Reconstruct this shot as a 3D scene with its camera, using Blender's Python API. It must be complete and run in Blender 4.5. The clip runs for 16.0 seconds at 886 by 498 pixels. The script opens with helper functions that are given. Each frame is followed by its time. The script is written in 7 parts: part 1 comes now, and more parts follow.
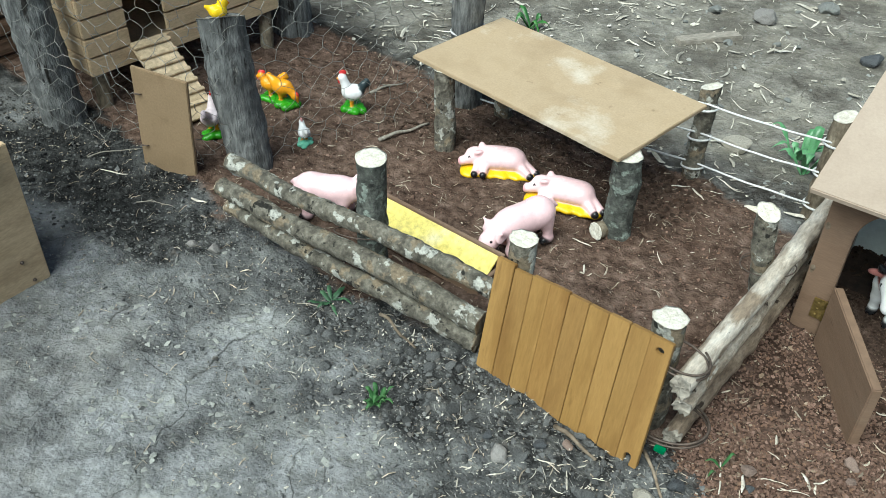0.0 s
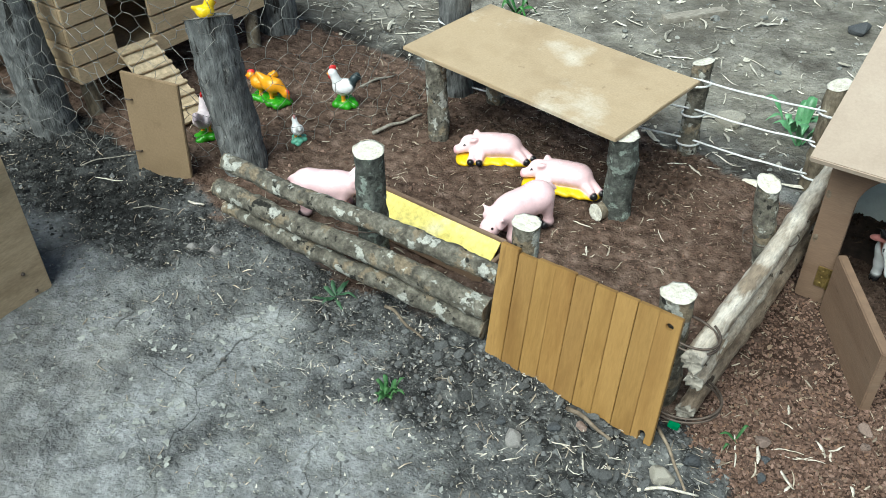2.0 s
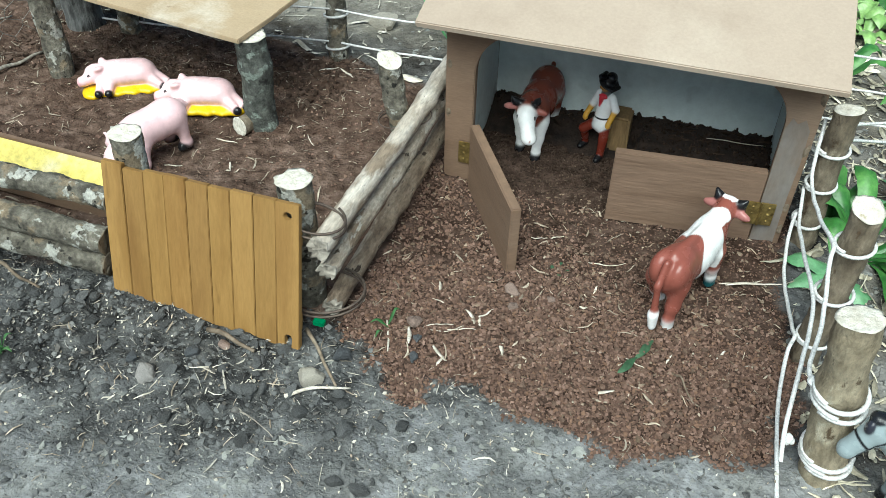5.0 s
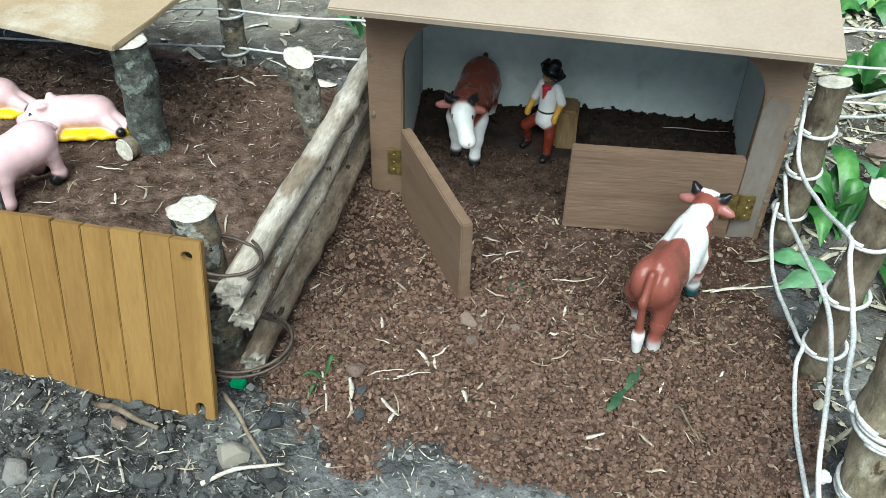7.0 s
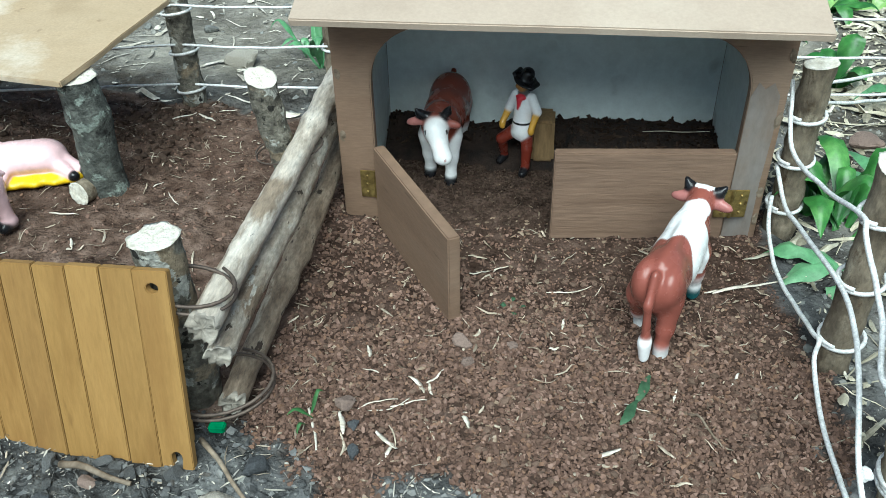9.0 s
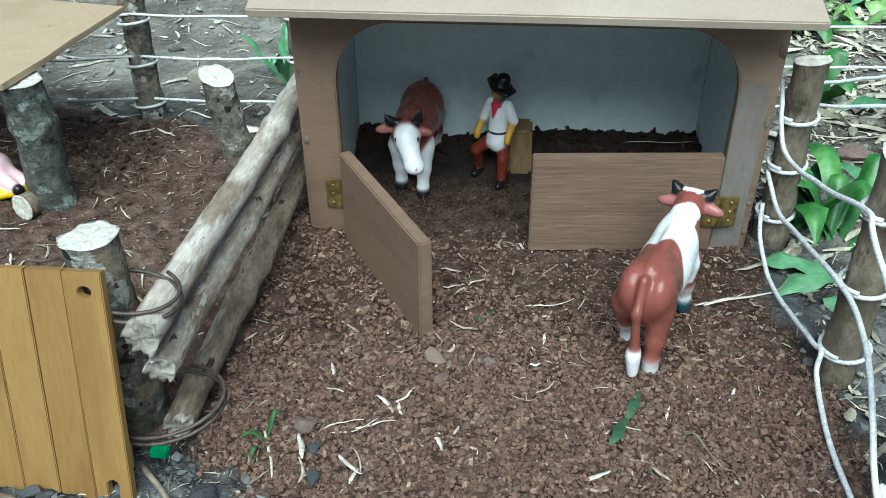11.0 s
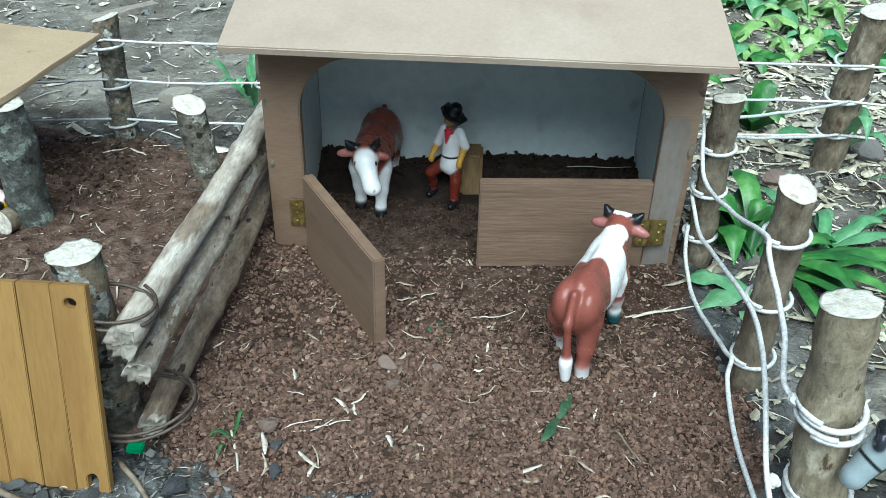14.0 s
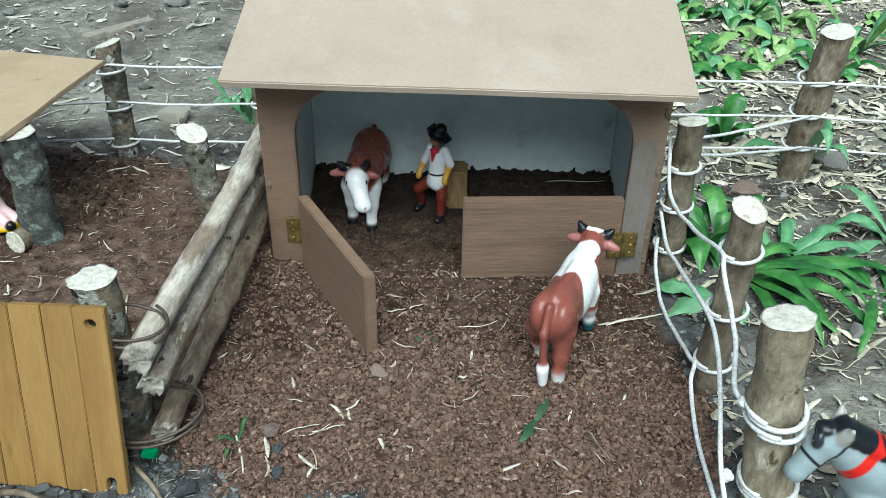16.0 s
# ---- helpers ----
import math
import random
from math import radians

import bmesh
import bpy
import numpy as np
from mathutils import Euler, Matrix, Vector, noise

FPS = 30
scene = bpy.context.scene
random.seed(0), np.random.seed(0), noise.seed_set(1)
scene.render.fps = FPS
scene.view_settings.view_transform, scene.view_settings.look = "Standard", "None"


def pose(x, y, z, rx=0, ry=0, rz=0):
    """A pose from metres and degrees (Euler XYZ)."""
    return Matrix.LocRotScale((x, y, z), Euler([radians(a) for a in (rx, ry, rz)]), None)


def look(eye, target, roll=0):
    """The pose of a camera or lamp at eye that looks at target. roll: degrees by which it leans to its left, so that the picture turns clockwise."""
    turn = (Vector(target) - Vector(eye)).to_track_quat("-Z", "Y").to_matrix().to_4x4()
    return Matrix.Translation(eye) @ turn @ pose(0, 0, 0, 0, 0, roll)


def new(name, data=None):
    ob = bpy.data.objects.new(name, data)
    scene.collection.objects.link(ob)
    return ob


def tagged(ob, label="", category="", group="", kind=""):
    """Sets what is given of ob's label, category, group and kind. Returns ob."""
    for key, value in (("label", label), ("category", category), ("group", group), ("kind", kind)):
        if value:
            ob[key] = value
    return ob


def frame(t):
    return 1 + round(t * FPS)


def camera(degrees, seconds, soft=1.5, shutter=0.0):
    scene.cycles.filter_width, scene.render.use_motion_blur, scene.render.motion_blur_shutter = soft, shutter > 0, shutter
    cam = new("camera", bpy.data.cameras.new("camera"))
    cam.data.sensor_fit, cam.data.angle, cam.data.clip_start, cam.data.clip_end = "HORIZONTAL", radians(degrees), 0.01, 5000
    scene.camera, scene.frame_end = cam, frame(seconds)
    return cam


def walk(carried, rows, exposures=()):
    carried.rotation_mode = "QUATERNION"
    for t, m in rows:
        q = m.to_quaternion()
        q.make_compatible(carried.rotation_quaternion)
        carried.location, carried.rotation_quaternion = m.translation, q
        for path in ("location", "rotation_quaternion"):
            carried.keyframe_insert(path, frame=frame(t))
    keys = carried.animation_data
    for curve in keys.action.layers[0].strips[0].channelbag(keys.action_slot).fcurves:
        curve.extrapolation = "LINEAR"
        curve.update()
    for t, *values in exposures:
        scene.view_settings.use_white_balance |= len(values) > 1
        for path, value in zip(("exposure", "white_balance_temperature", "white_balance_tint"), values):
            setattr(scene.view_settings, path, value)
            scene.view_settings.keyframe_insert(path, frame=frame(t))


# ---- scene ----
cam = camera(55.0, 16.0, soft=0.5)
PATH = [
    (0, (0.136, -0.902, 0.727), (-0.823, 0.354, -0.499), 1.3),
    (0.5, (0.141, -0.903, 0.722), (-0.818, 0.349, -0.509), 0.8),
    (1, (0.143, -0.904, 0.729), (-0.814, 0.345, -0.506), -0.1),
    (1.5, (0.131, -0.906, 0.723), (-0.822, 0.343, -0.515), -1.3),
    (2, (0.128, -0.91, 0.721), (-0.813, 0.348, -0.517), -1.4),
    (2.5, (0.137, -0.906, 0.699), (-0.778, 0.366, -0.543), -0.9),
    (3, (0.154, -0.913, 0.725), (-0.705, 0.396, -0.52), -0.3),
    (3.5, (0.179, -0.916, 0.709), (-0.605, 0.436, -0.538), 0.4),
    (4, (0.214, -0.907, 0.69), (-0.472, 0.492, -0.563), 0.9),
    (4.5, (0.231, -0.883, 0.653), (-0.337, 0.552, -0.618), 1.3),
    (5, (0.253, -0.828, 0.618), (-0.189, 0.628, -0.68), 1.4),
    (5.2, (0.249, -0.819, 0.61), (-0.163, 0.644, -0.69), 1.3),
    (7.3, (0.198, -0.709, 0.521), (-0.044, 0.827, -0.736), 1.1),
    (7.5, (0.198, -0.707, 0.514), (-0.037, 0.846, -0.724), 0.7),
    (8, (0.195, -0.704, 0.499), (-0.016, 0.86, -0.73), -0.3),
    (8.5, (0.189, -0.702, 0.492), (-0.007, 0.88, -0.715), -1.1),
    (9, (0.181, -0.697, 0.482), (-0.01, 0.902, -0.704), -1.1),
    (11.3, (0.182, -0.666, 0.418), (0.042, 1.003, -0.675), -0.3),
    (11.5, (0.18, -0.665, 0.414), (0.039, 1.007, -0.676), -0.3),
    (12, (0.179, -0.663, 0.418), (0.051, 1.009, -0.672), -0.1),
    (12.5, (0.185, -0.673, 0.432), (0.068, 1.002, -0.655), 0.1),
    (13, (0.194, -0.69, 0.448), (0.096, 0.99, -0.634), 0.6),
    (13.5, (0.197, -0.707, 0.457), (0.118, 0.975, -0.622), 1.2),
    (14, (0.198, -0.721, 0.467), (0.133, 0.963, -0.611), 1.5),
    (14.5, (0.197, -0.725, 0.48), (0.137, 0.958, -0.599), 1.7),
    (15, (0.211, -0.725, 0.489), (0.159, 0.96, -0.587), 1.8),
    (15.5, (0.215, -0.737, 0.501), (0.182, 0.947, -0.578), 0.7),
    (16, (0.206, -0.761, 0.515), (0.157, 0.918, -0.571), 1.1),
]
walk(cam, [(t, look(eye, target, roll)) for t, eye, target, roll in PATH], [(0.0, 0.66, 5950, -5), (2.0, 0.70, 5950, -5), (5.2, 0.71, 5950, -5), (9.0, 0.76, 5650, -7), (11.5, 0.64, 5400, -8), (12.5, 0.66, 5380, -8), (14.5, 0.63, 5480, -7), (16.0, 0.57, 5650, -6)])

# ---- light ----
world = bpy.data.worlds.new("sky")
scene.world = world
world.use_nodes = True
_n = world.node_tree.nodes
_sky = _n.new("ShaderNodeTexSky")
_sky.sky_type, _sky.sun_disc = "NISHITA", False
_sky.sun_elevation, _sky.sun_rotation = radians(56), radians(180)
_sky.air_density, _sky.dust_density, _sky.ozone_density = 1.0, 3.0, 1.0
_n["Background"].inputs["Strength"].default_value = 0.050
world.node_tree.links.new(_sky.outputs[0], _n["Background"].inputs["Color"])
sun_data = bpy.data.lights.new("sun", "SUN")
sun_data.energy, sun_data.angle, sun_data.color = 3.45, radians(52), (1.0, 0.975, 0.94)
sun = new("sun", sun_data)
_e, _r = radians(56), radians(180)
sun.matrix_world = look((math.sin(_r) * math.cos(_e) * 5, math.cos(_r) * math.cos(_e) * 5, math.sin(_e) * 5), (0, 0, 0))


# ---- materials ----
def material(name, colours, scale=20.0, rough=(0.6, 0.85), bump=0.3, bump_scale=120.0, depth=0.002, stretch=(1, 1, 1), spots=None, metal=0.0,
             vary=0.0, attribute="", specular=0.4, detail=6.0, coat=0.0, island=False, grain=0.35, mixed=None):
    """A procedural surface: colours ramped over noise, an optional second layer of spots (colour, scale, low, high), fine relief."""
    m = bpy.data.materials.new(name)
    m.use_nodes = True
    nodes, links = m.node_tree.nodes, m.node_tree.links
    bsdf = nodes["Principled BSDF"]
    coords = nodes.new("ShaderNodeTexCoord")
    mapping = nodes.new("ShaderNodeMapping")
    mapping.inputs["Scale"].default_value = stretch
    links.new(coords.outputs["Object"], mapping.inputs["Vector"])
    place = mapping.outputs["Vector"]
    if vary:
        info = nodes.new("ShaderNodeNewGeometry" if island else "ShaderNodeObjectInfo")
        shift = nodes.new("ShaderNodeVectorMath")
        shift.operation = "MULTIPLY_ADD"
        shift.inputs[1].default_value = (1, 1, 1)
        links.new(place, shift.inputs[0])
        spread = nodes.new("ShaderNodeMath")
        spread.operation = "MULTIPLY"
        spread.inputs[1].default_value = 7.0
        links.new(info.outputs["Random Per Island" if island else "Random"], spread.inputs[0])
        links.new(spread.outputs[0], shift.inputs[2])
        place = shift.outputs[0]

    def noise_node(size, fine=detail, roughness=0.6):
        node = nodes.new("ShaderNodeTexNoise")
        node.inputs["Scale"].default_value, node.inputs["Detail"].default_value = size, fine
        node.inputs["Roughness"].default_value = roughness
        links.new(place, node.inputs["Vector"])
        return node.outputs["Fac"]

    def ramp(fac, stops):
        node = nodes.new("ShaderNodeValToRGB")
        els = node.color_ramp.elements
        while len(els) < len(stops):
            els.new(0.5)
        for el, (at, c) in zip(els, stops):
            el.position, el.color = at, (*c, 1) if len(c) == 3 else c
        links.new(fac, node.inputs["Fac"])
        return node.outputs["Color"]

    def mix(fac, a, b, kind="MIX"):
        node = nodes.new("ShaderNodeMix")
        node.data_type, node.blend_type = "RGBA", kind
        for socket, value in ((node.inputs[0], fac), (node.inputs[6], a), (node.inputs[7], b)):
            if hasattr(value, "links"):
                links.new(value, socket)
            else:
                socket.default_value = value if isinstance(value, float) else (*value, 1)
        return node.outputs[2]

    main = noise_node(scale)
    span = [(0.3 + 0.4 * k / max(1, len(colours) - 1), c) for k, c in enumerate(colours)]
    colour = ramp(main, span)
    if attribute:
        att = nodes.new("ShaderNodeAttribute")
        att.attribute_name = attribute
        colour = mix(1.0, att.outputs["Color"], colour, "MULTIPLY")
    if spots:
        for c, size, low, high in spots:
            mask = ramp(noise_node(size), [(low, (0, 0, 0)), (high, (1, 1, 1))])
            colour = mix(mask, colour, c)
    if grain:
        fine = ramp(noise_node(bump_scale * 0.8, 5.0, 0.7), [(0.32, (1 - grain,) * 3), (0.68, (1 + grain * 0.6,) * 3)])
        colour = mix(1.0, colour, fine, "MULTIPLY")
    if mixed:
        tone = ramp(info.outputs["Random Per Island" if island else "Random"], [(k / len(mixed), c) for k, c in enumerate(mixed)])
        tone.node.color_ramp.interpolation = "CONSTANT"
        colour = mix(0.5, colour, tone)
    if vary:
        hue = nodes.new("ShaderNodeHueSaturation")
        amount = nodes.new("ShaderNodeMapRange")
        amount.inputs["To Min"].default_value, amount.inputs["To Max"].default_value = 1 - vary, 1 + vary
        links.new(info.outputs["Random Per Island" if island else "Random"], amount.inputs["Value"])
        links.new(amount.outputs["Result"], hue.inputs["Value"])
        links.new(colour, hue.inputs["Color"])
        colour = hue.outputs["Color"]
    links.new(colour, bsdf.inputs["Base Color"])
    links.new(ramp(main, [(0.3, (rough[0],) * 3), (0.7, (rough[1],) * 3)]), bsdf.inputs["Roughness"])
    bsdf.inputs["Metallic"].default_value = metal
    bsdf.inputs["Specular IOR Level"].default_value = specular
    bsdf.inputs["Coat Weight"].default_value = coat
    bsdf.inputs["Coat Roughness"].default_value = 0.12
    if bump:
        node = nodes.new("ShaderNodeBump")
        node.inputs["Strength"].default_value, node.inputs["Distance"].default_value = bump, depth
        links.new(noise_node(bump_scale, 8.0, 0.65), node.inputs["Height"])
        links.new(node.outputs["Normal"], bsdf.inputs["Normal"])
    return m


MDF = material("fibreboard", [(0.158, 0.099, 0.064), (0.206, 0.135, 0.090), (0.182, 0.117, 0.077)], 14, (0.55, 0.75), 0.35, 420, 0.0012, stretch=(0.25, 0.25, 2.2),
               spots=[((0.27, 0.20, 0.145), 7, 0.52, 0.75), ((0.09, 0.055, 0.035), 70, 0.66, 0.74)], grain=0.18)
MDF_PALE = material("pale_fibreboard", [(0.36, 0.265, 0.16), (0.44, 0.335, 0.215), (0.40, 0.30, 0.185)], 9, (0.5, 0.75), 0.25, 400, 0.0006,
                    spots=[((0.66, 0.60, 0.50), 5, 0.53, 0.68), ((0.29, 0.205, 0.12), 4, 0.60, 0.72), ((0.22, 0.155, 0.09), 45, 0.66, 0.76)], grain=0.12)
OCHRE_BLOCK = material("brown_wood_block", [(0.17, 0.105, 0.045), (0.26, 0.17, 0.08), (0.21, 0.135, 0.06)], 30, (0.6, 0.8), 0.4, 200, 0.0008, stretch=(2, 2, 0.4), grain=0.25)
MDF_ROOF = material("barn_roof_board", [(0.365, 0.287, 0.222), (0.42, 0.337, 0.265), (0.39, 0.31, 0.243)], 8, (0.55, 0.75), 0.2, 400, 0.0006,
                    spots=[((0.49, 0.41, 0.33), 6, 0.5, 0.72), ((0.32, 0.235, 0.17), 50, 0.70, 0.78)], grain=0.08)
MDF_DOOR = material("ribbed_fibreboard", [(0.145, 0.092, 0.062), (0.195, 0.128, 0.088), (0.170, 0.109, 0.075)], 18, (0.55, 0.75), 0.55, 190, 0.0016, stretch=(0.16, 0.3, 1.9),
                    spots=[((0.23, 0.165, 0.118), 9, 0.54, 0.75), ((0.10, 0.062, 0.042), 60, 0.64, 0.74)], grain=0.24)
FLAP = material("panel_board", [(0.215, 0.148, 0.083), (0.27, 0.19, 0.112), (0.24, 0.168, 0.097)], 9, (0.55, 0.75), 0.3, 400, 0.0008, spots=[((0.17, 0.11, 0.06), 12, 0.56, 0.70)], grain=0.15)
COOP = material("coop_board", [(0.42, 0.305, 0.185), (0.56, 0.42, 0.265), (0.49, 0.365, 0.225)], 16, (0.6, 0.8), 0.3, 300, 0.001, stretch=(1, 0.5, 2), vary=0.12, grain=0.2)
WORN_PAINT = material("worn_grey_paint", [(0.17, 0.125, 0.095), (0.195, 0.165, 0.142), (0.225, 0.207, 0.193)], 30, (0.5, 0.7), 0.3, 200, 0.0008, stretch=(1, 1, 0.4), spots=[((0.17, 0.11, 0.07), 40, 0.58, 0.68), ((0.05, 0.03, 0.022), 55, 0.67, 0.69)], grain=0.15)
BLUE = material("pale_blue_paint", [(0.68, 0.755, 0.745), (0.74, 0.81, 0.80)], 8, (0.5, 0.7), 0.2, 90, 0.001, spots=[((0.3, 0.33, 0.32), 18, 0.6, 0.8)], grain=0.1)
SLAT = material("gate_wood", [(0.185, 0.103, 0.034), (0.305, 0.186, 0.066), (0.245, 0.141, 0.046)], 10, (0.45, 0.6), 0.15, 160, 0.0006, stretch=(3, 3, 0.5),
                vary=0.06, spots=[((0.125, 0.060, 0.020), 9, 0.50, 0.70), ((0.13, 0.07, 0.03), 26, 0.62, 0.70)], grain=0.26,
                mixed=[(0.275, 0.152, 0.040), (0.258, 0.140, 0.038), (0.288, 0.160, 0.041), (0.262, 0.138, 0.034), (0.296, 0.168, 0.047)])
BARK_GREY = material("grey_bark", [(0.052, 0.046, 0.036), (0.165, 0.150, 0.118), (0.30, 0.28, 0.228)], 75, (0.8, 0.95), 1.0, 240, 0.005,
                     vary=0.12, spots=[((0.27, 0.215, 0.145), 30, 0.56, 0.60), ((0.50, 0.495, 0.44), 46, 0.575, 0.60), ((0.025, 0.023, 0.018), 62, 0.615, 0.64)], grain=0.5)
BARK_RAIL = material("rail_bark", [(0.26, 0.208, 0.155), (0.43, 0.365, 0.288), (0.58, 0.525, 0.44)], 60, (0.7, 0.88), 0.9, 260, 0.003, stretch=(1.6, 0.5, 1.6),
                     vary=0.1, spots=[((0.26, 0.195, 0.135), 24, 0.575, 0.595), ((0.60, 0.56, 0.48), 34, 0.585, 0.61), ((0.06, 0.044, 0.03), 70, 0.63, 0.65)], grain=0.45)
BARK_PEELED = material("peeled_branch", [(0.36, 0.30, 0.235), (0.58, 0.515, 0.43), (0.74, 0.69, 0.61)], 50, (0.65, 0.85), 0.8, 240, 0.003, stretch=(1.6, 0.4, 1.6),
                       vary=0.05, spots=[((0.30, 0.235, 0.17), 18, 0.57, 0.63), ((0.07, 0.05, 0.035), 50, 0.67, 0.70)], grain=0.35)
BARK_BROWN = material("brown_bark", [(0.11, 0.078, 0.052), (0.22, 0.168, 0.12), (0.34, 0.28, 0.21)], 60, (0.75, 0.9), 0.9, 260, 0.003, stretch=(1.6, 0.5, 1.6),
                      vary=0.08, spots=[((0.40, 0.345, 0.27), 30, 0.58, 0.62), ((0.05, 0.035, 0.024), 60, 0.62, 0.65)], grain=0.45)
BARK_DARK = material("dark_bark", [(0.065, 0.066, 0.066), (0.15, 0.153, 0.15), (0.25, 0.252, 0.245)], 60, (0.8, 0.95), 1.0, 170, 0.005, stretch=(1.4, 1.4, 0.28),
                     vary=0.1, spots=[((0.02, 0.018, 0.016), 38, 0.58, 0.64), ((0.29, 0.28, 0.255), 55, 0.62, 0.72)], grain=0.45)
BARK_MOSS = material("mossy_bark", [(0.035, 0.037, 0.031), (0.095, 0.10, 0.088), (0.17, 0.178, 0.155)], 75, (0.8, 0.95), 1.0, 240, 0.005,
                     vary=0.1, spots=[((0.27, 0.31, 0.27), 70, 0.55, 0.61), ((0.02, 0.02, 0.018), 45, 0.58, 0.68)], grain=0.5)
BARK_TAN = material("tan_bark", [(0.10, 0.078, 0.052), (0.195, 0.158, 0.11), (0.29, 0.245, 0.18)], 60, (0.7, 0.9), 0.8, 260, 0.003, stretch=(1, 1, 0.5),
                    vary=0.14, spots=[((0.075, 0.045, 0.022), 70, 0.60, 0.67), ((0.43, 0.38, 0.28), 40, 0.60, 0.70)], grain=0.4)
BARK_PALE = material("pale_tan_bark", [(0.15, 0.12, 0.075), (0.28, 0.235, 0.16), (0.38, 0.33, 0.235)], 60, (0.7, 0.9), 0.8, 260, 0.003, stretch=(1, 1, 0.5),
                     vary=0.1, spots=[((0.10, 0.07, 0.04), 60, 0.62, 0.66), ((0.46, 0.42, 0.32), 36, 0.58, 0.64)], grain=0.35)
CUT = material("cut_wood", [(0.52, 0.475, 0.385), (0.68, 0.64, 0.55), (0.80, 0.775, 0.70)], 150, (0.75, 0.9), 0.6, 380, 0.003,
               spots=[((0.36, 0.28, 0.17), 75, 0.64, 0.74)], grain=0.15)
ROPE = material("white_cord", [(0.62, 0.62, 0.6), (0.8, 0.8, 0.79)], 160, (0.45, 0.6), 0.4, 500, 0.0008, spots=[((0.25, 0.25, 0.25), 210, 0.70, 0.76)])
WIRE = material("galvanised_wire", [(0.22, 0.22, 0.205), (0.34, 0.335, 0.31)], 60, (0.35, 0.55), 0.1, 200, 0.0004, metal=0.6)
RUST = material("rusty_wire", [(0.08, 0.06, 0.05), (0.16, 0.125, 0.1)], 90, (0.5, 0.7), 0.3, 300, 0.0005, metal=0.5)
BRASS = material("old_brass", [(0.22, 0.16, 0.06), (0.42, 0.31, 0.11)], 80, (0.35, 0.6), 0.3, 220, 0.0006, metal=0.8, spots=[((0.12, 0.07, 0.03), 120, 0.6, 0.7)])
YELLOW = material("yellow_paint", [(0.72, 0.58, 0.13), (0.8, 0.68, 0.2)], 18, (0.5, 0.65), 0.2, 120, 0.0008, spots=[((0.8, 0.72, 0.42), 14, 0.58, 0.75), ((0.4, 0.3, 0.1), 60, 0.7, 0.76)])
TOY = material("painted_plaster", [(0.90, 0.90, 0.90), (1.0, 1.0, 1.0)], 60, (0.20, 0.32), 0.22, 160, 0.0012, attribute="paint", specular=0.32, coat=0.12, grain=0.06)
GREEN_CLIP = material("green_plastic", [(0.0, 0.12, 0.045), (0.0, 0.17, 0.06)], 40, (0.35, 0.5), 0.1)
STONE = material("grey_stone", [(0.16, 0.15, 0.14), (0.27, 0.255, 0.24), (0.36, 0.345, 0.32)], 50, (0.8, 0.95), 0.6, 160, 0.002, vary=0.2)
STONE_PALE = material("buff_stone", [(0.36, 0.325, 0.265), (0.50, 0.46, 0.385), (0.58, 0.545, 0.465)], 60, (0.8, 0.95), 0.7, 180, 0.003)
STONE_BROWN = material("brown_stone", [(0.215, 0.15, 0.118), (0.30, 0.218, 0.178), (0.38, 0.29, 0.245)], 60, (0.8, 0.95), 0.7, 180, 0.003, vary=0.15)
STONE_BLUE = material("dark_blue_stone", [(0.045, 0.048, 0.052), (0.085, 0.09, 0.096), (0.14, 0.146, 0.152)], 60, (0.8, 0.95), 0.7, 180, 0.003, vary=0.15)
STONE_DARK = material("dark_clod", [(0.05, 0.05, 0.05), (0.11, 0.109, 0.107), (0.21, 0.208, 0.203)], 60, (0.85, 0.95), 0.7, 200, 0.002, vary=0.2, island=True, specular=0.12,
                      mixed=[(0.06, 0.062, 0.062), (0.16, 0.163, 0.16), (0.095, 0.097, 0.097), (0.20, 0.202, 0.197), (0.12, 0.105, 0.088), (0.13, 0.133, 0.132), (0.25, 0.25, 0.235), (0.08, 0.081, 0.082)])
SOIL_MOIST = material("moist_clod", [(0.02, 0.02, 0.02), (0.045, 0.045, 0.043), (0.085, 0.085, 0.08)], 60, (0.8, 0.95), 0.7, 200, 0.002, vary=0.3, island=True, specular=0.15)
ASH_FLAKE = material("ash_flake", [(0.22, 0.223, 0.204), (0.28, 0.284, 0.26), (0.34, 0.345, 0.316)], 40, (0.85, 0.95), 0.6, 150, 0.002, vary=0.18, island=True, specular=0.12)
ASH_CRUMB = material("ash_crumb", [(0.16, 0.165, 0.155), (0.28, 0.288, 0.272), (0.42, 0.43, 0.405)], 60, (0.85, 0.95), 0.7, 200, 0.002, vary=0.2, island=True, specular=0.12,
                     mixed=[(0.19, 0.192, 0.178), (0.25, 0.253, 0.233), (0.13, 0.131, 0.122), (0.22, 0.208, 0.18), (0.09, 0.09, 0.086)])
GRAVEL = material("brown_gravel", [(0.085, 0.053, 0.037), (0.145, 0.093, 0.066), (0.235, 0.160, 0.117)], 60, (0.8, 0.95), 0.6, 350, 0.001, vary=0.26, island=True, specular=0.12,
                  mixed=[(0.153, 0.09, 0.071), (0.18, 0.111, 0.087), (0.084, 0.049, 0.038), (0.19, 0.114, 0.089), (0.218, 0.137, 0.109), (0.117, 0.07, 0.057), (0.213, 0.125, 0.083), (0.087, 0.051, 0.041), (0.27, 0.178, 0.146), (0.157, 0.097, 0.077)])
GRAVEL_STONE = material("brown_gravel_stone", [(0.095, 0.061, 0.045), (0.165, 0.111, 0.083), (0.25, 0.177, 0.134)], 60, (0.8, 0.95), 0.6, 350, 0.001, vary=0.22, specular=0.12)
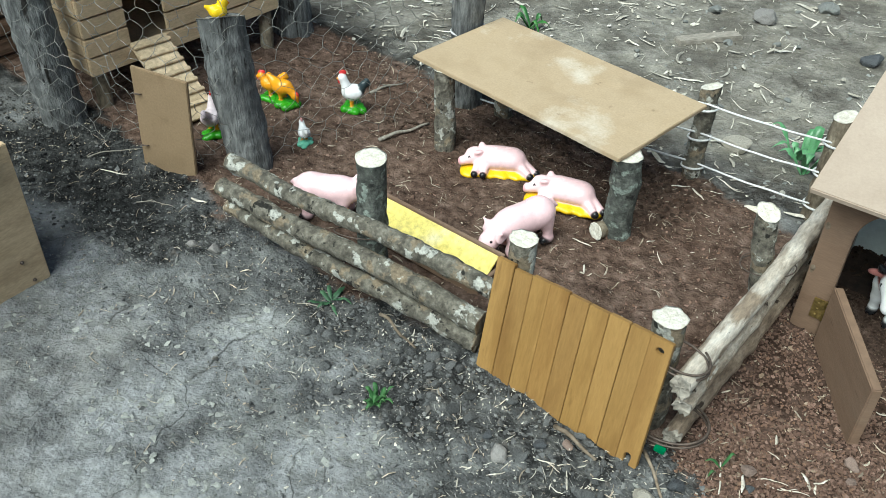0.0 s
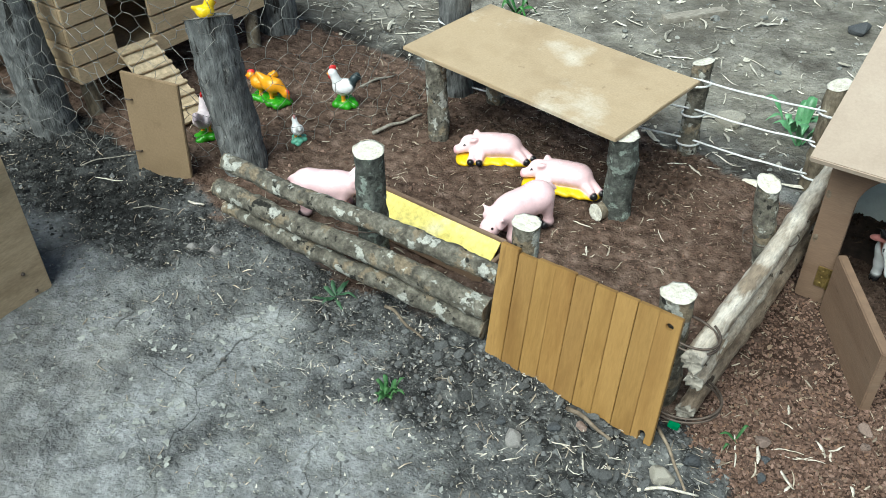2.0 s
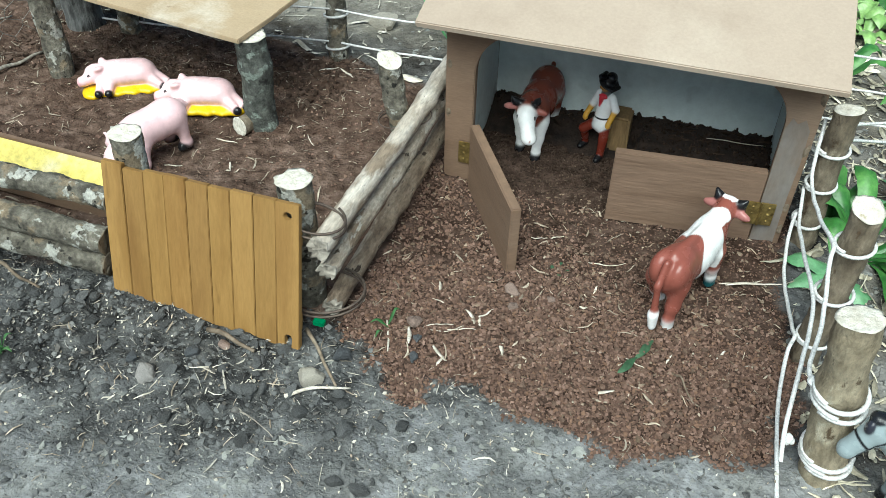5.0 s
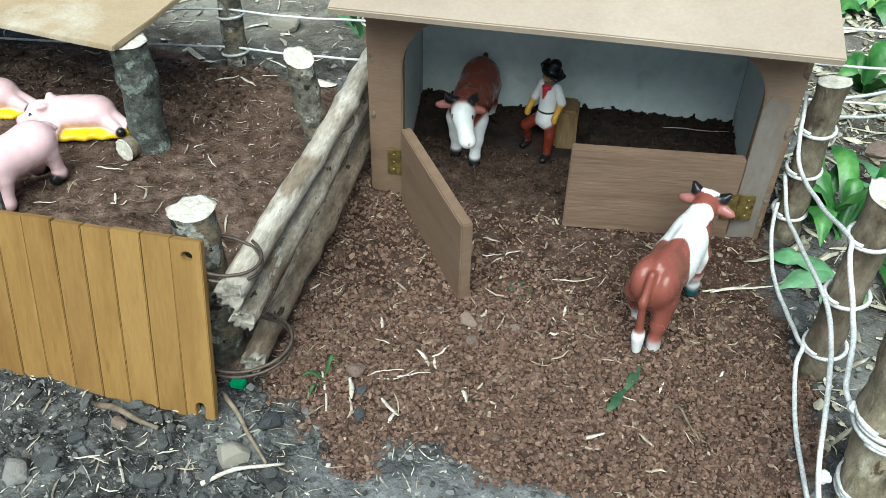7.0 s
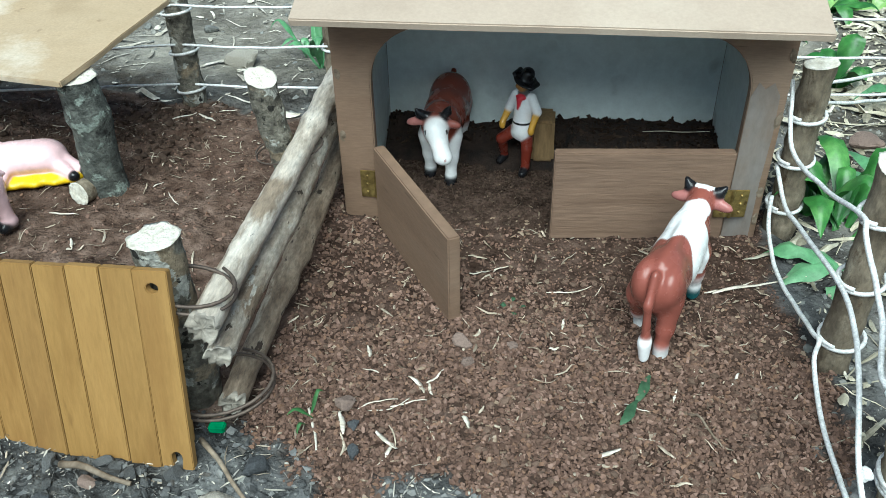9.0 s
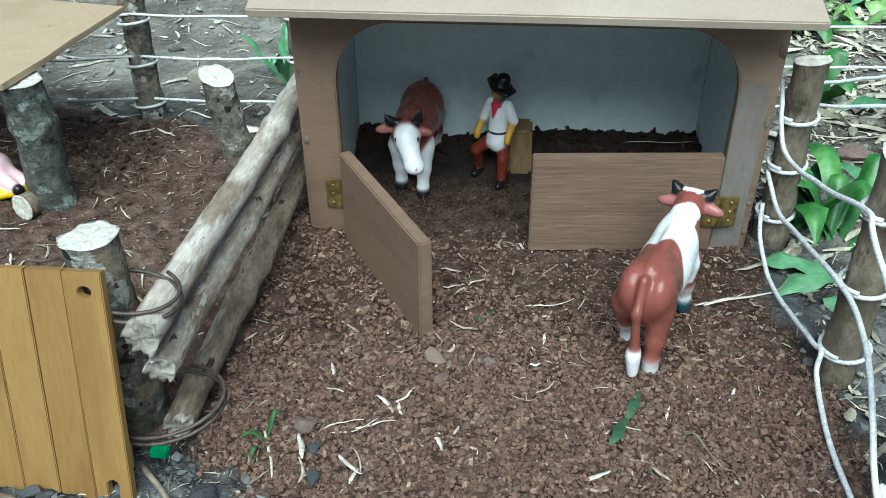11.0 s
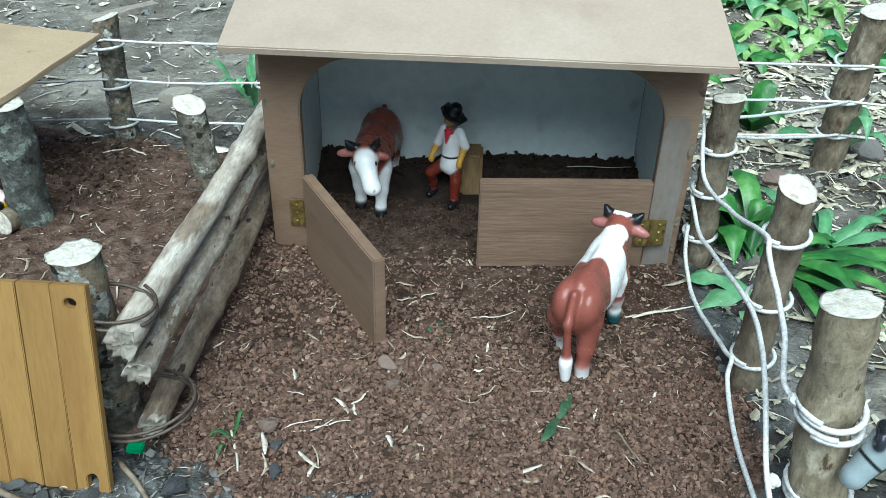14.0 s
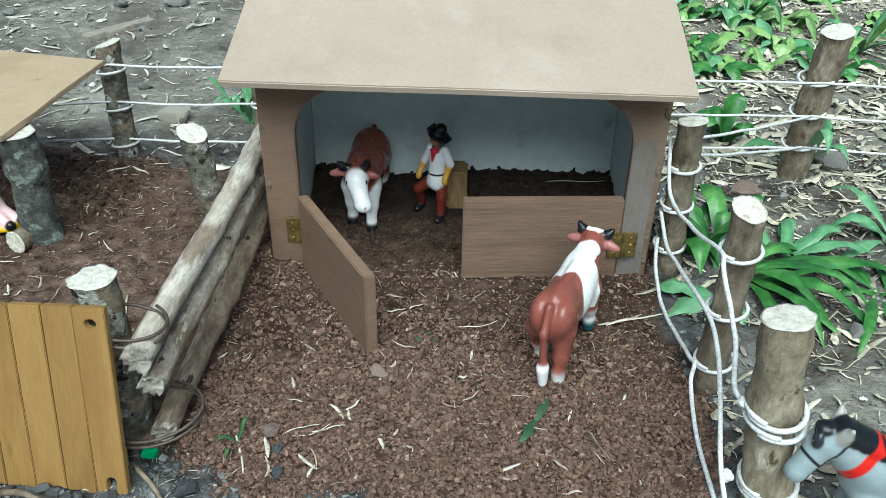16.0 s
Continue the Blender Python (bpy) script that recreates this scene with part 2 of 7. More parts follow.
CLOD_STONE = material("grey_clod_stone", [(0.05, 0.051, 0.052), (0.105, 0.106, 0.105), (0.20, 0.20, 0.193)], 60, (0.85, 0.95), 0.7, 200, 0.002, vary=0.4, specular=0.12)
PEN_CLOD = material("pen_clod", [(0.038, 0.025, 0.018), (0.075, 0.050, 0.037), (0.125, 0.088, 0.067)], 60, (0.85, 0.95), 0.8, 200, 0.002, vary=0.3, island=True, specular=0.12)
CHIP = material("bark_chip", [(0.12, 0.08, 0.05), (0.23, 0.17, 0.12), (0.36, 0.29, 0.22)], 60, (0.75, 0.9), 0.5, 200, 0.001, vary=0.3, island=True, specular=0.2)
STRAW = material("dry_straw", [(0.20, 0.155, 0.11), (0.36, 0.30, 0.225), (0.56, 0.50, 0.41)], 30, (0.6, 0.8), 0.3, 200, 0.0006, vary=0.35, island=True)
FIBRE = material("brown_fibre", [(0.09, 0.06, 0.042), (0.17, 0.125, 0.09), (0.28, 0.22, 0.165)], 30, (0.7, 0.9), 0.3, 200, 0.0006, vary=0.4, island=True, specular=0.15)
FIBRE_GREY = material("grey_fibre", [(0.12, 0.115, 0.105), (0.22, 0.213, 0.195), (0.38, 0.365, 0.33)], 30, (0.7, 0.9), 0.3, 200, 0.0006, vary=0.4, island=True, specular=0.15)
HUSK = material("pale_husk", [(0.46, 0.39, 0.29), (0.68, 0.62, 0.52), (0.80, 0.76, 0.68)], 50, (0.55, 0.75), 0.4, 200, 0.0008, stretch=(1, 4, 1), vary=0.12)
TWIG = material("dry_twig", [(0.10, 0.075, 0.05), (0.2, 0.155, 0.11), (0.27, 0.22, 0.165)], 60, (0.75, 0.9), 0.5, 200, 0.001, vary=0.2)
LEAF = material("green_leaf", [(0.02, 0.085, 0.02), (0.05, 0.17, 0.035), (0.13, 0.31, 0.075)], 26, (0.3, 0.45), 0.35, 110, 0.0012, stretch=(1, 1, 1), vary=0.3, island=True, specular=0.5)
LEAF_DARK = material("dusty_leaf", [(0.02, 0.055, 0.025), (0.045, 0.10, 0.05), (0.09, 0.16, 0.085)], 40, (0.5, 0.7), 0.35, 110, 0.0012, vary=0.3, island=True, specular=0.3)
LEAF_WEED = material("weed_leaf", [(0.025, 0.085, 0.025), (0.055, 0.14, 0.045), (0.12, 0.23, 0.09)], 40, (0.5, 0.7), 0.35, 110, 0.0012, vary=0.4, island=True, specular=0.3)
LEAF_BLUE = material("cool_leaf", [(0.06, 0.18, 0.07), (0.12, 0.29, 0.13), (0.22, 0.42, 0.22)], 18, (0.3, 0.45), 0.35, 110, 0.0012, vary=0.25, island=True, specular=0.5)
LEAF_LIGHT = material("light_leaf", [(0.12, 0.25, 0.055), (0.23, 0.39, 0.12), (0.40, 0.55, 0.26)], 18, (0.3, 0.45), 0.35, 110, 0.0012, vary=0.3, island=True, specular=0.5)
LITTER = material("pale_litter", [(0.30, 0.27, 0.215), (0.52, 0.485, 0.41), (0.72, 0.69, 0.61)], 30, (0.6, 0.8), 0.3, 200, 0.0006, vary=0.35, island=True, specular=0.2)
LITTER_TAN = material("tan_litter", [(0.25, 0.22, 0.155), (0.48, 0.44, 0.33), (0.74, 0.70, 0.57)], 30, (0.6, 0.8), 0.3, 200, 0.0006, vary=0.45, island=True, specular=0.2)
# Dark soil, lowered further so that the barn's inner shade is in the colour.
SOIL_DARK = material("soil_with_shade", [(0.009, 0.006, 0.0045), (0.024, 0.015, 0.011), (0.046, 0.029, 0.021)], 60, (0.85, 0.98), 0.9, 180, 0.003)
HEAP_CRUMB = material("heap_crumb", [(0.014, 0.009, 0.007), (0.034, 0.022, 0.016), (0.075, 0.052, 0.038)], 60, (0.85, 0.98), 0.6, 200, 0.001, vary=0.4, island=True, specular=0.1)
PLANK = material("weathered_plank", [(0.07, 0.04, 0.025), (0.14, 0.085, 0.055), (0.2, 0.13, 0.09)], 14, (0.7, 0.9), 0.5, 60, 0.002, stretch=(6, 0.8, 6), vary=0.2)
RAMP_WOOD = material("ramp_wood", [(0.38, 0.29, 0.18), (0.54, 0.43, 0.29)], 22, (0.6, 0.8), 0.4, 100, 0.001, vary=0.15)
DRIFT = material("grey_driftwood", [(0.21, 0.185, 0.15), (0.37, 0.34, 0.29)], 60, (0.75, 0.9), 0.5, 80, 0.002, stretch=(1, 4, 1), vary=0.1)


def ground_material():
    """Grey ash earth and reddish-brown crumbled soil, mixed by the mesh's own soil layers."""
    m = bpy.data.materials.new("earth")
    m.use_nodes = True
    nodes, links = m.node_tree.nodes, m.node_tree.links
    bsdf = nodes["Principled BSDF"]
    coords = nodes.new("ShaderNodeTexCoord")

    def noise_node(size, detail=8.0, rough=0.62):
        node = nodes.new("ShaderNodeTexNoise")
        node.inputs["Scale"].default_value, node.inputs["Detail"].default_value, node.inputs["Roughness"].default_value = size, detail, rough
        links.new(coords.outputs["Object"], node.inputs["Vector"])
        return node.outputs["Fac"]

    def ramp(fac, stops):
        node = nodes.new("ShaderNodeValToRGB")
        els = node.color_ramp.elements
        while len(els) < len(stops):
            els.new(0.5)
        for el, (at, c) in zip(els, stops):
            el.position, el.color = at, (*c, 1)
        links.new(fac, node.inputs["Fac"])
        return node.outputs["Color"]

    def mix(fac, a, b, kind="MIX"):
        node = nodes.new("ShaderNodeMix")
        node.data_type, node.blend_type = "RGBA", kind
        for socket, value in ((node.inputs[0], fac), (node.inputs[6], a), (node.inputs[7], b)):
            if hasattr(value, "links"):
                links.new(value, socket)
            else:
                socket.default_value = value if isinstance(value, float) else (*value, 1)
        return node.outputs[2]

    def layer(name):
        node = nodes.new("ShaderNodeAttribute")
        node.attribute_name = name
        return node

    soil = layer("soil")
    split = nodes.new("ShaderNodeSeparateColor")
    links.new(soil.outputs["Color"], split.inputs[0])
    brown = ramp(noise_node(55), [(0.28, (0.013, 0.008, 0.006)), (0.45, (0.084, 0.055, 0.042)), (0.6, (0.15, 0.102, 0.081)), (0.74, (0.25, 0.18, 0.147))])
    brown = mix(ramp(noise_node(4.5), [(0.4, (0, 0, 0)), (0.65, (1, 1, 1))]), brown, mix(0.5, brown, (0.045, 0.024, 0.016)))
    # Yard base is multiplied down: shade in the gaps between crumbs, put into colour.
    brown = mix(split.outputs[2], mix(1.0, brown, (0.70, 0.69, 0.68), "MULTIPLY"), mix(1.0, brown, (1.16, 1.18, 1.16), "MULTIPLY"))
    dark = mix(soil.outputs["Alpha"], (0.0, 0.0, 0.0), (0.028, 0.018, 0.008))
    damp = layer("damp")
    # This ramp is kept low likewise, for shaded gaps between the grey clods.
    dark = mix(1.0, dark, ramp(noise_node(45), [(0.3, (0.008, 0.008, 0.008)), (0.5, (0.046, 0.046, 0.045)), (0.68, (0.14, 0.14, 0.133))]), "ADD")
    ash = ramp(noise_node(16), [(0.3, (0.148, 0.150, 0.152)), (0.5, (0.226, 0.229, 0.231)), (0.68, (0.308, 0.312, 0.314))])
    ash = mix(ramp(noise_node(150, 3.0, 0.5), [(0.40, (0, 0, 0)), (0.5, (1, 1, 1))]), mix(0.14, ash, (0.10, 0.10, 0.092)), ash)
    warp = nodes.new("ShaderNodeTexNoise")
    warp.inputs["Scale"].default_value, warp.inputs["Detail"].default_value = 14.0, 5.0
    links.new(coords.outputs["Object"], warp.inputs["Vector"])
    bent = nodes.new("ShaderNodeVectorMath")
    bent.operation = "MULTIPLY_ADD"
    bent.inputs[1].default_value = (0.06, 0.06, 0.0)
    links.new(warp.outputs["Color"], bent.inputs[0])
    links.new(coords.outputs["Object"], bent.inputs[2])
    cracks = nodes.new("ShaderNodeTexVoronoi")
    cracks.feature, cracks.inputs["Scale"].default_value = "DISTANCE_TO_EDGE", 7.0
    links.new(bent.outputs[0], cracks.inputs["Vector"])
    crumbs = nodes.new("ShaderNodeTexVoronoi")
    crumbs.inputs["Scale"].default_value = 210.0
    links.new(coords.outputs["Object"], crumbs.inputs["Vector"])
    crack = ramp(cracks.outputs["Distance"], [(0.0, (1, 1, 1)), (0.007, (0, 0, 0))])
    crack = mix(1.0, crack, ramp(noise_node(5.0), [(0.46, (0, 0, 0)), (0.54, (1, 1, 1))]), "MULTIPLY")
    ash = mix(crack, ash, (0.05, 0.05, 0.048))
    ash = mix(1.0, ash, ramp(crumbs.outputs["Color"], [(0.2, (0.82, 0.82, 0.82)), (0.8, (1.14, 1.14, 1.14))]), "MULTIPLY")
    flake = ramp(noise_node(46.0, 4.0, 0.55), [(0.44, (0, 0, 0)), (0.49, (1, 1, 1))])
    ash = mix(flake, mix(0.42, ash, (0.105, 0.105, 0.097)), ash)
    scab = ramp(noise_node(17.0, 4.0, 0.5), [(0.53, (0, 0, 0)), (0.60, (1, 1, 1))])
    ash = mix(scab, ash, mix(0.25, ash, (0.40, 0.406, 0.38)))
    ash = mix(ramp(noise_node(6.0, 10.0, 0.7), [(0.52, (0, 0, 0)), (0.58, (1, 1, 1))]), ash, mix(0.15, ash, (0.42, 0.428, 0.40)))
    ash = mix(ramp(noise_node(4.2, 4.0, 0.55), [(0.50, (0, 0, 0)), (0.70, (1, 1, 1))]), ash, mix(0.36, ash, (0.115, 0.105, 0.092)))
    leafy = mix(1.0, ash, (1.06, 0.985, 0.85), "MULTIPLY")
    ash = mix(soil.outputs["Alpha"], ash, mix(ramp(noise_node(9.0, 6.0, 0.6), [(0.44, (0, 0, 0)), (0.60, (1, 1, 1))]), leafy, mix(0.6, leafy, (0.07, 0.062, 0.052))))
    dark = mix(damp.outputs["Fac"], dark, mix(1.0, dark, (0.42, 0.42, 0.42), "MULTIPLY"))
    grey = mix(split.outputs[1], dark, ash)
    colour = mix(split.outputs[0], grey, brown)
    flecks = ramp(noise_node(330, 3.0), [(0.68, (0, 0, 0)), (0.74, (1, 1, 1))])
    colour = mix(flecks, colour, mix(split.outputs[0], (0.40, 0.39, 0.36), (0.24, 0.18, 0.14)))
    links.new(colour, bsdf.inputs["Base Color"])
    bsdf.inputs["Roughness"].default_value = 0.93
    bsdf.inputs["Specular IOR Level"].default_value = 0.1
    add = nodes.new("ShaderNodeMath")
    add.operation = "ADD"
    links.new(noise_node(95, 6.0, 0.55), add.inputs[0])
    gentle = nodes.new("ShaderNodeMath")
    gentle.operation = "MULTIPLY"
    gentle.inputs[1].default_value = 0.45
    links.new(noise_node(300, 3.0, 0.5), gentle.inputs[0])
    links.new(gentle.outputs[0], add.inputs[1])
    node = nodes.new("ShaderNodeBump")
    node.inputs["Strength"].default_value, node.inputs["Distance"].default_value = 1.0, 0.007
    crust = nodes.new("ShaderNodeMath")
    crust.operation = "MULTIPLY_ADD"
    crust.inputs[1].default_value = 0.16
    links.new(flake, crust.inputs[0])
    links.new(add.outputs[0], crust.inputs[2])
    calm = nodes.new("ShaderNodeMath")  # trodden ash is smoother than loose crumbs
    calm.operation = "MULTIPLY_ADD"
    calm.inputs[1].default_value, calm.inputs[2].default_value = -0.40, 1.0
    links.new(split.outputs[1], calm.inputs[0])
    relief = nodes.new("ShaderNodeMath")
    relief.operation = "MULTIPLY"
    links.new(crust.outputs[0], relief.inputs[0])
    links.new(calm.outputs[0], relief.inputs[1])
    links.new(relief.outputs[0], node.inputs["Height"])
    links.new(node.outputs["Normal"], bsdf.inputs["Normal"])
    return m


EARTH = ground_material()


# ---- mesh helpers ----
def mesh_of(name, verts, faces, mat, smooth=True):
    me = bpy.data.meshes.new(name)
    me.from_pydata([tuple(v) for v in verts], [], [tuple(f) for f in faces])
    me.materials.append(mat)
    if smooth:
        me.polygons.foreach_set("use_smooth", [True] * len(me.polygons))
    me.update()
    return me


def as_object(name, data, parent=None, label="", m=None):
    ob = new(name, data)
    ob.parent = parent
    if m is not None:
        ob.matrix_basis = m
    if label:
        ob["label"] = label
    return ob


def part(name, bm, mat, parent, label="", m=None, smooth=False):
    """Links a bmesh as one mesh object under a thing or a part."""
    me = bpy.data.meshes.new(name)
    bmesh.ops.recalc_face_normals(bm, faces=bm.faces[:])
    bm.to_mesh(me)
    bm.free()
    me.materials.append(mat)
    if smooth:
        me.polygons.foreach_set("use_smooth", [True] * len(me.polygons))
    return as_object(name, me, parent, label, m)


def thing(name, label, category, group="", m=None, kind=""):
    ob = new(name)
    ob.empty_display_size = 0.02
    if m is not None:
        ob.matrix_basis = m
    return tagged(ob, label, category, group, kind)


def plate(outline, thick, bevel=0.0008, holes=(), rough=0.0):
    """A board cut to an outline in x and z, standing, its front at y = 0 and its back at y = thick."""
    bm = bmesh.new()
    loops = []
    for loop in (outline, *holes):
        vs = [bm.verts.new((x, 0, z)) for x, z in loop]
        loops += [bm.edges.new((vs[k], vs[(k + 1) % len(vs)])) for k in range(len(vs))]
    bmesh.ops.triangle_fill(bm, edges=loops, use_beauty=True, use_dissolve=False)
    flat = bm.faces[:]
    out = bmesh.ops.extrude_face_region(bm, geom=flat)
    bmesh.ops.translate(bm, verts=[g for g in out["geom"] if isinstance(g, bmesh.types.BMVert)], vec=(0, thick, 0))
    bmesh.ops.recalc_face_normals(bm, faces=bm.faces[:])
    if bevel:
        sharp = [e for e in bm.edges if len(e.link_faces) == 2 and e.calc_face_angle(0) > 1.0]
        bmesh.ops.bevel(bm, geom=sharp, offset=bevel, segments=2, affect="EDGES", clamp_overlap=True)
    return bm


def block(x0, x1, y0, y1, z0, z1, bevel=0.001, jitter=0.0, cuts=0, seed=0):
    """A box with rounded edges and, if asked, slightly uneven faces."""
    bm = bmesh.new()
    bmesh.ops.create_cube(bm, size=1, matrix=Matrix.LocRotScale(((x0 + x1) / 2, (y0 + y1) / 2, (z0 + z1) / 2), None, (x1 - x0, y1 - y0, z1 - z0)))
    if cuts:
        bmesh.ops.subdivide_edges(bm, edges=bm.edges[:], cuts=cuts, use_grid_fill=True)
    if bevel:
        sharp = [e for e in bm.edges if e.calc_face_angle(0) > 1.0]
        bmesh.ops.bevel(bm, geom=sharp, offset=bevel, segments=2, affect="EDGES")
    if jitter:
        for v in bm.verts:
            v.co += jitter * noise.noise_vector(v.co * 30 + Vector((seed, 0, 0)))
    return bm


def tube_data(points, radii, segs=8, bumps=0.0, size=40.0, seed=0.0, close=True):
    """Rings along a line of points: vertices and faces of a tube."""
    pts = [Vector(p) for p in points]
    verts, faces = [], []
    side = None
    for k, p in enumerate(pts):
        ahead = (pts[min(k + 1, len(pts) - 1)] - pts[max(k - 1, 0)]).normalized()
        if side is None:
            side = ahead.cross(Vector((0.13, 0.21, 0.97)) if abs(ahead.z) < 0.9 else Vector((1, 0.1, 0))).normalized()
        side = (side - ahead * side.dot(ahead)).normalized()
        up = ahead.cross(side)
        r = radii[k] if hasattr(radii, "__len__") else radii
        for s in range(segs):
            a = 2 * math.pi * s / segs
            way = side * math.cos(a) + up * math.sin(a)
            q = p + way * r
            if bumps:
                n = noise.noise(q * size + Vector((seed, 0, 0))) + 0.5 * noise.noise(q * size * 2.7 + Vector((0, seed, 0))) + 0.3 * noise.noise(q * size * 6.5)
                q += way * bumps * n
            verts.append(q)
    for k in range(len(pts) - 1):
        for s in range(segs):
            a, b = k * segs + s, k * segs + (s + 1) % segs
            faces.append((a, b, b + segs, a + segs))
    if close:
        faces.append(tuple(range(segs))[::-1])
        faces.append(tuple(range((len(pts) - 1) * segs, len(pts) * segs)))
    return verts, faces


def bend(a, b, amount, seed, n):
    """A nearly straight line from a to b that wanders by about the amount."""
    a, b = Vector(a), Vector(b)
    return [a.lerp(b, k / (n - 1)) + amount * math.sin(math.pi * k / (n - 1)) * noise.noise_vector(Vector((seed * 3.1, k / (n - 1) * 2.0, 0.5))) * 2 for k in range(n)]


def cut_face(ring, centre, out, seed, rough=0.0022, splinter=False):
    """A sawn or chopped end: rings of an uneven, slightly frayed disc that closes the given ring of vertices."""
    n = len(ring)
    verts, faces = [], []
    for k, f in enumerate((1.0, 1.035, 0.93, 0.72, 0.45, 0.2)):
        for q in ring:
            d = q - centre
            p = centre + d * f
            if splinter:
                p += out * d.dot(out) * ((1.0, 1.0, 0.55, 0.2, 0.05, 0.0)[k] - f)
            fray = 0.5 + noise.noise(q * 420 + Vector((seed, 0, k)))
            if k == 1:
                p += d * 0.07 * fray
            lift = 0.0 if k == 0 else rough * (0.15 + 0.55 * fray + 0.6 * noise.noise(p * 130 + Vector((seed, seed, 0))))
            verts.append(p + out * lift)
    for k in range(5):
        for s in range(n):
            a, b = k * n + s, k * n + (s + 1) % n
            faces.append((a, b, b + n, a + n))
    verts.append(centre + out * rough * 0.5)
    faces += [(5 * n + s, 5 * n + (s + 1) % n, 6 * n) for s in range(n)]
    return verts, faces


def round_wood(name, a, b, ra, rb, bark, label, category, group="", seed=1.0, wander=0.004, bumps=0.0022, slant=(0, 0), ends=(True, True), segs=30, knots=0, fray=0.0, cut=None):
    """A piece of branch from a to b with its bark and its two cut ends. The empty stands at a."""
    a, b = Vector(a), Vector(b)
    n = max(12, int((b - a).length / 0.0045))
    pts = bend(Vector(), b - a, wander, seed, n)
    lumps = [(random.Random(int(seed * 977) + k).uniform(0.1, 0.9), random.Random(int(seed * 577) + k).uniform(0, 6.28)) for k in range(knots)]
    radii = [ra + (rb - ra) * k / (n - 1) for k in range(n)]
    for at, _ in lumps:
        for k in range(n):
            radii[k] += 0.0020 * math.exp(-(((k / (n - 1) - at) * (b - a).length / 0.012) ** 2))
    verts, faces = tube_data(pts, radii, segs, bumps, 55.0, seed * 11.3, close=False)
    way = (b - a).normalized()
    top = verts[-segs:]
    for q in top:  # a slanting cut
        d = q - pts[-1]
        q += way * (slant[0] * d.x + slant[1] * d.y)
    for q in verts[:segs]:
        q -= way * fray * max(-0.9, 1.3 * noise.noise(q * 60 + Vector((seed, 0, 0))) + 1.1 * noise.noise(q * 190 + Vector((0, seed, 0))) + 0.9 * noise.noise(q * 620 + Vector((0, 0, seed))))
    root = tagged(new(name, mesh_of(name, verts, faces, bark)), label, category, group)
    root.matrix_basis = Matrix.Translation(a)
    for wanted, ring, centre, out in ((ends[0], verts[:segs], pts[0], -way), (ends[1], top, pts[-1], way)):
        if wanted:
            centre = sum(ring, Vector()) / segs
            torn = fray > 0 and out is not way
            v, f = cut_face(ring, centre, out, seed, 0.0050 if torn else 0.0022, torn)
            if out is not way:
                f = [q[::-1] for q in f]
            as_object("cut_end", mesh_of("cut_end", v, f, cut or CUT), root, "pale cut wood end")
    return root


# ---- the lie of the ground ----
_rng = np.random.RandomState(7)
_LATTICE = _rng.rand(4, 128, 128)


def vnoise(x, y, size, layer=0):
    """Smooth noise over the plan, from 0 to 1."""
    u, v = np.asarray(x) / size + 40.3, np.asarray(y) / size + 17.9
    i, j = np.floor(u).astype(int), np.floor(v).astype(int)
    f, g = u - i, v - j
    f, g = f * f * (3 - 2 * f), g * g * (3 - 2 * g)
    t = _LATTICE[layer]
    a, b, c, d = t[i % 128, j % 128], t[(i + 1) % 128, j % 128], t[i % 128, (j + 1) % 128], t[(i + 1) % 128, (j + 1) % 128]
    return (a * (1 - f) + b * f) * (1 - g) + (c * (1 - f) + d * f) * g


SOIL_EDGE = [(-1.6, -0.25), (-1.15, -0.245), (-0.98, -0.24), (-0.82, -0.265), (-0.70, -0.30), (-0.27, -0.29), (-0.03, -0.285), (0.02, -0.315), (0.05, -0.345),
             (0.15, -0.318), (0.23, -0.352), (0.37, -0.345), (0.415, -0.29), (0.415, 0.22), (0.1, 0.24), (-0.05, 0.20), (-0.25, 0.275), (-0.45, 0.30),
             (-0.70, 0.25), (-0.95, 0.30), (-1.6, 0.35)]


def soil_depth(x, y):
    """How far a place lies inside the brown soil, in metres (outside: minus)."""
    x, y = np.asarray(x, float), np.asarray(y, float)
    far, inside = np.full(x.shape, 9.0), np.zeros(x.shape, bool)
    for (ax, ay), (bx, by) in zip(SOIL_EDGE, SOIL_EDGE[1:] + SOIL_EDGE[:1]):
        t = np.clip(((x - ax) * (bx - ax) + (y - ay) * (by - ay)) / ((bx - ax) ** 2 + (by - ay) ** 2), 0, 1)
        far = np.minimum(far, np.hypot(x - ax - t * (bx - ax), y - ay - t * (by - ay)))
        if ay != by:
            inside ^= ((ay > y) != (by > y)) & (x < (bx - ax) * (y - ay) / (by - ay) + ax)
    return np.where(inside, far, -far)


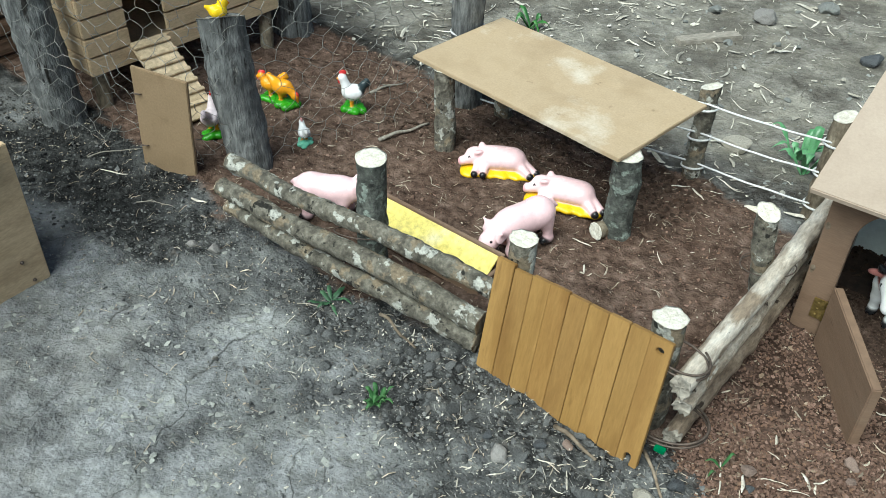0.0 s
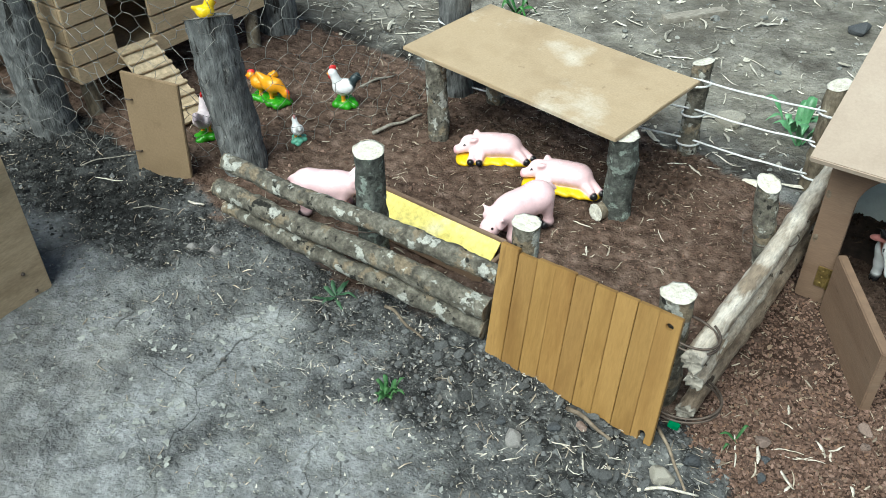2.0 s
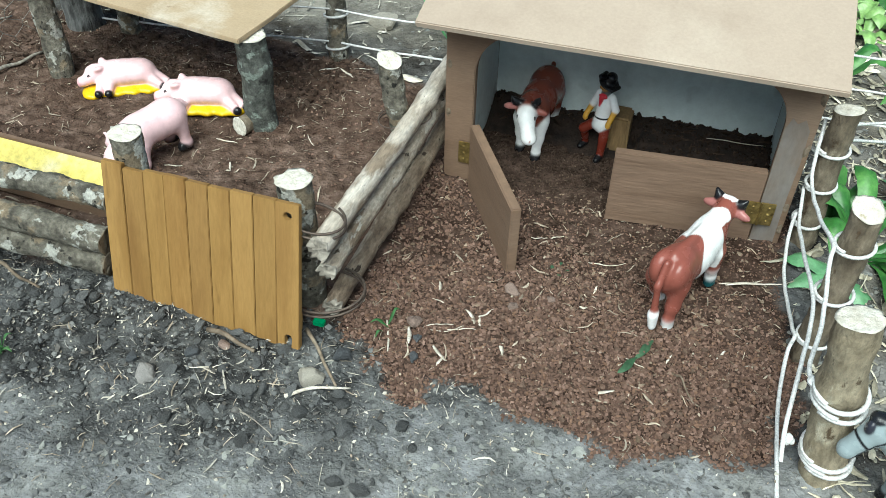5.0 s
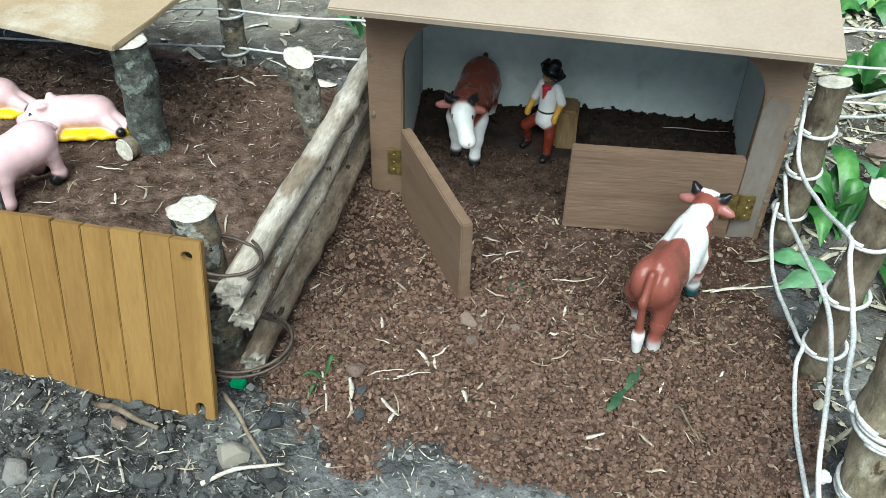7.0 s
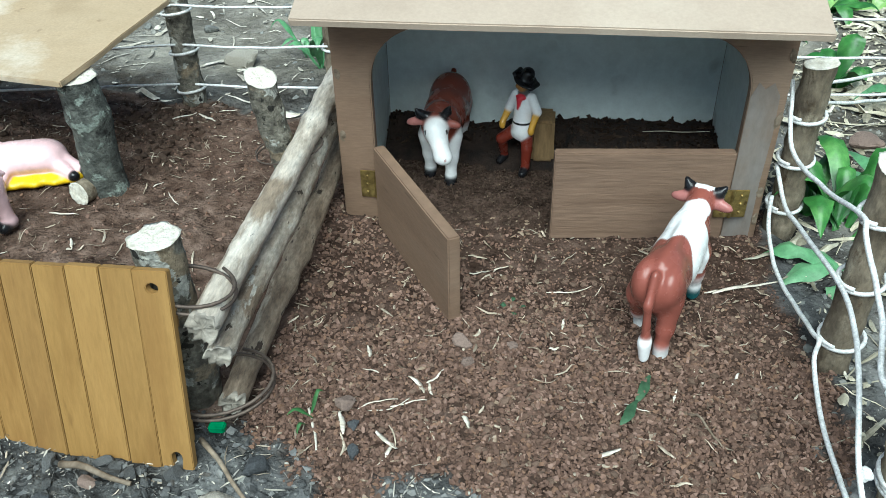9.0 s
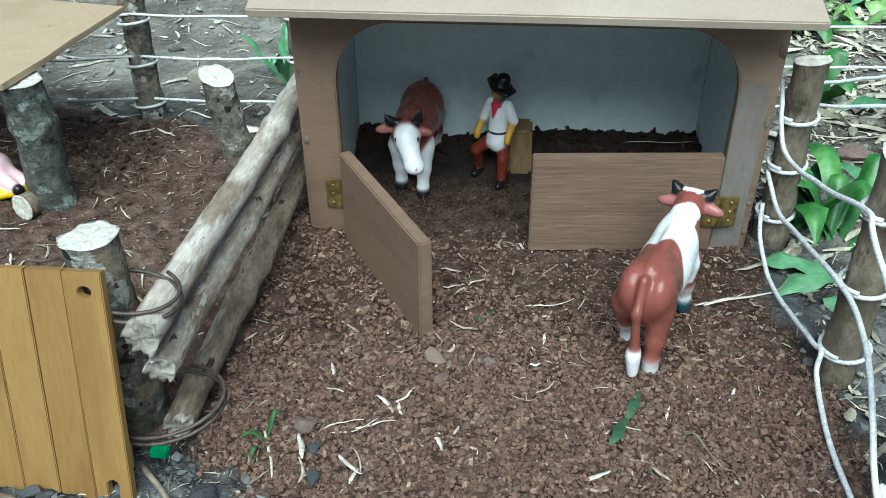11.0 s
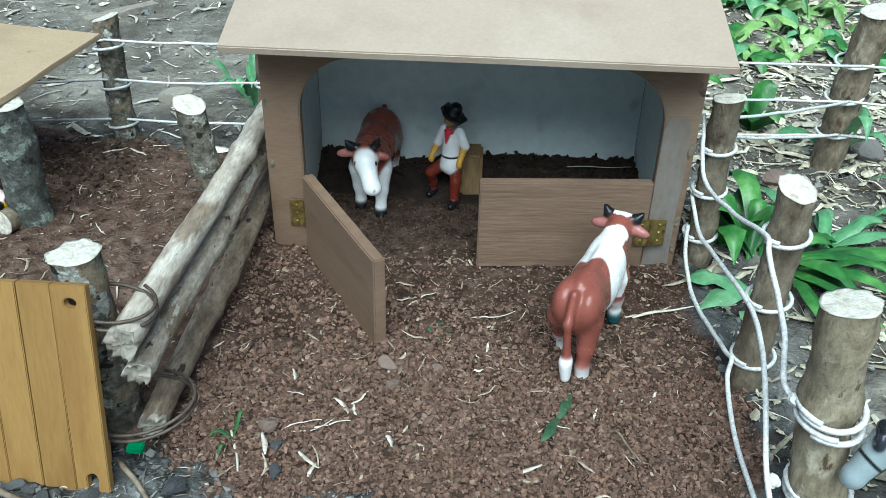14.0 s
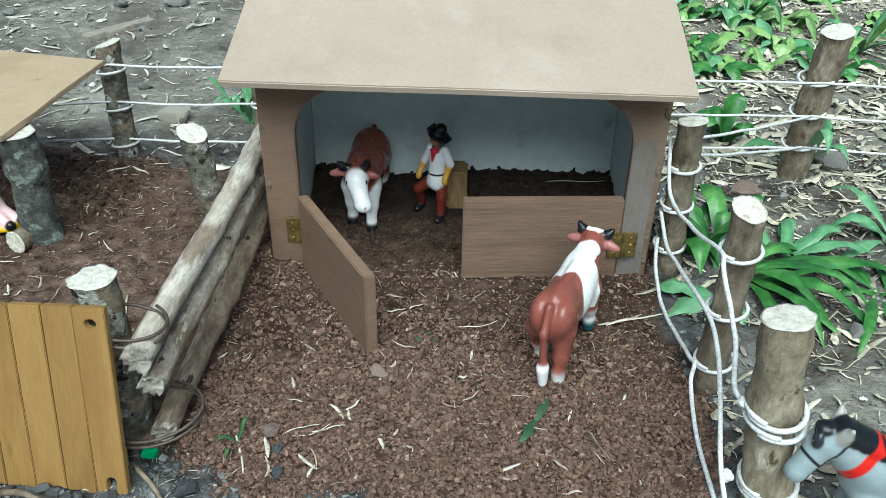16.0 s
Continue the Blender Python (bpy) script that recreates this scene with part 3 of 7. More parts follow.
def layers(x, y):
    """The share of brown soil and, in the grey, of trodden pale ash."""
    x, y = np.asarray(x, float), np.asarray(y, float)
    edge = soil_depth(x, y) + 0.035 * (vnoise(x, y, 0.045) - 0.5) + 0.02 * (vnoise(x, y, 0.014, 1) - 0.5)
    soil = np.clip(edge / 0.016 + 0.5, 0, 1)
    front = np.clip((-0.340 + 0.07 * np.clip((x - 0.01) / 0.06, 0, 1) - 0.04 * np.clip(-x - 0.2, 0, 1) - 0.095 * np.exp(-((x + 0.20) / 0.17) ** 2) - y) / 0.11, 0, 1)
    back = np.maximum(np.clip((y - 0.30) / 0.12, 0, 1) * 1.15, np.clip((x - 0.44) / 0.05, 0, 1) * 0.60)
    front = front * (1 - np.clip((-0.66 - x) / 0.14, 0, 1) * np.clip((y + 0.46) / 0.07, 0, 1))
    ash = np.clip(np.maximum(front, back) + 1.3 * (vnoise(x, y, 0.07, 2) - 0.5) + 0.5 * (vnoise(x, y, 0.02, 3) - 0.5), 0, 1)
    return soil, np.maximum(ash, np.clip((np.maximum(np.abs(x + 0.3) - 1.5, np.abs(y) - 1.6) + 0.5 * (vnoise(x, y, 0.3, 1) - 0.5)) / 0.3, 0, 1))


def damp_share(x, y):
    """The moist dark earth before the chicken run."""
    x, y = np.asarray(x, float), np.asarray(y, float)
    return np.clip((-0.68 - x) / 0.16, 0, 1) * np.clip((y + 0.47) / 0.08, 0, 1) * np.clip((x + 1.9) / 0.4, 0, 1) * np.clip((0.9 - y) / 0.3, 0, 1)


def height(x, y):
    x, y = np.asarray(x, float), np.asarray(y, float)
    soil, ash = layers(x, y)
    z = -0.085 * np.clip(y - 0.03, 0, 0.45)
    z = z + 0.010 * (vnoise(x, y, 0.22) - 0.5)
    loose = 1 - 0.6 * ash * (1 - soil)
    z = z + loose * (0.0075 * (vnoise(x, y, 0.035, 1) - 0.5) + 0.006 * (vnoise(x, y, 0.014, 2) - 0.5) + 0.003 * (vnoise(x, y, 0.007, 3) - 0.5))
    return z + 0.003 * (ash * (1 - soil))


def at(x, y, up=0.0):
    return Vector((x, y, float(height(x, y)) + up))


def spaced(lo, hi, step, far):
    mid = list(np.arange(lo, hi + step / 2, step))
    out, d = [], step
    while True:
        d *= 1.28
        out.append((out[-1] if out else 0) + d)
        if out[-1] > far:
            break
    return np.array([lo - o for o in out[::-1]] + mid + [hi + o for o in out])


def build_ground():
    xs, ys = spaced(-1.35, 0.80, 0.0045, 600), spaced(-0.70, 0.50, 0.0045, 600)
    gx, gy = np.meshgrid(xs, ys, indexing="ij")
    gz = height(gx, gy)
    wide = np.maximum(np.abs(gx + 0.25) - 1.6, np.abs(gy) - 1.2)
    gz = np.where(wide > 0, gz * np.clip(1 - wide, 0.3, 1) - 0.02 * np.clip(wide, 0, 1), gz)
    soil, ash = layers(gx, gy)
    outer = (np.hypot(gx + 0.3, gy) - 2.0 + 0.8 * (vnoise(gx, gy, 0.5, 2) - 0.5)) / 0.9
    leafy = np.clip(np.maximum(np.maximum((gy - 0.18) / 0.2, (gx - 0.43) / 0.1), outer), 0, 1)
    nx, ny = gx.shape
    idx = np.arange(nx * ny).reshape(nx, ny)
    quads = np.stack([idx[:-1, :-1], idx[1:, :-1], idx[1:, 1:], idx[:-1, 1:]], -1).reshape(-1, 4)
    me = bpy.data.meshes.new("ground")
    me.vertices.add(nx * ny)
    me.vertices.foreach_set("co", np.stack([gx, gy, gz], -1).astype(np.float32).ravel())
    me.loops.add(quads.size)
    me.loops.foreach_set("vertex_index", quads.astype(np.int32).ravel())
    me.polygons.add(len(quads))
    me.polygons.foreach_set("loop_start", np.arange(0, quads.size, 4, dtype=np.int32))
    me.polygons.foreach_set("use_smooth", np.ones(len(quads), bool))
    me.update()
    att = me.color_attributes.new("soil", "FLOAT_COLOR", "POINT")
    att.data.foreach_set("color", np.stack([soil, ash, np.clip((-0.02 - gx) / 0.03, 0, 1) * np.clip(0.55 + 0.9 * vnoise(gx, gy, 0.09, 1), 0, 1), leafy], -1).astype(np.float32).ravel())
    wet = me.color_attributes.new("damp", "FLOAT_COLOR", "POINT")
    share = damp_share(gx, gy)
    wet.data.foreach_set("color", np.stack([share, share, share, share * 0 + 1], -1).astype(np.float32).ravel())
    me.materials.append(EARTH)
    tagged(new("ground", me), "grey ash earth with reddish-brown crumbled soil in the pens", "ground", kind="structure")


build_ground()


# ---- barn ----
def arch_outline():
    """Front of the barn: two pillars under a lintel, the opening's upper corners rounded."""
    w, h, left, right, top, rx, rz = 0.40, 0.234, 0.0345, 0.3685, 0.2005, 0.050, 0.053
    pts = [(0, -0.02), (left, -0.02)]
    for k in range(11):
        a = math.pi / 2 * k / 10
        pts.append((left + rx * (1 - math.cos(a)), top - rz + rz * math.sin(a)))
    for k in range(11):
        a = math.pi / 2 * (1 - k / 10)
        pts.append((right - rx * (1 - math.cos(a)), top - rz + rz * math.sin(a)))
    return pts + [(right, -0.02), (w, -0.02), (w, h), (0, h)]


def hinge(parent, m):
    """Two brass leaves round a pin, with screws."""
    leaf = part("hinge", block(-0.0150, -0.0012, -0.0012, 0, -0.0150, 0.0150, 0.0004), BRASS, parent, "tarnished brass hinge", m)
    part("hinge_leaf", block(0.0012, 0.0150, -0.0012, 0, -0.0150, 0.0150, 0.0004), BRASS, leaf)
    bm = bmesh.new()
    for z in (-0.012, -0.006, 0.0, 0.006, 0.012):
        bmesh.ops.create_cone(bm, cap_ends=True, segments=12, radius1=0.0018, radius2=0.0018, depth=0.0056, matrix=pose(0, -0.0012, z))
    part("pin", bm, BRASS, leaf)
    for x in (-0.0085, 0.0085):
        for z in (-0.009, 0.0, 0.009):
            bm = bmesh.new()
            bmesh.ops.create_uvsphere(bm, u_segments=8, v_segments=5, radius=0.0016, matrix=pose(x, -0.0012, z))
            part("screw", bm, BRASS, leaf)


def build_barn():
    barn = thing("barn", "small open-fronted toy barn of brown fibreboard with an arched front", "toy barn")
    part("front_panel", plate(arch_outline(), 0.012, 0.0012), MDF, barn)
    slope = 0.285
    for name, x0 in (("side_wall", 0.0015), ("side_wall", 0.3865)):
        out = [(0.0125, -0.02), (0.205, -0.02), (0.205, 0.228 + slope * 0.205), (0.0125, 0.228 + slope * 0.0125)]
        part(name, plate(out, 0.012, 0.001), MDF, barn, m=Matrix(((0, 1, 0, x0), (1, 0, 0, 0), (0, 0, 1, 0), (0, 0, 0, 1))))
    for x0 in (0.0137, 0.3843):
        out = [(0.014, -0.02), (0.19, -0.02), (0.19, 0.226 + slope * 0.19), (0.014, 0.226 + slope * 0.014)]
        part("lining", plate(out, 0.002, 0), BLUE, barn, "pale blue painted inner wall", Matrix(((0, 1, 0, x0), (1, 0, 0, 0), (0, 0, 1, 0), (0, 0, 0, 1))))
    part("back_wall", block(0.0137, 0.3863, 0.193, 0.204, -0.02, 0.28, 0.001), MDF, barn)
    part("lining", block(0.016, 0.384, 0.1905, 0.1928, -0.02, 0.279, 0), BLUE, barn, "pale blue painted inner wall")
    roof = block(-0.017, 0.407, 0, 0.268, 0, 0.0075, 0.0012, 0.0005, 6)
    part("roof", roof, MDF_ROOF, barn, "pale sloping board roof", pose(0, -0.0565, 0.2215, math.degrees(math.atan(slope)), 0.15, 0))
    # half doors on brass hinges
    a, b = Vector((0.0405, -0.0125, 0.0)), Vector((0.128, -0.158, 0.0))
    way = (b - a).normalized()
    m = Matrix(((way.x, -way.y, 0, a.x), (way.y, way.x, 0, a.y), (0, 0, 1, 0.002), (0, 0, 0, 1)))
    part("door", block(0, 0.164, -0.0055, 0.0055, 0, 0.088, 0.0012, 0.0003, 3, 2.0), MDF, barn, "half door standing open", m)
    part("door", block(-0.1635, 0, 0, 0.0105, -0.002, 0.0925, 0.0012, 0.0004, 3, 5.0), MDF_DOOR, barn, "half door closed across the opening", pose(0.3672, -0.0052, 0, 0, 0, 4.6))
    hinge(barn, pose(0.0335, -0.0008, 0.041))
    hinge(barn, pose(0.3705, -0.0062, 0.040, 0, 0, 6))
    # chipped, darkened spots along the pillars' edges
    rnd = random.Random(4)
    for x, z in ((0.0040, 0.155), (0.0045, 0.092), (0.3965, 0.185), (0.3970, 0.125), (0.3960, 0.05), (0.3970, 0.02)):
        bm = bmesh.new()
        bmesh.ops.create_icosphere(bm, subdivisions=2, radius=1, matrix=pose(x, 0.0002 - (0.0008 if x > 0.2 else 0), z, 0, rnd.uniform(-12, 12), 0) @ Matrix.Diagonal((0.0030, 0.0009, rnd.uniform(0.005, 0.010), 1)))
        for v in bm.verts:
            v.co += 0.0014 * noise.noise_vector(v.co * 260)
        part("chip", bm, TWIG, barn, "dark chipped edge")
    part("paint_layer", plate([(0.3690, -0.018), (0.3945, -0.018), (0.3935, 0.060), (0.3950, 0.110), (0.3935, 0.148), (0.3870, 0.160), (0.3800, 0.154), (0.3740, 0.160), (0.3690, 0.146)], 0.0005, 0), WORN_PAINT, barn, "worn grey paint on the pillar", pose(0, -0.0005, 0))
    # heap of dark soil along the back and behind the closed half door; its colour also holds interior shade
    bm = bmesh.new()
    bmesh.ops.create_grid(bm, x_segments=110, y_segments=60, size=0.5)
    for v in bm.verts:
        x, y = 0.2 + v.co.x * 0.366, 0.101 + v.co.y * 0.176
        h = 0.036 * min(1, max(0, (y - 0.118) / 0.06)) * (0.85 + 0.15 * math.sin(x * 40))
        if x > 0.212:
            h = max(h, min(1, (x - 0.212) / 0.012) * (0.022 + 0.014 * min(1, max(0, (y - 0.0) / 0.16))))
        rough = noise.noise(Vector((x * 90, y * 90, 2))) * 0.0035 + noise.noise(Vector((x * 260, y * 260, 5))) * 0.0022
        v.co = (x, y, -0.014 + h + rough * (0.4 + min(1, h / 0.02)))
    tops = [v.co.copy() for v in bm.verts if v.co.z > 0.004]
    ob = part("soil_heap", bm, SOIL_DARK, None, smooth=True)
    crumbs, faces = [], []
    for q in rnd.sample(tops, min(1500, len(tops))):
        r, spin = 0.0010 + 0.0022 * rnd.random() ** 3, rnd.uniform(0, 6.28)
        long = r * (6 if rnd.random() < 0.12 else 1.2)
        ring = [Vector((math.cos(spin + a) * (long if a in (0, 3.14) else r), math.sin(spin + a) * (long if a in (0, 3.14) else r), rnd.uniform(-0.3, 0.5) * r)) for a in (0, 1.57, 3.14, 4.71)]
        o = len(crumbs)
        crumbs += [q + c for c in ring] + [q + Vector((0, 0, r * 1.2)), q - Vector((0, 0, r))]
        faces += [(o + k, o + (k + 1) % 4, o + 4) for k in range(4)] + [(o + (k + 1) % 4, o + k, o + 5) for k in range(4)]
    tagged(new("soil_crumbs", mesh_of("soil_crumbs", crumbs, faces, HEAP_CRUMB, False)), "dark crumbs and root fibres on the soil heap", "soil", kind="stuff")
    tagged(ob, "dark crumbled soil bedding heaped inside the barn, its colour deepened for shade", "soil", kind="stuff")


build_barn()


# ---- pig pen: posts, rails, gate ----
def post(name, x, y, top, r, bark, label, seed, lean=(0, 0), wander=0.003, group="pen posts", bumps=0.0018, slant=(0, 0), rt=None, knots=1, cut=None):
    base = at(x, y, -0.03)
    return round_wood(name, base, (x + lean[0], y + lean[1], top), r * 1.03, rt or r, bark, label, "fence post", group, seed, wander, bumps, slant, (False, True), knots=knots, cut=cut)


PALE_TOP = "short grey-barked branch post with a pale sawn top"
post("fence_post", -0.469, -0.257, 0.181, 0.0185, BARK_MOSS, PALE_TOP, 1.3)
post("fence_post", -0.250, -0.250, 0.160, 0.0155, BARK_GREY, PALE_TOP, 2.1)
post("fence_post", -0.066, -0.250, 0.152, 0.0170, BARK_GREY, "grey branch post with a pale sawn top beside the gate", 3.7, (-0.001, -0.006), slant=(0.05, -0.05))
post("fence_post", -0.030, -0.018, 0.164, 0.0118, BARK_GREY, "grey branch post with a frayed chopped top", 4.2, (-0.026, -0.014), slant=(-0.3, 0.2), rt=0.0136)
post("fence_post", -0.258, 0.272, 0.138, 0.0150, BARK_GREY, "branch post with a yellowish chopped top and cord loops", 5.9, (0.0, 0.004), slant=(0.3, 0))
post("fence_post", -0.062, 0.276, 0.156, 0.0160, BARK_TAN, "tan branch post with a chopped top", 6.4, slant=(0.25, 0.2))

RAIL = "grey lichen-flecked branch laid as a fence rail"
round_wood("fence_rail", (-0.700, -0.292, 0.101), (-0.268, -0.2735, 0.0905), 0.0120, 0.0118, BARK_GREY, RAIL, "fence rail", "pen rails", 11.1, 0.005, 0.0020, knots=3, cut=BARK_TAN)
round_wood("fence_rail", (-0.694, -0.318, 0.077), (-0.272, -0.291, 0.050), 0.0118, 0.0145, BARK_GREY, RAIL, "fence rail", "pen rails", 12.7, 0.003, 0.0022, knots=3, cut=BARK_TAN)
round_wood("fence_rail", (-0.676, -0.322, 0.053), (-0.272, -0.297, 0.0235), 0.0092, 0.0135, BARK_GREY, RAIL, "fence rail", "pen rails", 13.9, 0.003, 0.0022, knots=2, cut=BARK_TAN)
SPLIT = "pale weathered branch laid as a fence rail with splintered ends"
round_wood("fence_rail", (-0.030, -0.290, 0.106), (-0.019, 0.150, 0.107), 0.0110, 0.0104, BARK_PEELED, SPLIT, "fence rail", "side rails", 14.2, 0.0018, 0.0009, slant=(1.0, 0.6), knots=2, fray=0.0060, cut=DRIFT)
round_wood("fence_rail", (-0.024, -0.289, 0.079), (-0.0170, 0.140, 0.073), 0.0092, 0.0100, BARK_RAIL, SPLIT, "fence rail", "side rails", 15.3, 0.0022, 0.0009, knots=2, fray=0.0060, cut=DRIFT)
round_wood("fence_rail", (-0.030, -0.272, 0.016), (-0.0130, 0.135, 0.047), 0.0100, 0.0102, BARK_BROWN, "brown weathered branch laid as the lowest fence rail", "fence rail", "side rails", 16.8, 0.0025, 0.0009, knots=2, fray=0.0060, cut=DRIFT)


def build_gate():
    bl, br, tl = Vector((-0.264, -0.312, -0.011)), Vector((-0.0435, -0.327, -0.001)), Vector((-0.2715, -0.271, 0.140))
    ex = (br - bl).normalized()
    ez = (tl - bl)
    ez = (ez - ex * ez.dot(ex)).normalized()
    ey = ez.cross(ex)
    m = Matrix((ex, ey, ez)).transposed().to_4x4()
    m.translation = bl
    gate = thing("gate", "low gate of nine varnished upright wooden slats leaning in the fence", "gate", m=m)
    width = (br - bl).length / 9
    rnd = random.Random(8)
    for k in range(9):
        x0, x1 = k * width + 0.00022 + 0.0004 * (k in (2, 5, 7)), (k + 1) * width - 0.00022
        z0, z1 = rnd.uniform(-0.0012, 0.001), 0.154 + rnd.uniform(-0.001, 0.0012) - (0.002 if k == 1 else 0)
        tilt = rnd.uniform(-0.0006, 0.0006)
        outline = [(x0, z0), (x1, z0), (x1 + tilt, z1), (x0 + tilt, z1)]
        holes = []
        if k == 8:
            cx = (x0 + x1) / 2
            arc = [(cx + 0.0042 * math.cos(a), z0 + 0.010 + 0.0048 * math.sin(a)) for a in [math.pi * q / 8 for q in range(9)]]
            outline = [(x0, z0), (cx - 0.0032, z0), *arc[::-1], (cx + 0.0032, z0), (x1, z0), (x1 + tilt, z1), (x0 + tilt, z1)]
            holes = [[(cx + 0.0044 * math.cos(a), z1 - 0.0125 + 0.0036 * math.sin(a)) for a in [2 * math.pi * q / 14 for q in range(14)]]]
        part("slat", plate(outline, 0.0062 + rnd.uniform(0, 0.0006), 0.0006, holes), SLAT, gate)
    for z in (0.028, 0.118):
        part("batten", block(0.004, 0.2185, 0.0068, 0.0125, z - 0.009, z + 0.009, 0.001), SLAT, gate)


build_gate()


def wire_ring(points, r, mat, parent, name="loop", label="", segs=6):
    v, f = tube_data(points, r, segs)
    return as_object(name, mesh_of(name, v, f, mat), parent, label)


def hoop(cx, cy, z, rx, ry, turns=1.15, tilt=(0, 0), start=0.0, n=34, rise=0.004):
    pts = []
    for k in range(n):
        a = start + 2 * math.pi * turns * k / (n - 1)
        x, y = rx * math.cos(a), ry * math.sin(a)
        pts.append((cx + x, cy + y, z + tilt[0] * x + tilt[1] * y + rise * (k / (n - 1) - 0.5)))
    return pts


def build_ties():
    tie = thing("wire_tie", "rusty brown wire wound round the post and the rails", "wire", "wire ties")
    wire_ring(hoop(-0.044, -0.266, 0.118, 0.030, 0.021, 1.8, (-0.12, 0.1), 2.2, 50, 0.012), 0.0014, RUST, tie)
    tie = thing("wire_tie", "rusty brown wire wound round the post and the rails", "wire", "wire ties")
    wire_ring(hoop(-0.036, -0.272, 0.032, 0.040, 0.030, 1.8, (0.15, 0.1), 2.6, 50, 0.010), 0.0014, RUST, tie)
    part("clip", block(-0.036, -0.024, -0.308, -0.301, 0.020, 0.026, 0.001, 0.0006), GREEN_CLIP, tie, "green plastic clip")
    tie = thing("wire_tie", "thin dark wire round the front rails", "wire", "wire ties")
    wire_ring(hoop(-0.468, -0.282, 0.083, 0.033, 0.034, 1.4, (0.15, -0.5), 1.0, 40, 0.006), 0.0008, RUST, tie)
    tie = thing("wire_tie", "thin dark wire round the side rails", "wire", "wire ties")
    wire_ring(hoop(-0.040, -0.028, 0.092, 0.032, 0.022, 1.4, (0.2, 0.1), 1.0, 40, 0.006), 0.0008, RUST, tie)


build_ties()


# ---- shelter over the pigs ----
def build_shelter():
    a, f, r = Vector((-0.672, 0.066, 0.139)), Vector((-0.267, 0.005, 0.134)), Vector((-0.2375, 0.211, 0.141))
    ex = (f - a).normalized()
    ey = (r - f)
    ey = (ey - ex * ey.dot(ex)).normalized()
    m = Matrix((ex, ey, ex.cross(ey))).transposed().to_4x4()
    m.translation = a
    roof = block(0, (f - a).length, 0, (r - f).length, -0.0055, 0.0005, 0.0012, 0.0010, 8, 3.0)
    board = part("roof_board", roof, MDF_PALE, None, m=m)
    tagged(board, "worn pale fibreboard sheet resting on posts as a pigs' shelter", "shelter roof")
    post("shelter_post", -0.264, 0.034, 0.127, 0.0200, BARK_MOSS, "mossy branch post holding up the shelter board", 21.4, (-0.004, 0.000), group="shelter posts")
    post("shelter_post", -0.600, 0.060, 0.130, 0.0165, BARK_GREY, "grey branch post holding up the shelter board", 22.6, (-0.012, 0.012), group="shelter posts")
    post("shelter_post", -0.602, 0.235, 0.136, 0.016, BARK_GREY, "grey branch post holding up the shelter board", 24.6, group="shelter posts")
    # sawn disc of wood standing on edge at the foot
    c = at(-0.281, 0.012, 0.012)
    round_wood("wood_disc", c + Vector((0.003, 0.010, 0)), c + Vector((-0.003, -0.006, 0.001)), 0.0125, 0.0125, BARK_TAN, "small sawn branch disc lying beside a post", "wood disc", "", 23.1, 0.0, 0.0008)


build_shelter()


def build_trough():
    a, b = Vector((-0.552, -0.150, 0)), Vector((-0.331, -0.160, 0))
    ex = (b - a).normalized()
    ey = Vector((-ex.y, ex.x, 0))
    m = Matrix((ex, ey, Vector((0, 0, 1)))).transposed().to_4x4()
    m.translation = Vector((a.x, a.y, 0.0))
    n = (b - a).length
    trough = thing("feed_trough", "long shallow wooden trough painted yellow inside", "trough", m=m)
    part("side", block(0, n, -0.0005, 0.0055, 0, 0.040, 0.0008), MDF, trough)
    part("side", block(0, n, -0.052, -0.046, 0, 0.022, 0.0008), MDF, trough)
    part("end", block(0, 0.006, -0.0458, -0.0007, 0, 0.022, 0.0008), MDF, trough)
    part("end", block(n - 0.006, n, -0.0458, -0.0007, 0, 0.022, 0.0008), MDF, trough)
    slope = plate([(0.0062, 0.0), (n - 0.0062, 0.0), (n - 0.0062, 0.040), (0.0062, 0.040)], 0.003, 0.0005)
    part("lining", slope, YELLOW, trough, "yellow painted sloping board", pose(0, -0.0335, 0.013, -52, 0, 0))


build_trough()


# ---- cords of the wire fence ----
def cord_run(fence, stops, r=0.0016, sag=0.004):
    """One cord of a fence, from post to post; its loops round the posts are its own parts."""
    verts, faces = [], []
    for (ax, ay, az), (bx, by, bz) in zip(stops, stops[1:]):
        a, b = Vector((ax, ay, az)), Vector((bx, by, bz))
        n = max(8, int((b - a).length / 0.012))
        pts = [a.lerp(b, k / (n - 1)) - Vector((0, 0, sag * 4 * (k / (n - 1)) * (1 - k / (n - 1)))) + 0.0012 * noise.noise_vector(Vector((k * 0.31, ax * 9, bz * 30))) for k in range(n)]
        v, f = tube_data(pts, r, 7)
        faces += [tuple(i + len(verts) for i in q) for q in f]
        verts += v
    return as_object("cord", mesh_of("cord", verts, faces, ROPE), fence)


def loop_round(root, x, y, z, rad, start=0.0, tilt=(0.0, 0.0), r=0.0018):
    wire_ring(hoop(x, y, z, rad + r, rad + r, 1.12, tilt, start, 30, 0.003), r, ROPE, root)


back_fence = thing("cord_fence", "white cords tied from post to post behind the pens", "cord fence")
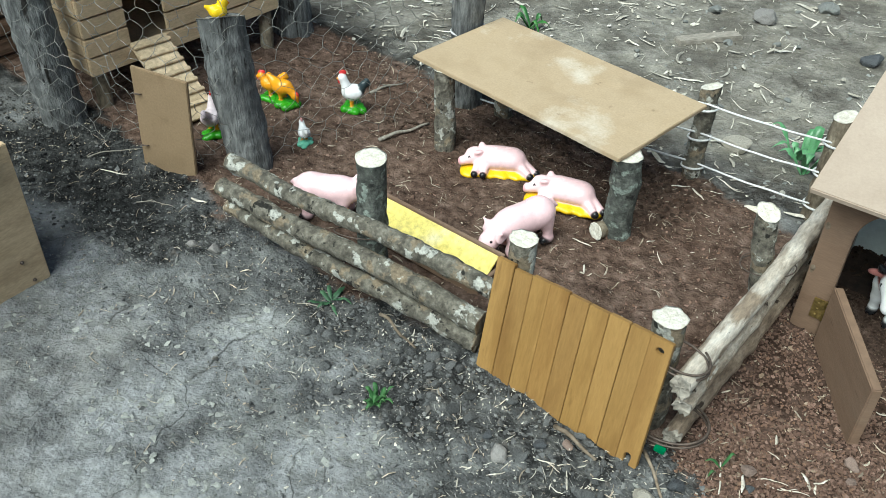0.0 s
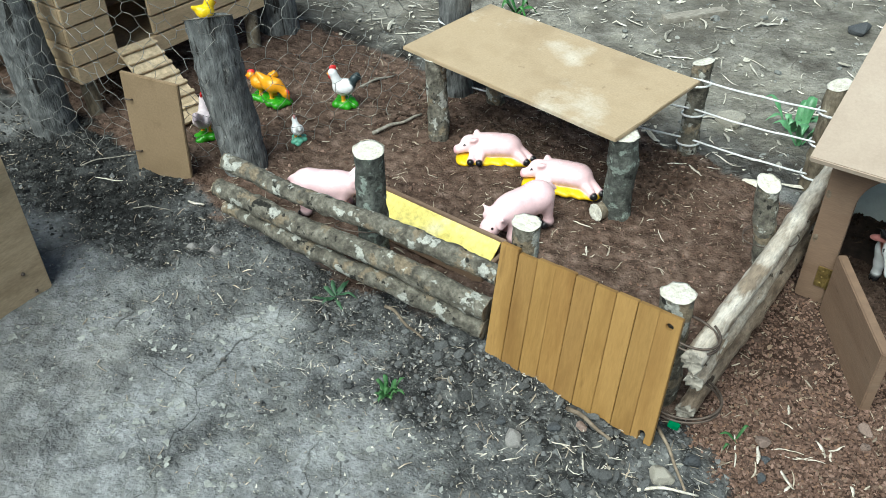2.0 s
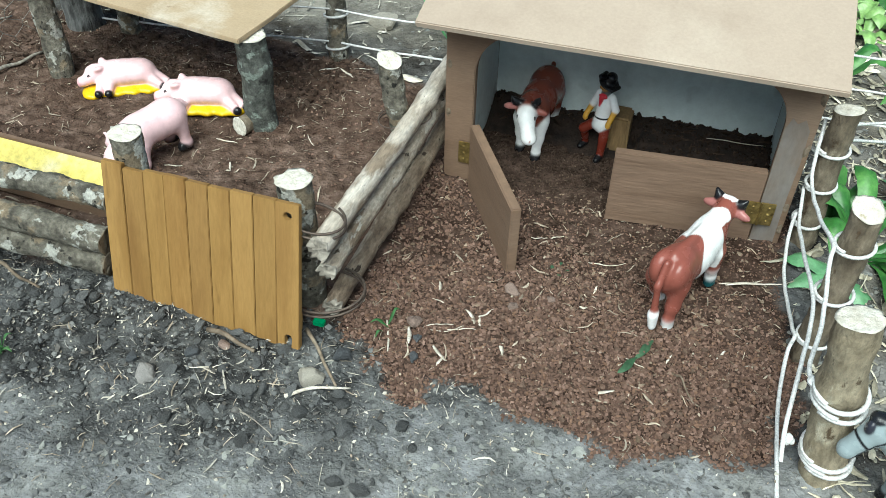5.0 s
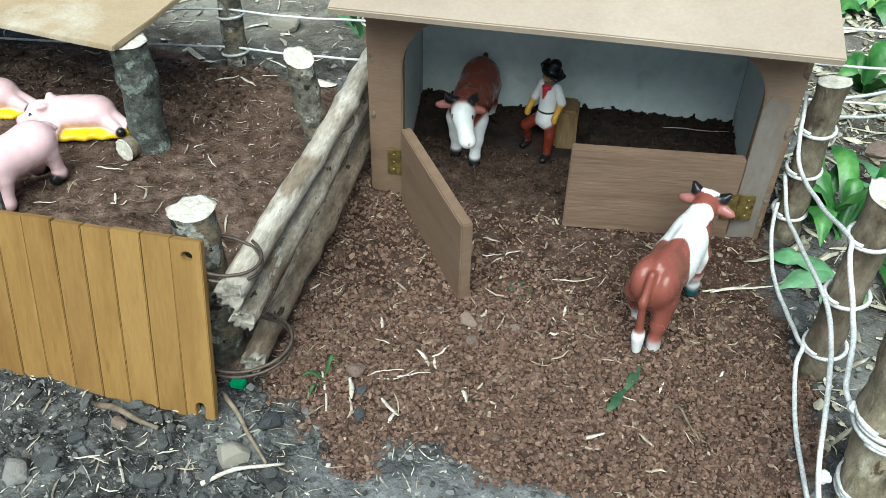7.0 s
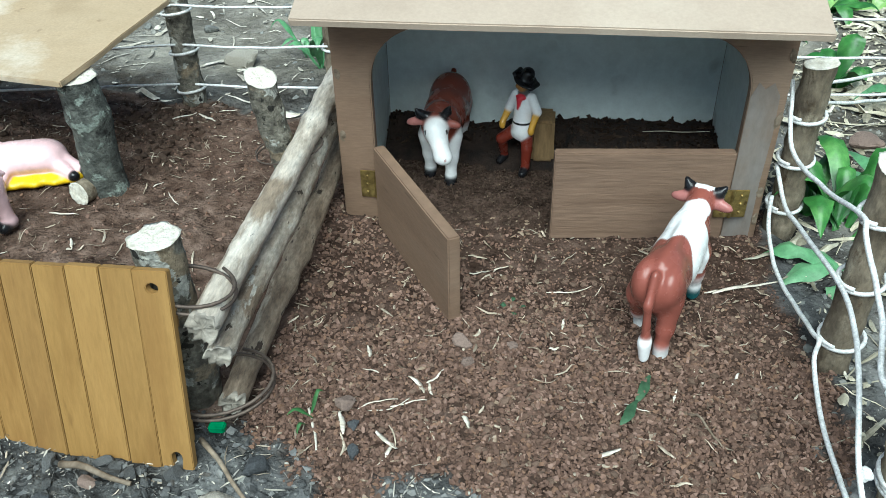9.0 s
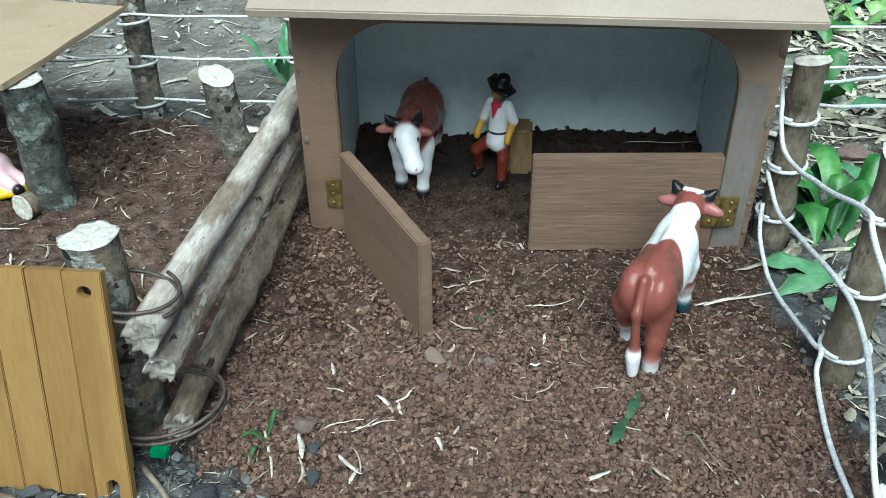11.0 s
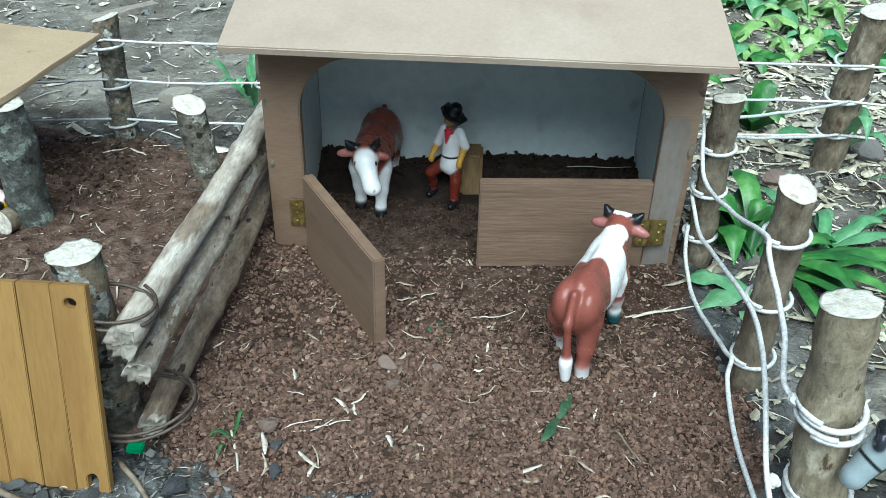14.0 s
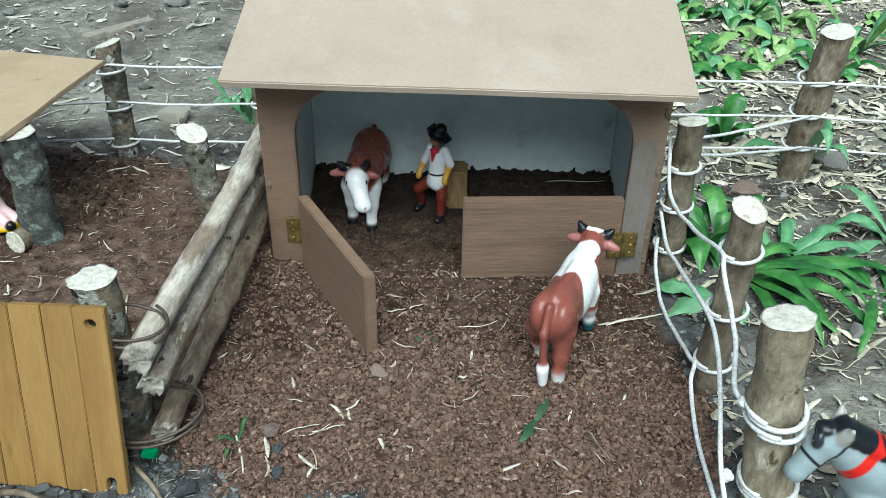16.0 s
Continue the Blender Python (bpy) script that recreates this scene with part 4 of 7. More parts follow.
for za, zd, ze, zf, zg in ((0.128, 0.116, 0.120, 0.124, 0.135), (0.080, 0.065, 0.069, 0.080, 0.085), (0.030, 0.013, 0.015, 0.036, 0.04)):
    c = cord_run(back_fence, [(-0.672, 0.232, za - 0.03), (-0.258, 0.262, zd), (-0.062, 0.262, ze), (0.640, 0.250, zf), (1.25, 0.19, zg)], sag=0.003)
    loop_round(c, -0.258, 0.272, zd - 0.012, 0.0160, 1.0, (0.1, -0.1))
    loop_round(c, -0.062, 0.276, ze - 0.006, 0.0168, 1.0)
    loop_round(c, 0.640, 0.270, zf, 0.0195, 1.0, (0.1, 0.15))
post("fence_post", 0.640, 0.275, 0.182, 0.0190, BARK_TAN, "tan branch post with cord loops", 31.2, (0.012, -0.004), group="cord posts", slant=(0.2, 0.1))
post("fence_post", 0.424, 0.014, 0.174, 0.0135, BARK_TAN, "tan branch post with a chopped top and cord loops", 32.5, (0.0, -0.004), group="cord posts", slant=(0.15, -0.1))
post("fence_post", 0.432, -0.170, 0.178, 0.0132, BARK_TAN, "tan branch post with a splintered top and cord loops", 33.6, (0.0, 0.002), group="cord posts", slant=(-0.2, 0.35))
post("fence_post", 0.443, -0.312, 0.184, 0.0166, BARK_PALE, "thick pale tan branch post with a frayed sawn top", 34.9, (-0.027, -0.005), group="cord posts", slant=(0.0, -0.12), knots=2)

side_fence = thing("cord_fence", "slack white cords with dark flecks tied along the side posts", "cord fence")


def slack(points, r=0.0020):
    """A cord that hangs smoothly through a few stops."""
    p = [Vector(q) for q in points]
    p = [p[0] * 2 - p[1], *p, p[-1] * 2 - p[-2]]
    line = []
    for k in range(1, len(p) - 2):
        for j in range(9):
            u = j / 9
            line.append(0.5 * (2 * p[k] + (p[k + 1] - p[k - 1]) * u + (2 * p[k - 1] - 5 * p[k] + 4 * p[k + 1] - p[k + 2]) * u * u + (3 * p[k] - p[k - 1] - 3 * p[k + 1] + p[k + 2]) * u ** 3))
    line.append(p[-2])
    line = [q + 0.0006 * noise.noise_vector(q * 45) for q in line]
    v, f = tube_data(line, r, 8)
    return as_object("cord", mesh_of("cord", v, f, ROPE), side_fence)


upper = slack([(0.4085, 0.024, 0.152), (0.4055, -0.028, 0.1125), (0.4060, -0.116, 0.1285), (0.4115, -0.182, 0.1475), (0.4095, -0.204, 0.1430), (0.4075, -0.262, 0.1240), (0.4030, -0.296, 0.1050), (0.4075, -0.3135, 0.1035)])
middle = slack([(0.4085, 0.012, 0.0745), (0.4060, -0.047, 0.0655), (0.4070, -0.112, 0.0780), (0.4120, -0.184, 0.0865), (0.4085, -0.233, 0.0868), (0.4040, -0.268, 0.0800), (0.4000, -0.314, 0.0450), (0.4010, -0.336, 0.030)])
lower = slack([(0.4085, 0.002, 0.0450), (0.4060, -0.018, 0.0220), (0.4060, -0.073, 0.0095), (0.4110, -0.161, 0.0235), (0.4125, -0.178, 0.0270), (0.4090, -0.190, 0.0140), (0.4050, -0.240, 0.0040), (0.4040, -0.290, 0.0035), (0.4060, -0.40, 0.0040)])
for run, z0, z1 in ((upper, 0.126, 0.141), (middle, 0.081, 0.083), (lower, 0.032, 0.026)):
    loop_round(run, 0.424, 0.012, z0, 0.0142, 3.4, (0.05, 0.08))
    loop_round(run, 0.432, -0.169, z1, 0.0150, 3.4, (0.12, 0.05))
loop_round(upper, 0.4268, -0.3145, 0.1055, 0.0182, 3.4, (0.02, 0.15), 0.0021)
loop_round(upper, 0.4280, -0.3145, 0.0950, 0.0186, 3.9, (-0.05, 0.1), 0.0021)
loop_round(middle, 0.4375, -0.3130, 0.0330, 0.0186, 3.4, (0.02, 0.12), 0.0021)
loop_round(middle, 0.4385, -0.3130, 0.0250, 0.0188, 3.9, (-0.04, 0.1), 0.0021)
for cord, (x, y, z) in ((upper, (0.4065, -0.3100, 0.1035)), (middle, (0.4040, -0.3190, 0.0400))):
    bm = bmesh.new()
    bmesh.ops.create_icosphere(bm, subdivisions=3, radius=0.0046, matrix=Matrix.Translation((x, y, z)))
    for v in bm.verts:
        v.co += 0.0026 * noise.noise_vector(v.co * 260)
    part("knot", bm, ROPE, cord, smooth=True)
for za, zb in ((0.158, 0.080), (0.140, 0.036)):
    cord_run(side_fence, [(0.430, 0.026, za - 0.01), (0.640, 0.252, zb)], r=0.0017, sag=0.003)


# ---- chicken run ----
def netting(name, a, b, z0, z1, cell, seed, label):
    """Hexagonal wire netting from a to b: thin wires twisted into cells, slightly out of true."""
    a, b = Vector((*a, 0)), Vector((*b, 0))
    ex = (b - a).normalized()
    ey = Vector((-ex.y, ex.x, 0))
    length = (b - a).length
    w, hgt = cell, cell * 0.82
    side = hgt * 0.42

    def spot(u, v):
        q = a + ex * u + Vector((0, 0, z0 + v))
        return q + 0.015 * noise.noise_vector(q * 13 + Vector((seed, 0, 0))) + 0.007 * noise.noise_vector(q * 45 + Vector((0, seed, 3))) + ey * 0.016 * noise.noise(q * 5 + Vector((0, seed, 0)))

    verts, faces = [], []

    def wire(p, q, r):
        bow = 0.0032 * noise.noise_vector(p * 90 + q * 60)
        v, f = tube_data([p, p.lerp(q, 0.33) + bow, p.lerp(q, 0.67) + bow * 0.7, q], r, 4, close=False)
        o = len(verts)
        verts.extend(v)
        faces.extend([tuple(i + o for i in t) for t in f])

    rows, cols = int((z1 - z0) / (hgt * 0.79)) + 1, int(length / w) + 1
    for j in range(rows):
        for i in range(cols):
            u, v = (i + 0.5 * (j % 2)) * w, j * hgt * 0.79
            low, up = spot(u, v), spot(u, v + side)
            wire(low, up, 0.00062)
            wire(up, spot(u - w / 2, v + hgt * 0.79), 0.00042)
            wire(up, spot(u + w / 2, v + hgt * 0.79), 0.00042)
    return tagged(new(name, mesh_of(name, verts, faces, WIRE)), label, "wire netting", "run netting")


NET = "sagging galvanised hexagonal wire netting between the posts of the run"
netting("wire_netting", (-1.175, -0.325), (-0.845, -0.222), 0.0, 0.34, 0.037, 3.0, NET)
netting("wire_netting", (-0.800, -0.222), (-0.690, 0.200), 0.0, 0.30, 0.038, 8.0, NET)
post("run_post", -0.803, -0.178, 0.240, 0.0345, BARK_DARK, "thick weathered dark grey post with a sawn top", 41.7, (-0.018, -0.005), group="run posts", bumps=0.003, rt=0.033, cut=DRIFT, slant=(0.22, -0.24))
post("run_post", -1.152, -0.282, 0.42, 0.035, BARK_DARK, "thick weathered dark grey post", 42.3, (-0.03, -0.01), group="run posts", bumps=0.003)
post("run_post", -0.680, 0.225, 0.32, 0.027, BARK_DARK, "weathered dark grey post wound with white cord", 43.8, group="run posts", bumps=0.003)
c = thing("cord_loop", "white cord wound round the run post", "cord")
loop_round(c, -0.680, 0.225, 0.128, 0.028, 0.5, (0.1, 0.05), 0.0018)
loop_round(c, -0.680, 0.225, 0.10, 0.028, 2.5, (-0.1, 0.1), 0.0018)
round_wood("tree_stump", at(-1.15, 0.245, -0.02), (-1.16, 0.25, 0.25), 0.042, 0.038, BARK_DARK, "dark thick upright log behind the run", "log", "", 44.4, 0.003, 0.003)


def build_coop():
    coop = thing("chicken_coop", "toy chicken coop of brown horizontal boards raised on round legs", "chicken coop", m=pose(-1.126, -0.230, 0, 0, 0, -2.0))
    # front lies along +y, facing +x
    z, k = 0.066, 0
    while z < 0.31:
        top = z + 0.0335
        for y0, y1 in ((0.0, 0.412),) if top < 0.104 or z > 0.235 else ((0.0, 0.082), (0.158, 0.412)):
            part("board", block(-0.008, 0.0 + 0.0006 * (k % 2), y0, y1, z, top - 0.0032, 0.0012, 0.0004, 2, k), COOP, coop)
        part("board", block(-0.25, -0.0085, 0.0, 0.008, z, top - 0.0032, 0.0012), COOP, coop)
        z, k = top, k + 1
    part("inner_wall", block(-0.25, -0.2405, 0.009, 0.41, 0.066, 0.31, 0.001), COOP, coop)
    part("inner_wall", block(-0.24, -0.0085, 0.402, 0.411, 0.066, 0.31, 0.001), COOP, coop)
    part("floor_board", block(-0.24, -0.0085, 0.0085, 0.4015, 0.066, 0.074, 0.001), COOP, coop)
    part("roof", block(-0.27, 0.03, -0.02, 0.43, 0.312, 0.322, 0.001), COOP, coop)
    for x, y in ((-0.018, 0.02), (-0.018, 0.385), (-0.225, 0.02), (-0.225, 0.385)):
        v, f = tube_data(bend((x, y, -0.03), (x, y, 0.065), 0.002, x + y, 8), 0.0135, 14, 0.001, 60, x)
        as_object("leg", mesh_of("leg", v, f, BARK_TAN), coop)
    # ramp with cross slats
    a, b = Vector((-1.120, -0.118, 0.100)), Vector((-0.968, -0.142, 0.008))
    ex = (b - a).normalized()
    ey = Vector((-ex.y, ex.x, 0)).normalized()
    ez = ex.cross(ey)
    m = Matrix((ex, ey, ez)).transposed().to_4x4()
    m.translation = a
    ramp = thing("coop_ramp", "wooden ramp with cross slats leaning at the coop door", "ramp", m=m)
    n = (b - a).length
    part("board", block(0, n, -0.034, 0.034, -0.003, 0.003, 0.0008, 0.0004, 3), RAMP_WOOD, ramp)
    for k in range(7):
        x = 0.012 + k * (n - 0.02) / 7
        part("slat", block(x, x + 0.0075, -0.0345, 0.0345, 0.0032, 0.0085, 0.001, 0.0008, 2, k), RAMP_WOOD, ramp)


build_coop()


def build_flap():
    a, b = at(-0.935, -0.284), at(-0.842, -0.257)
    ex = (b - a)
    ex.z = 0
    n = ex.length
    ex.normalize()
    m = Matrix((ex, Vector((-ex.y, ex.x, 0)), Vector((0, 0, 1)))).transposed().to_4x4()
    m.translation = Vector((a.x, a.y, -0.012))
    m = m @ pose(0, 0, 0, 0, 4.5, 0)
    flap = thing("board", "upright brown fibreboard panel standing at the coop run", "panel", m=m)
    part("panel", block(0, n, 0, 0.006, 0, 0.182, 0.001, 0.0005, 4), FLAP, flap)
    for z in (0.05, 0.14):
        wire_ring([(0.003, -0.004, z), (0.008, -0.006, z + 0.002), (0.014, -0.003, z + 0.001), (0.014, 0.0, z)], 0.0012, RUST, flap, "wire_loop")


build_flap()


def build_hutch():
    """The second fibreboard house at the edge of the yard."""
    hutch = thing("hutch", "brown fibreboard toy house wall beside the yard", "toy house", m=pose(-0.792, -0.534, 0, 0, 0, 2))
    part("front_panel", block(-0.010, 0, -0.30, 0, -0.01, 0.205, 0.001, 0.0005, 3), COOP, hutch)
    part("side_panel", block(-0.24, -0.0125, -0.0105, -0.001, -0.01, 0.212, 0.001, 0.0005, 3), COOP, hutch)
    part("roof", block(-0.25, 0.02, -0.32, -0.028, 0.206, 0.214, 0.001), COOP, hutch)
    part("back_panel", block(-0.24, -0.23, -0.30, -0.011, -0.01, 0.205, 0.001), COOP, hutch)
    part("side_panel", block(-0.229, -0.011, -0.30, -0.291, -0.01, 0.205, 0.001), COOP, hutch)
    for y, z in ((-0.03, 0.045), (-0.022, 0.012)):
        bm = bmesh.new()
        bmesh.ops.create_uvsphere(bm, u_segments=10, v_segments=6, radius=0.0026, matrix=pose(0.0005, y, z))
        part("screw", bm, RUST, hutch)


build_hutch()


def build_board_stack():
    stack = thing("board_fence", "fence of stacked dark weathered boards", "fence")
    for k in range(7):
        rnd = random.Random(k)
        part("board", block(-1.45 + rnd.uniform(-0.004, 0.004), -1.425, -0.75, -0.10, -0.02 + 0.036 * k, -0.02 + 0.036 * (k + 1) - 0.003, 0.003, 0.003, 5, k), PLANK, stack)


build_board_stack()


# ---- toy animals: smooth solids modelled as blended balls and rods ----
def ball(c, r, colour, turn=None):
    """An ellipsoid: centre, the three half axes, paint."""
    return ("ball", np.array(c, float), np.array(r if hasattr(r, "__len__") else (r, r, r), float), colour, None if turn is None else np.array(Euler([radians(q) for q in turn]).to_matrix()))


def rod(a, b, ra, rb, colour):
    """A rod with round ends that tapers from ra to rb."""
    return ("rod", np.array(a, float), np.array(b, float), ra, rb, colour)


def distance(s, p):
    if s[0] == "ball":
        q = p - s[1]
        if s[4] is not None:
            q = q @ s[4]
        k0 = np.linalg.norm(q / s[2], axis=-1)
        k1 = np.linalg.norm(q / s[2] ** 2, axis=-1) + 1e-9
        return k0 * (k0 - 1) / k1
    a, b = s[1], s[2]
    t = np.clip(((p - a) @ (b - a)) / max(1e-12, float((b - a) @ (b - a))), 0, 1)
    return np.linalg.norm(p - a - t[..., None] * (b - a), axis=-1) - (s[3] + (s[4] - s[3]) * t)


def sculpt(name, solids, step, blend, paint=None, rough=0.0):
    """The skin of the blended solids, painted by the solid that lies nearest."""
    lo = np.min([np.minimum(s[1], s[2] if s[0] == "rod" else s[1]) - (max(s[3], s[4]) if s[0] == "rod" else max(s[2])) for s in solids], 0) - 2.5 * step
    hi = np.max([np.maximum(s[1], s[2] if s[0] == "rod" else s[1]) + (max(s[3], s[4]) if s[0] == "rod" else max(s[2])) for s in solids], 0) + 2.5 * step
    n = np.ceil((hi - lo) / step).astype(int) + 1
    g = np.stack(np.meshgrid(*[lo[k] + step * np.arange(n[k]) for k in range(3)], indexing="ij"), -1)
    f = None
    for s in solids:
        d = distance(s, g)
        if f is None:
            f = d
        else:
            h = np.clip(0.5 + 0.5 * (f - d) / blend, 0, 1)
            f = f * (1 - h) + d * h - blend * h * (1 - h)
    inside = f < 0
    c = [inside[i:n[0] - 1 + i, j:n[1] - 1 + j, k:n[2] - 1 + k] for i in (0, 1) for j in (0, 1) for k in (0, 1)]
    count = sum(q.astype(int) for q in c)
    cells = np.argwhere((count > 0) & (count < 8))
    number = -np.ones(n - 1, int)
    number[tuple(cells.T)] = np.arange(len(cells))
    total, hits = np.zeros((len(cells), 3)), np.zeros(len(cells))
    for axis in range(3):
        e = np.eye(3, dtype=int)[axis]
        o1, o2 = [np.eye(3, dtype=int)[k] for k in range(3) if k != axis]
        for off in (0 * e, o1, o2, o1 + o2):
            a, b = cells + off, cells + off + e
            fa, fb = f[tuple(a.T)], f[tuple(b.T)]
            cross = (fa < 0) != (fb < 0)
            t = np.where(cross, fa / np.where(fa == fb, 1, fa - fb), 0)
            total += np.where(cross[:, None], a + t[:, None] * e, 0)
            hits += cross
    verts = lo + step * total / hits[:, None]
    faces = []
    for axis in range(3):
        e = np.eye(3, dtype=int)[axis]
        o1, o2 = [np.eye(3, dtype=int)[(axis + k) % 3] for k in (1, 2)]
        size = n - e
        a = inside[:size[0], :size[1], :size[2]]
        b = inside[e[0]:, e[1]:, e[2]:]
        for sign, mask in ((1, a & ~b), (-1, ~a & b)):
            at_edge = np.argwhere(mask)
            at_edge = at_edge[((at_edge @ o1) > 0) & ((at_edge @ o2) > 0)]
            quad = np.stack([number[tuple((at_edge - o).T)] for o in (o1 + o2, o2, 0 * o1, o1)], -1)
            faces.append(quad if sign > 0 else quad[:, ::-1])
    faces = np.concatenate(faces)
    dist = np.stack([distance(s, verts) for s in solids], -1)
    colours = np.array([s[3] if s[0] == "ball" else s[5] for s in solids], float)
    w = np.exp(-(dist - dist.min(1, keepdims=True)) / (step * 0.35))
    colour = (w[:, :, None] * colours[None]).sum(1) / w.sum(1)[:, None]
    if paint:
        colour = paint(verts, colour)
    me = mesh_of(name, verts.tolist(), faces.tolist(), TOY)
    att = me.color_attributes.new("paint", "FLOAT_COLOR", "POINT")
    att.data.foreach_set("color", np.concatenate([colour, np.ones((len(colour), 1))], 1).astype(np.float32).ravel())
    return me


def facing(x, y, z, heading):
    """Stands a toy, modelled with its nose along +x, at a place, its nose turned to the heading in degrees."""
    return pose(x, y, z, 0, 0, heading)


PINK, PINK_DEEP, BLACK, WHITE = (0.90, 0.62, 0.64), (0.76, 0.40, 0.43), (0.012, 0.012, 0.014), (0.96, 0.96, 0.955)
BROWN, STRAW_Y, GRASS_G = (0.255, 0.060, 0.036), (0.80, 0.52, 0.01), (0.05, 0.30, 0.012)


def smoothstep(a, b, x):
    t = np.clip((x - a) / (b - a), 0, 1)
    return t * t * (3 - 2 * t)


def tint(colour, mask, c):
    return colour * (1 - mask[:, None]) + np.array(c) * mask[:, None]


def pig_standing(eating):
    h = 0.020 if eating else 0.040
    s = [ball((0, 0, 0.043), (0.043, 0.0225, 0.0225), PINK), ball((-0.022, 0, 0.045), (0.024, 0.0235, 0.0225), PINK), ball((0.024, 0, 0.043), (0.023, 0.021, 0.021), PINK),
         rod((0.036, 0, 0.043), (0.058, 0, h + 0.006), 0.016, 0.0135, PINK), rod((0.060, 0, h + 0.003), (0.074, 0, h - 0.006), 0.0105, 0.0075, PINK),
         ball((0.078, 0, h - 0.009), (0.0035, 0.0075, 0.0075), PINK_DEEP)]
    for y in (-1, 1):
        s += [ball((0.050, 0.0135 * y, h + 0.018), (0.0085, 0.0035, 0.011), PINK, (30 * y, -35, 0)), rod((0.049, 0.014 * y, h + 0.02), (0.054, 0.022 * y, h + 0.0275), 0.0042, 0.0016, PINK)]
        for x, lift in ((-0.029, 0), (0.027, 0)):
            s += [rod((x, 0.0125 * y, 0.03), (x + 0.004 * y * (1 if x > 0 else -1), 0.0135 * y, 0.007), 0.0092, 0.0062, PINK), rod((x + 0.004 * y * (1 if x > 0 else -1), 0.0135 * y, 0.005), (x + 0.004 * y, 0.0135 * y, 0.002), 0.0062, 0.0062, BLACK if x < 0 or not eating else PINK)]
    s += [rod((-0.044, 0, 0.056), (-0.050, 0.004, 0.050), 0.0024, 0.0018, PINK)]

    def paint(v, c):
        for y in (-1, 1):
            c = tint(c, (np.linalg.norm(v - np.array((0.063, 0.0105 * y, h + 0.011)), axis=1) < 0.0022).astype(float), BLACK)
        return c

    return sculpt("toy_pig", s, 0.0017, 0.007, paint)


def pig_lying():
    """A pig on its side on a bed of yellow straw, its legs stretched towards +y."""
    s = [ball((0, 0.004, 0.028), (0.041, 0.0275, 0.021), PINK), ball((-0.024, 0.004, 0.027), (0.027, 0.0265, 0.0205), PINK), ball((0.020, 0.005, 0.028), (0.025, 0.025, 0.0205), PINK),
         ball((0.045, 0.003, 0.031), (0.019, 0.0165, 0.016), PINK), rod((0.052, -0.003, 0.028), (0.067, -0.008, 0.024), 0.0112, 0.0085, PINK), ball((0.072, -0.0095, 0.0235), (0.003, 0.0075, 0.007), PINK_DEEP),
         ball((0.038, -0.0085, 0.043), (0.0085, 0.0085, 0.0045), PINK, (35, 15, 0)), ball((0.034, 0.018, 0.043), (0.006, 0.006, 0.008), PINK),
         rod((0.024, -0.014, 0.022), (0.027, -0.032, 0.0135), 0.0095, 0.0060, PINK), rod((0.038, -0.012, 0.022), (0.043, -0.030, 0.0135), 0.0085, 0.0058, PINK),
         ball((0.0275, -0.0385, 0.0125), (0.0062, 0.0055, 0.0060), BLACK), ball((0.0440, -0.0365, 0.0125), (0.0060, 0.0055, 0.0058), BLACK),
         rod((-0.036, -0.008, 0.022), (-0.056, -0.026, 0.0130), 0.0120, 0.0062, PINK), rod((-0.044, 0.000, 0.021), (-0.067, -0.014, 0.0130), 0.0110, 0.0060, PINK),
         ball((-0.0605, -0.0310, 0.0120), (0.0062, 0.0058, 0.0060), BLACK), ball((-0.0725, -0.0185, 0.0120), (0.0060, 0.0055, 0.0058), BLACK)]
    for k in range(16):
        x = -0.060 + 0.0081 * k
        s.append(ball((x, -0.011 + 0.002 * math.sin(k * 1.7), 0.0050), (0.0110, 0.021 + 0.0018 * math.sin(k * 2.3), 0.0075), STRAW_Y))
    for q in s:
        for v in q[1:3] if q[0] == "rod" else q[1:2]:
            v[1] *= -1

    def paint(v, c):
        return tint(c, (np.linalg.norm(v - np.array((0.056, 0.0135, 0.036)), axis=1) < 0.0030).astype(float), BLACK)

    return sculpt("toy_pig", s, 0.0017, 0.005, paint)


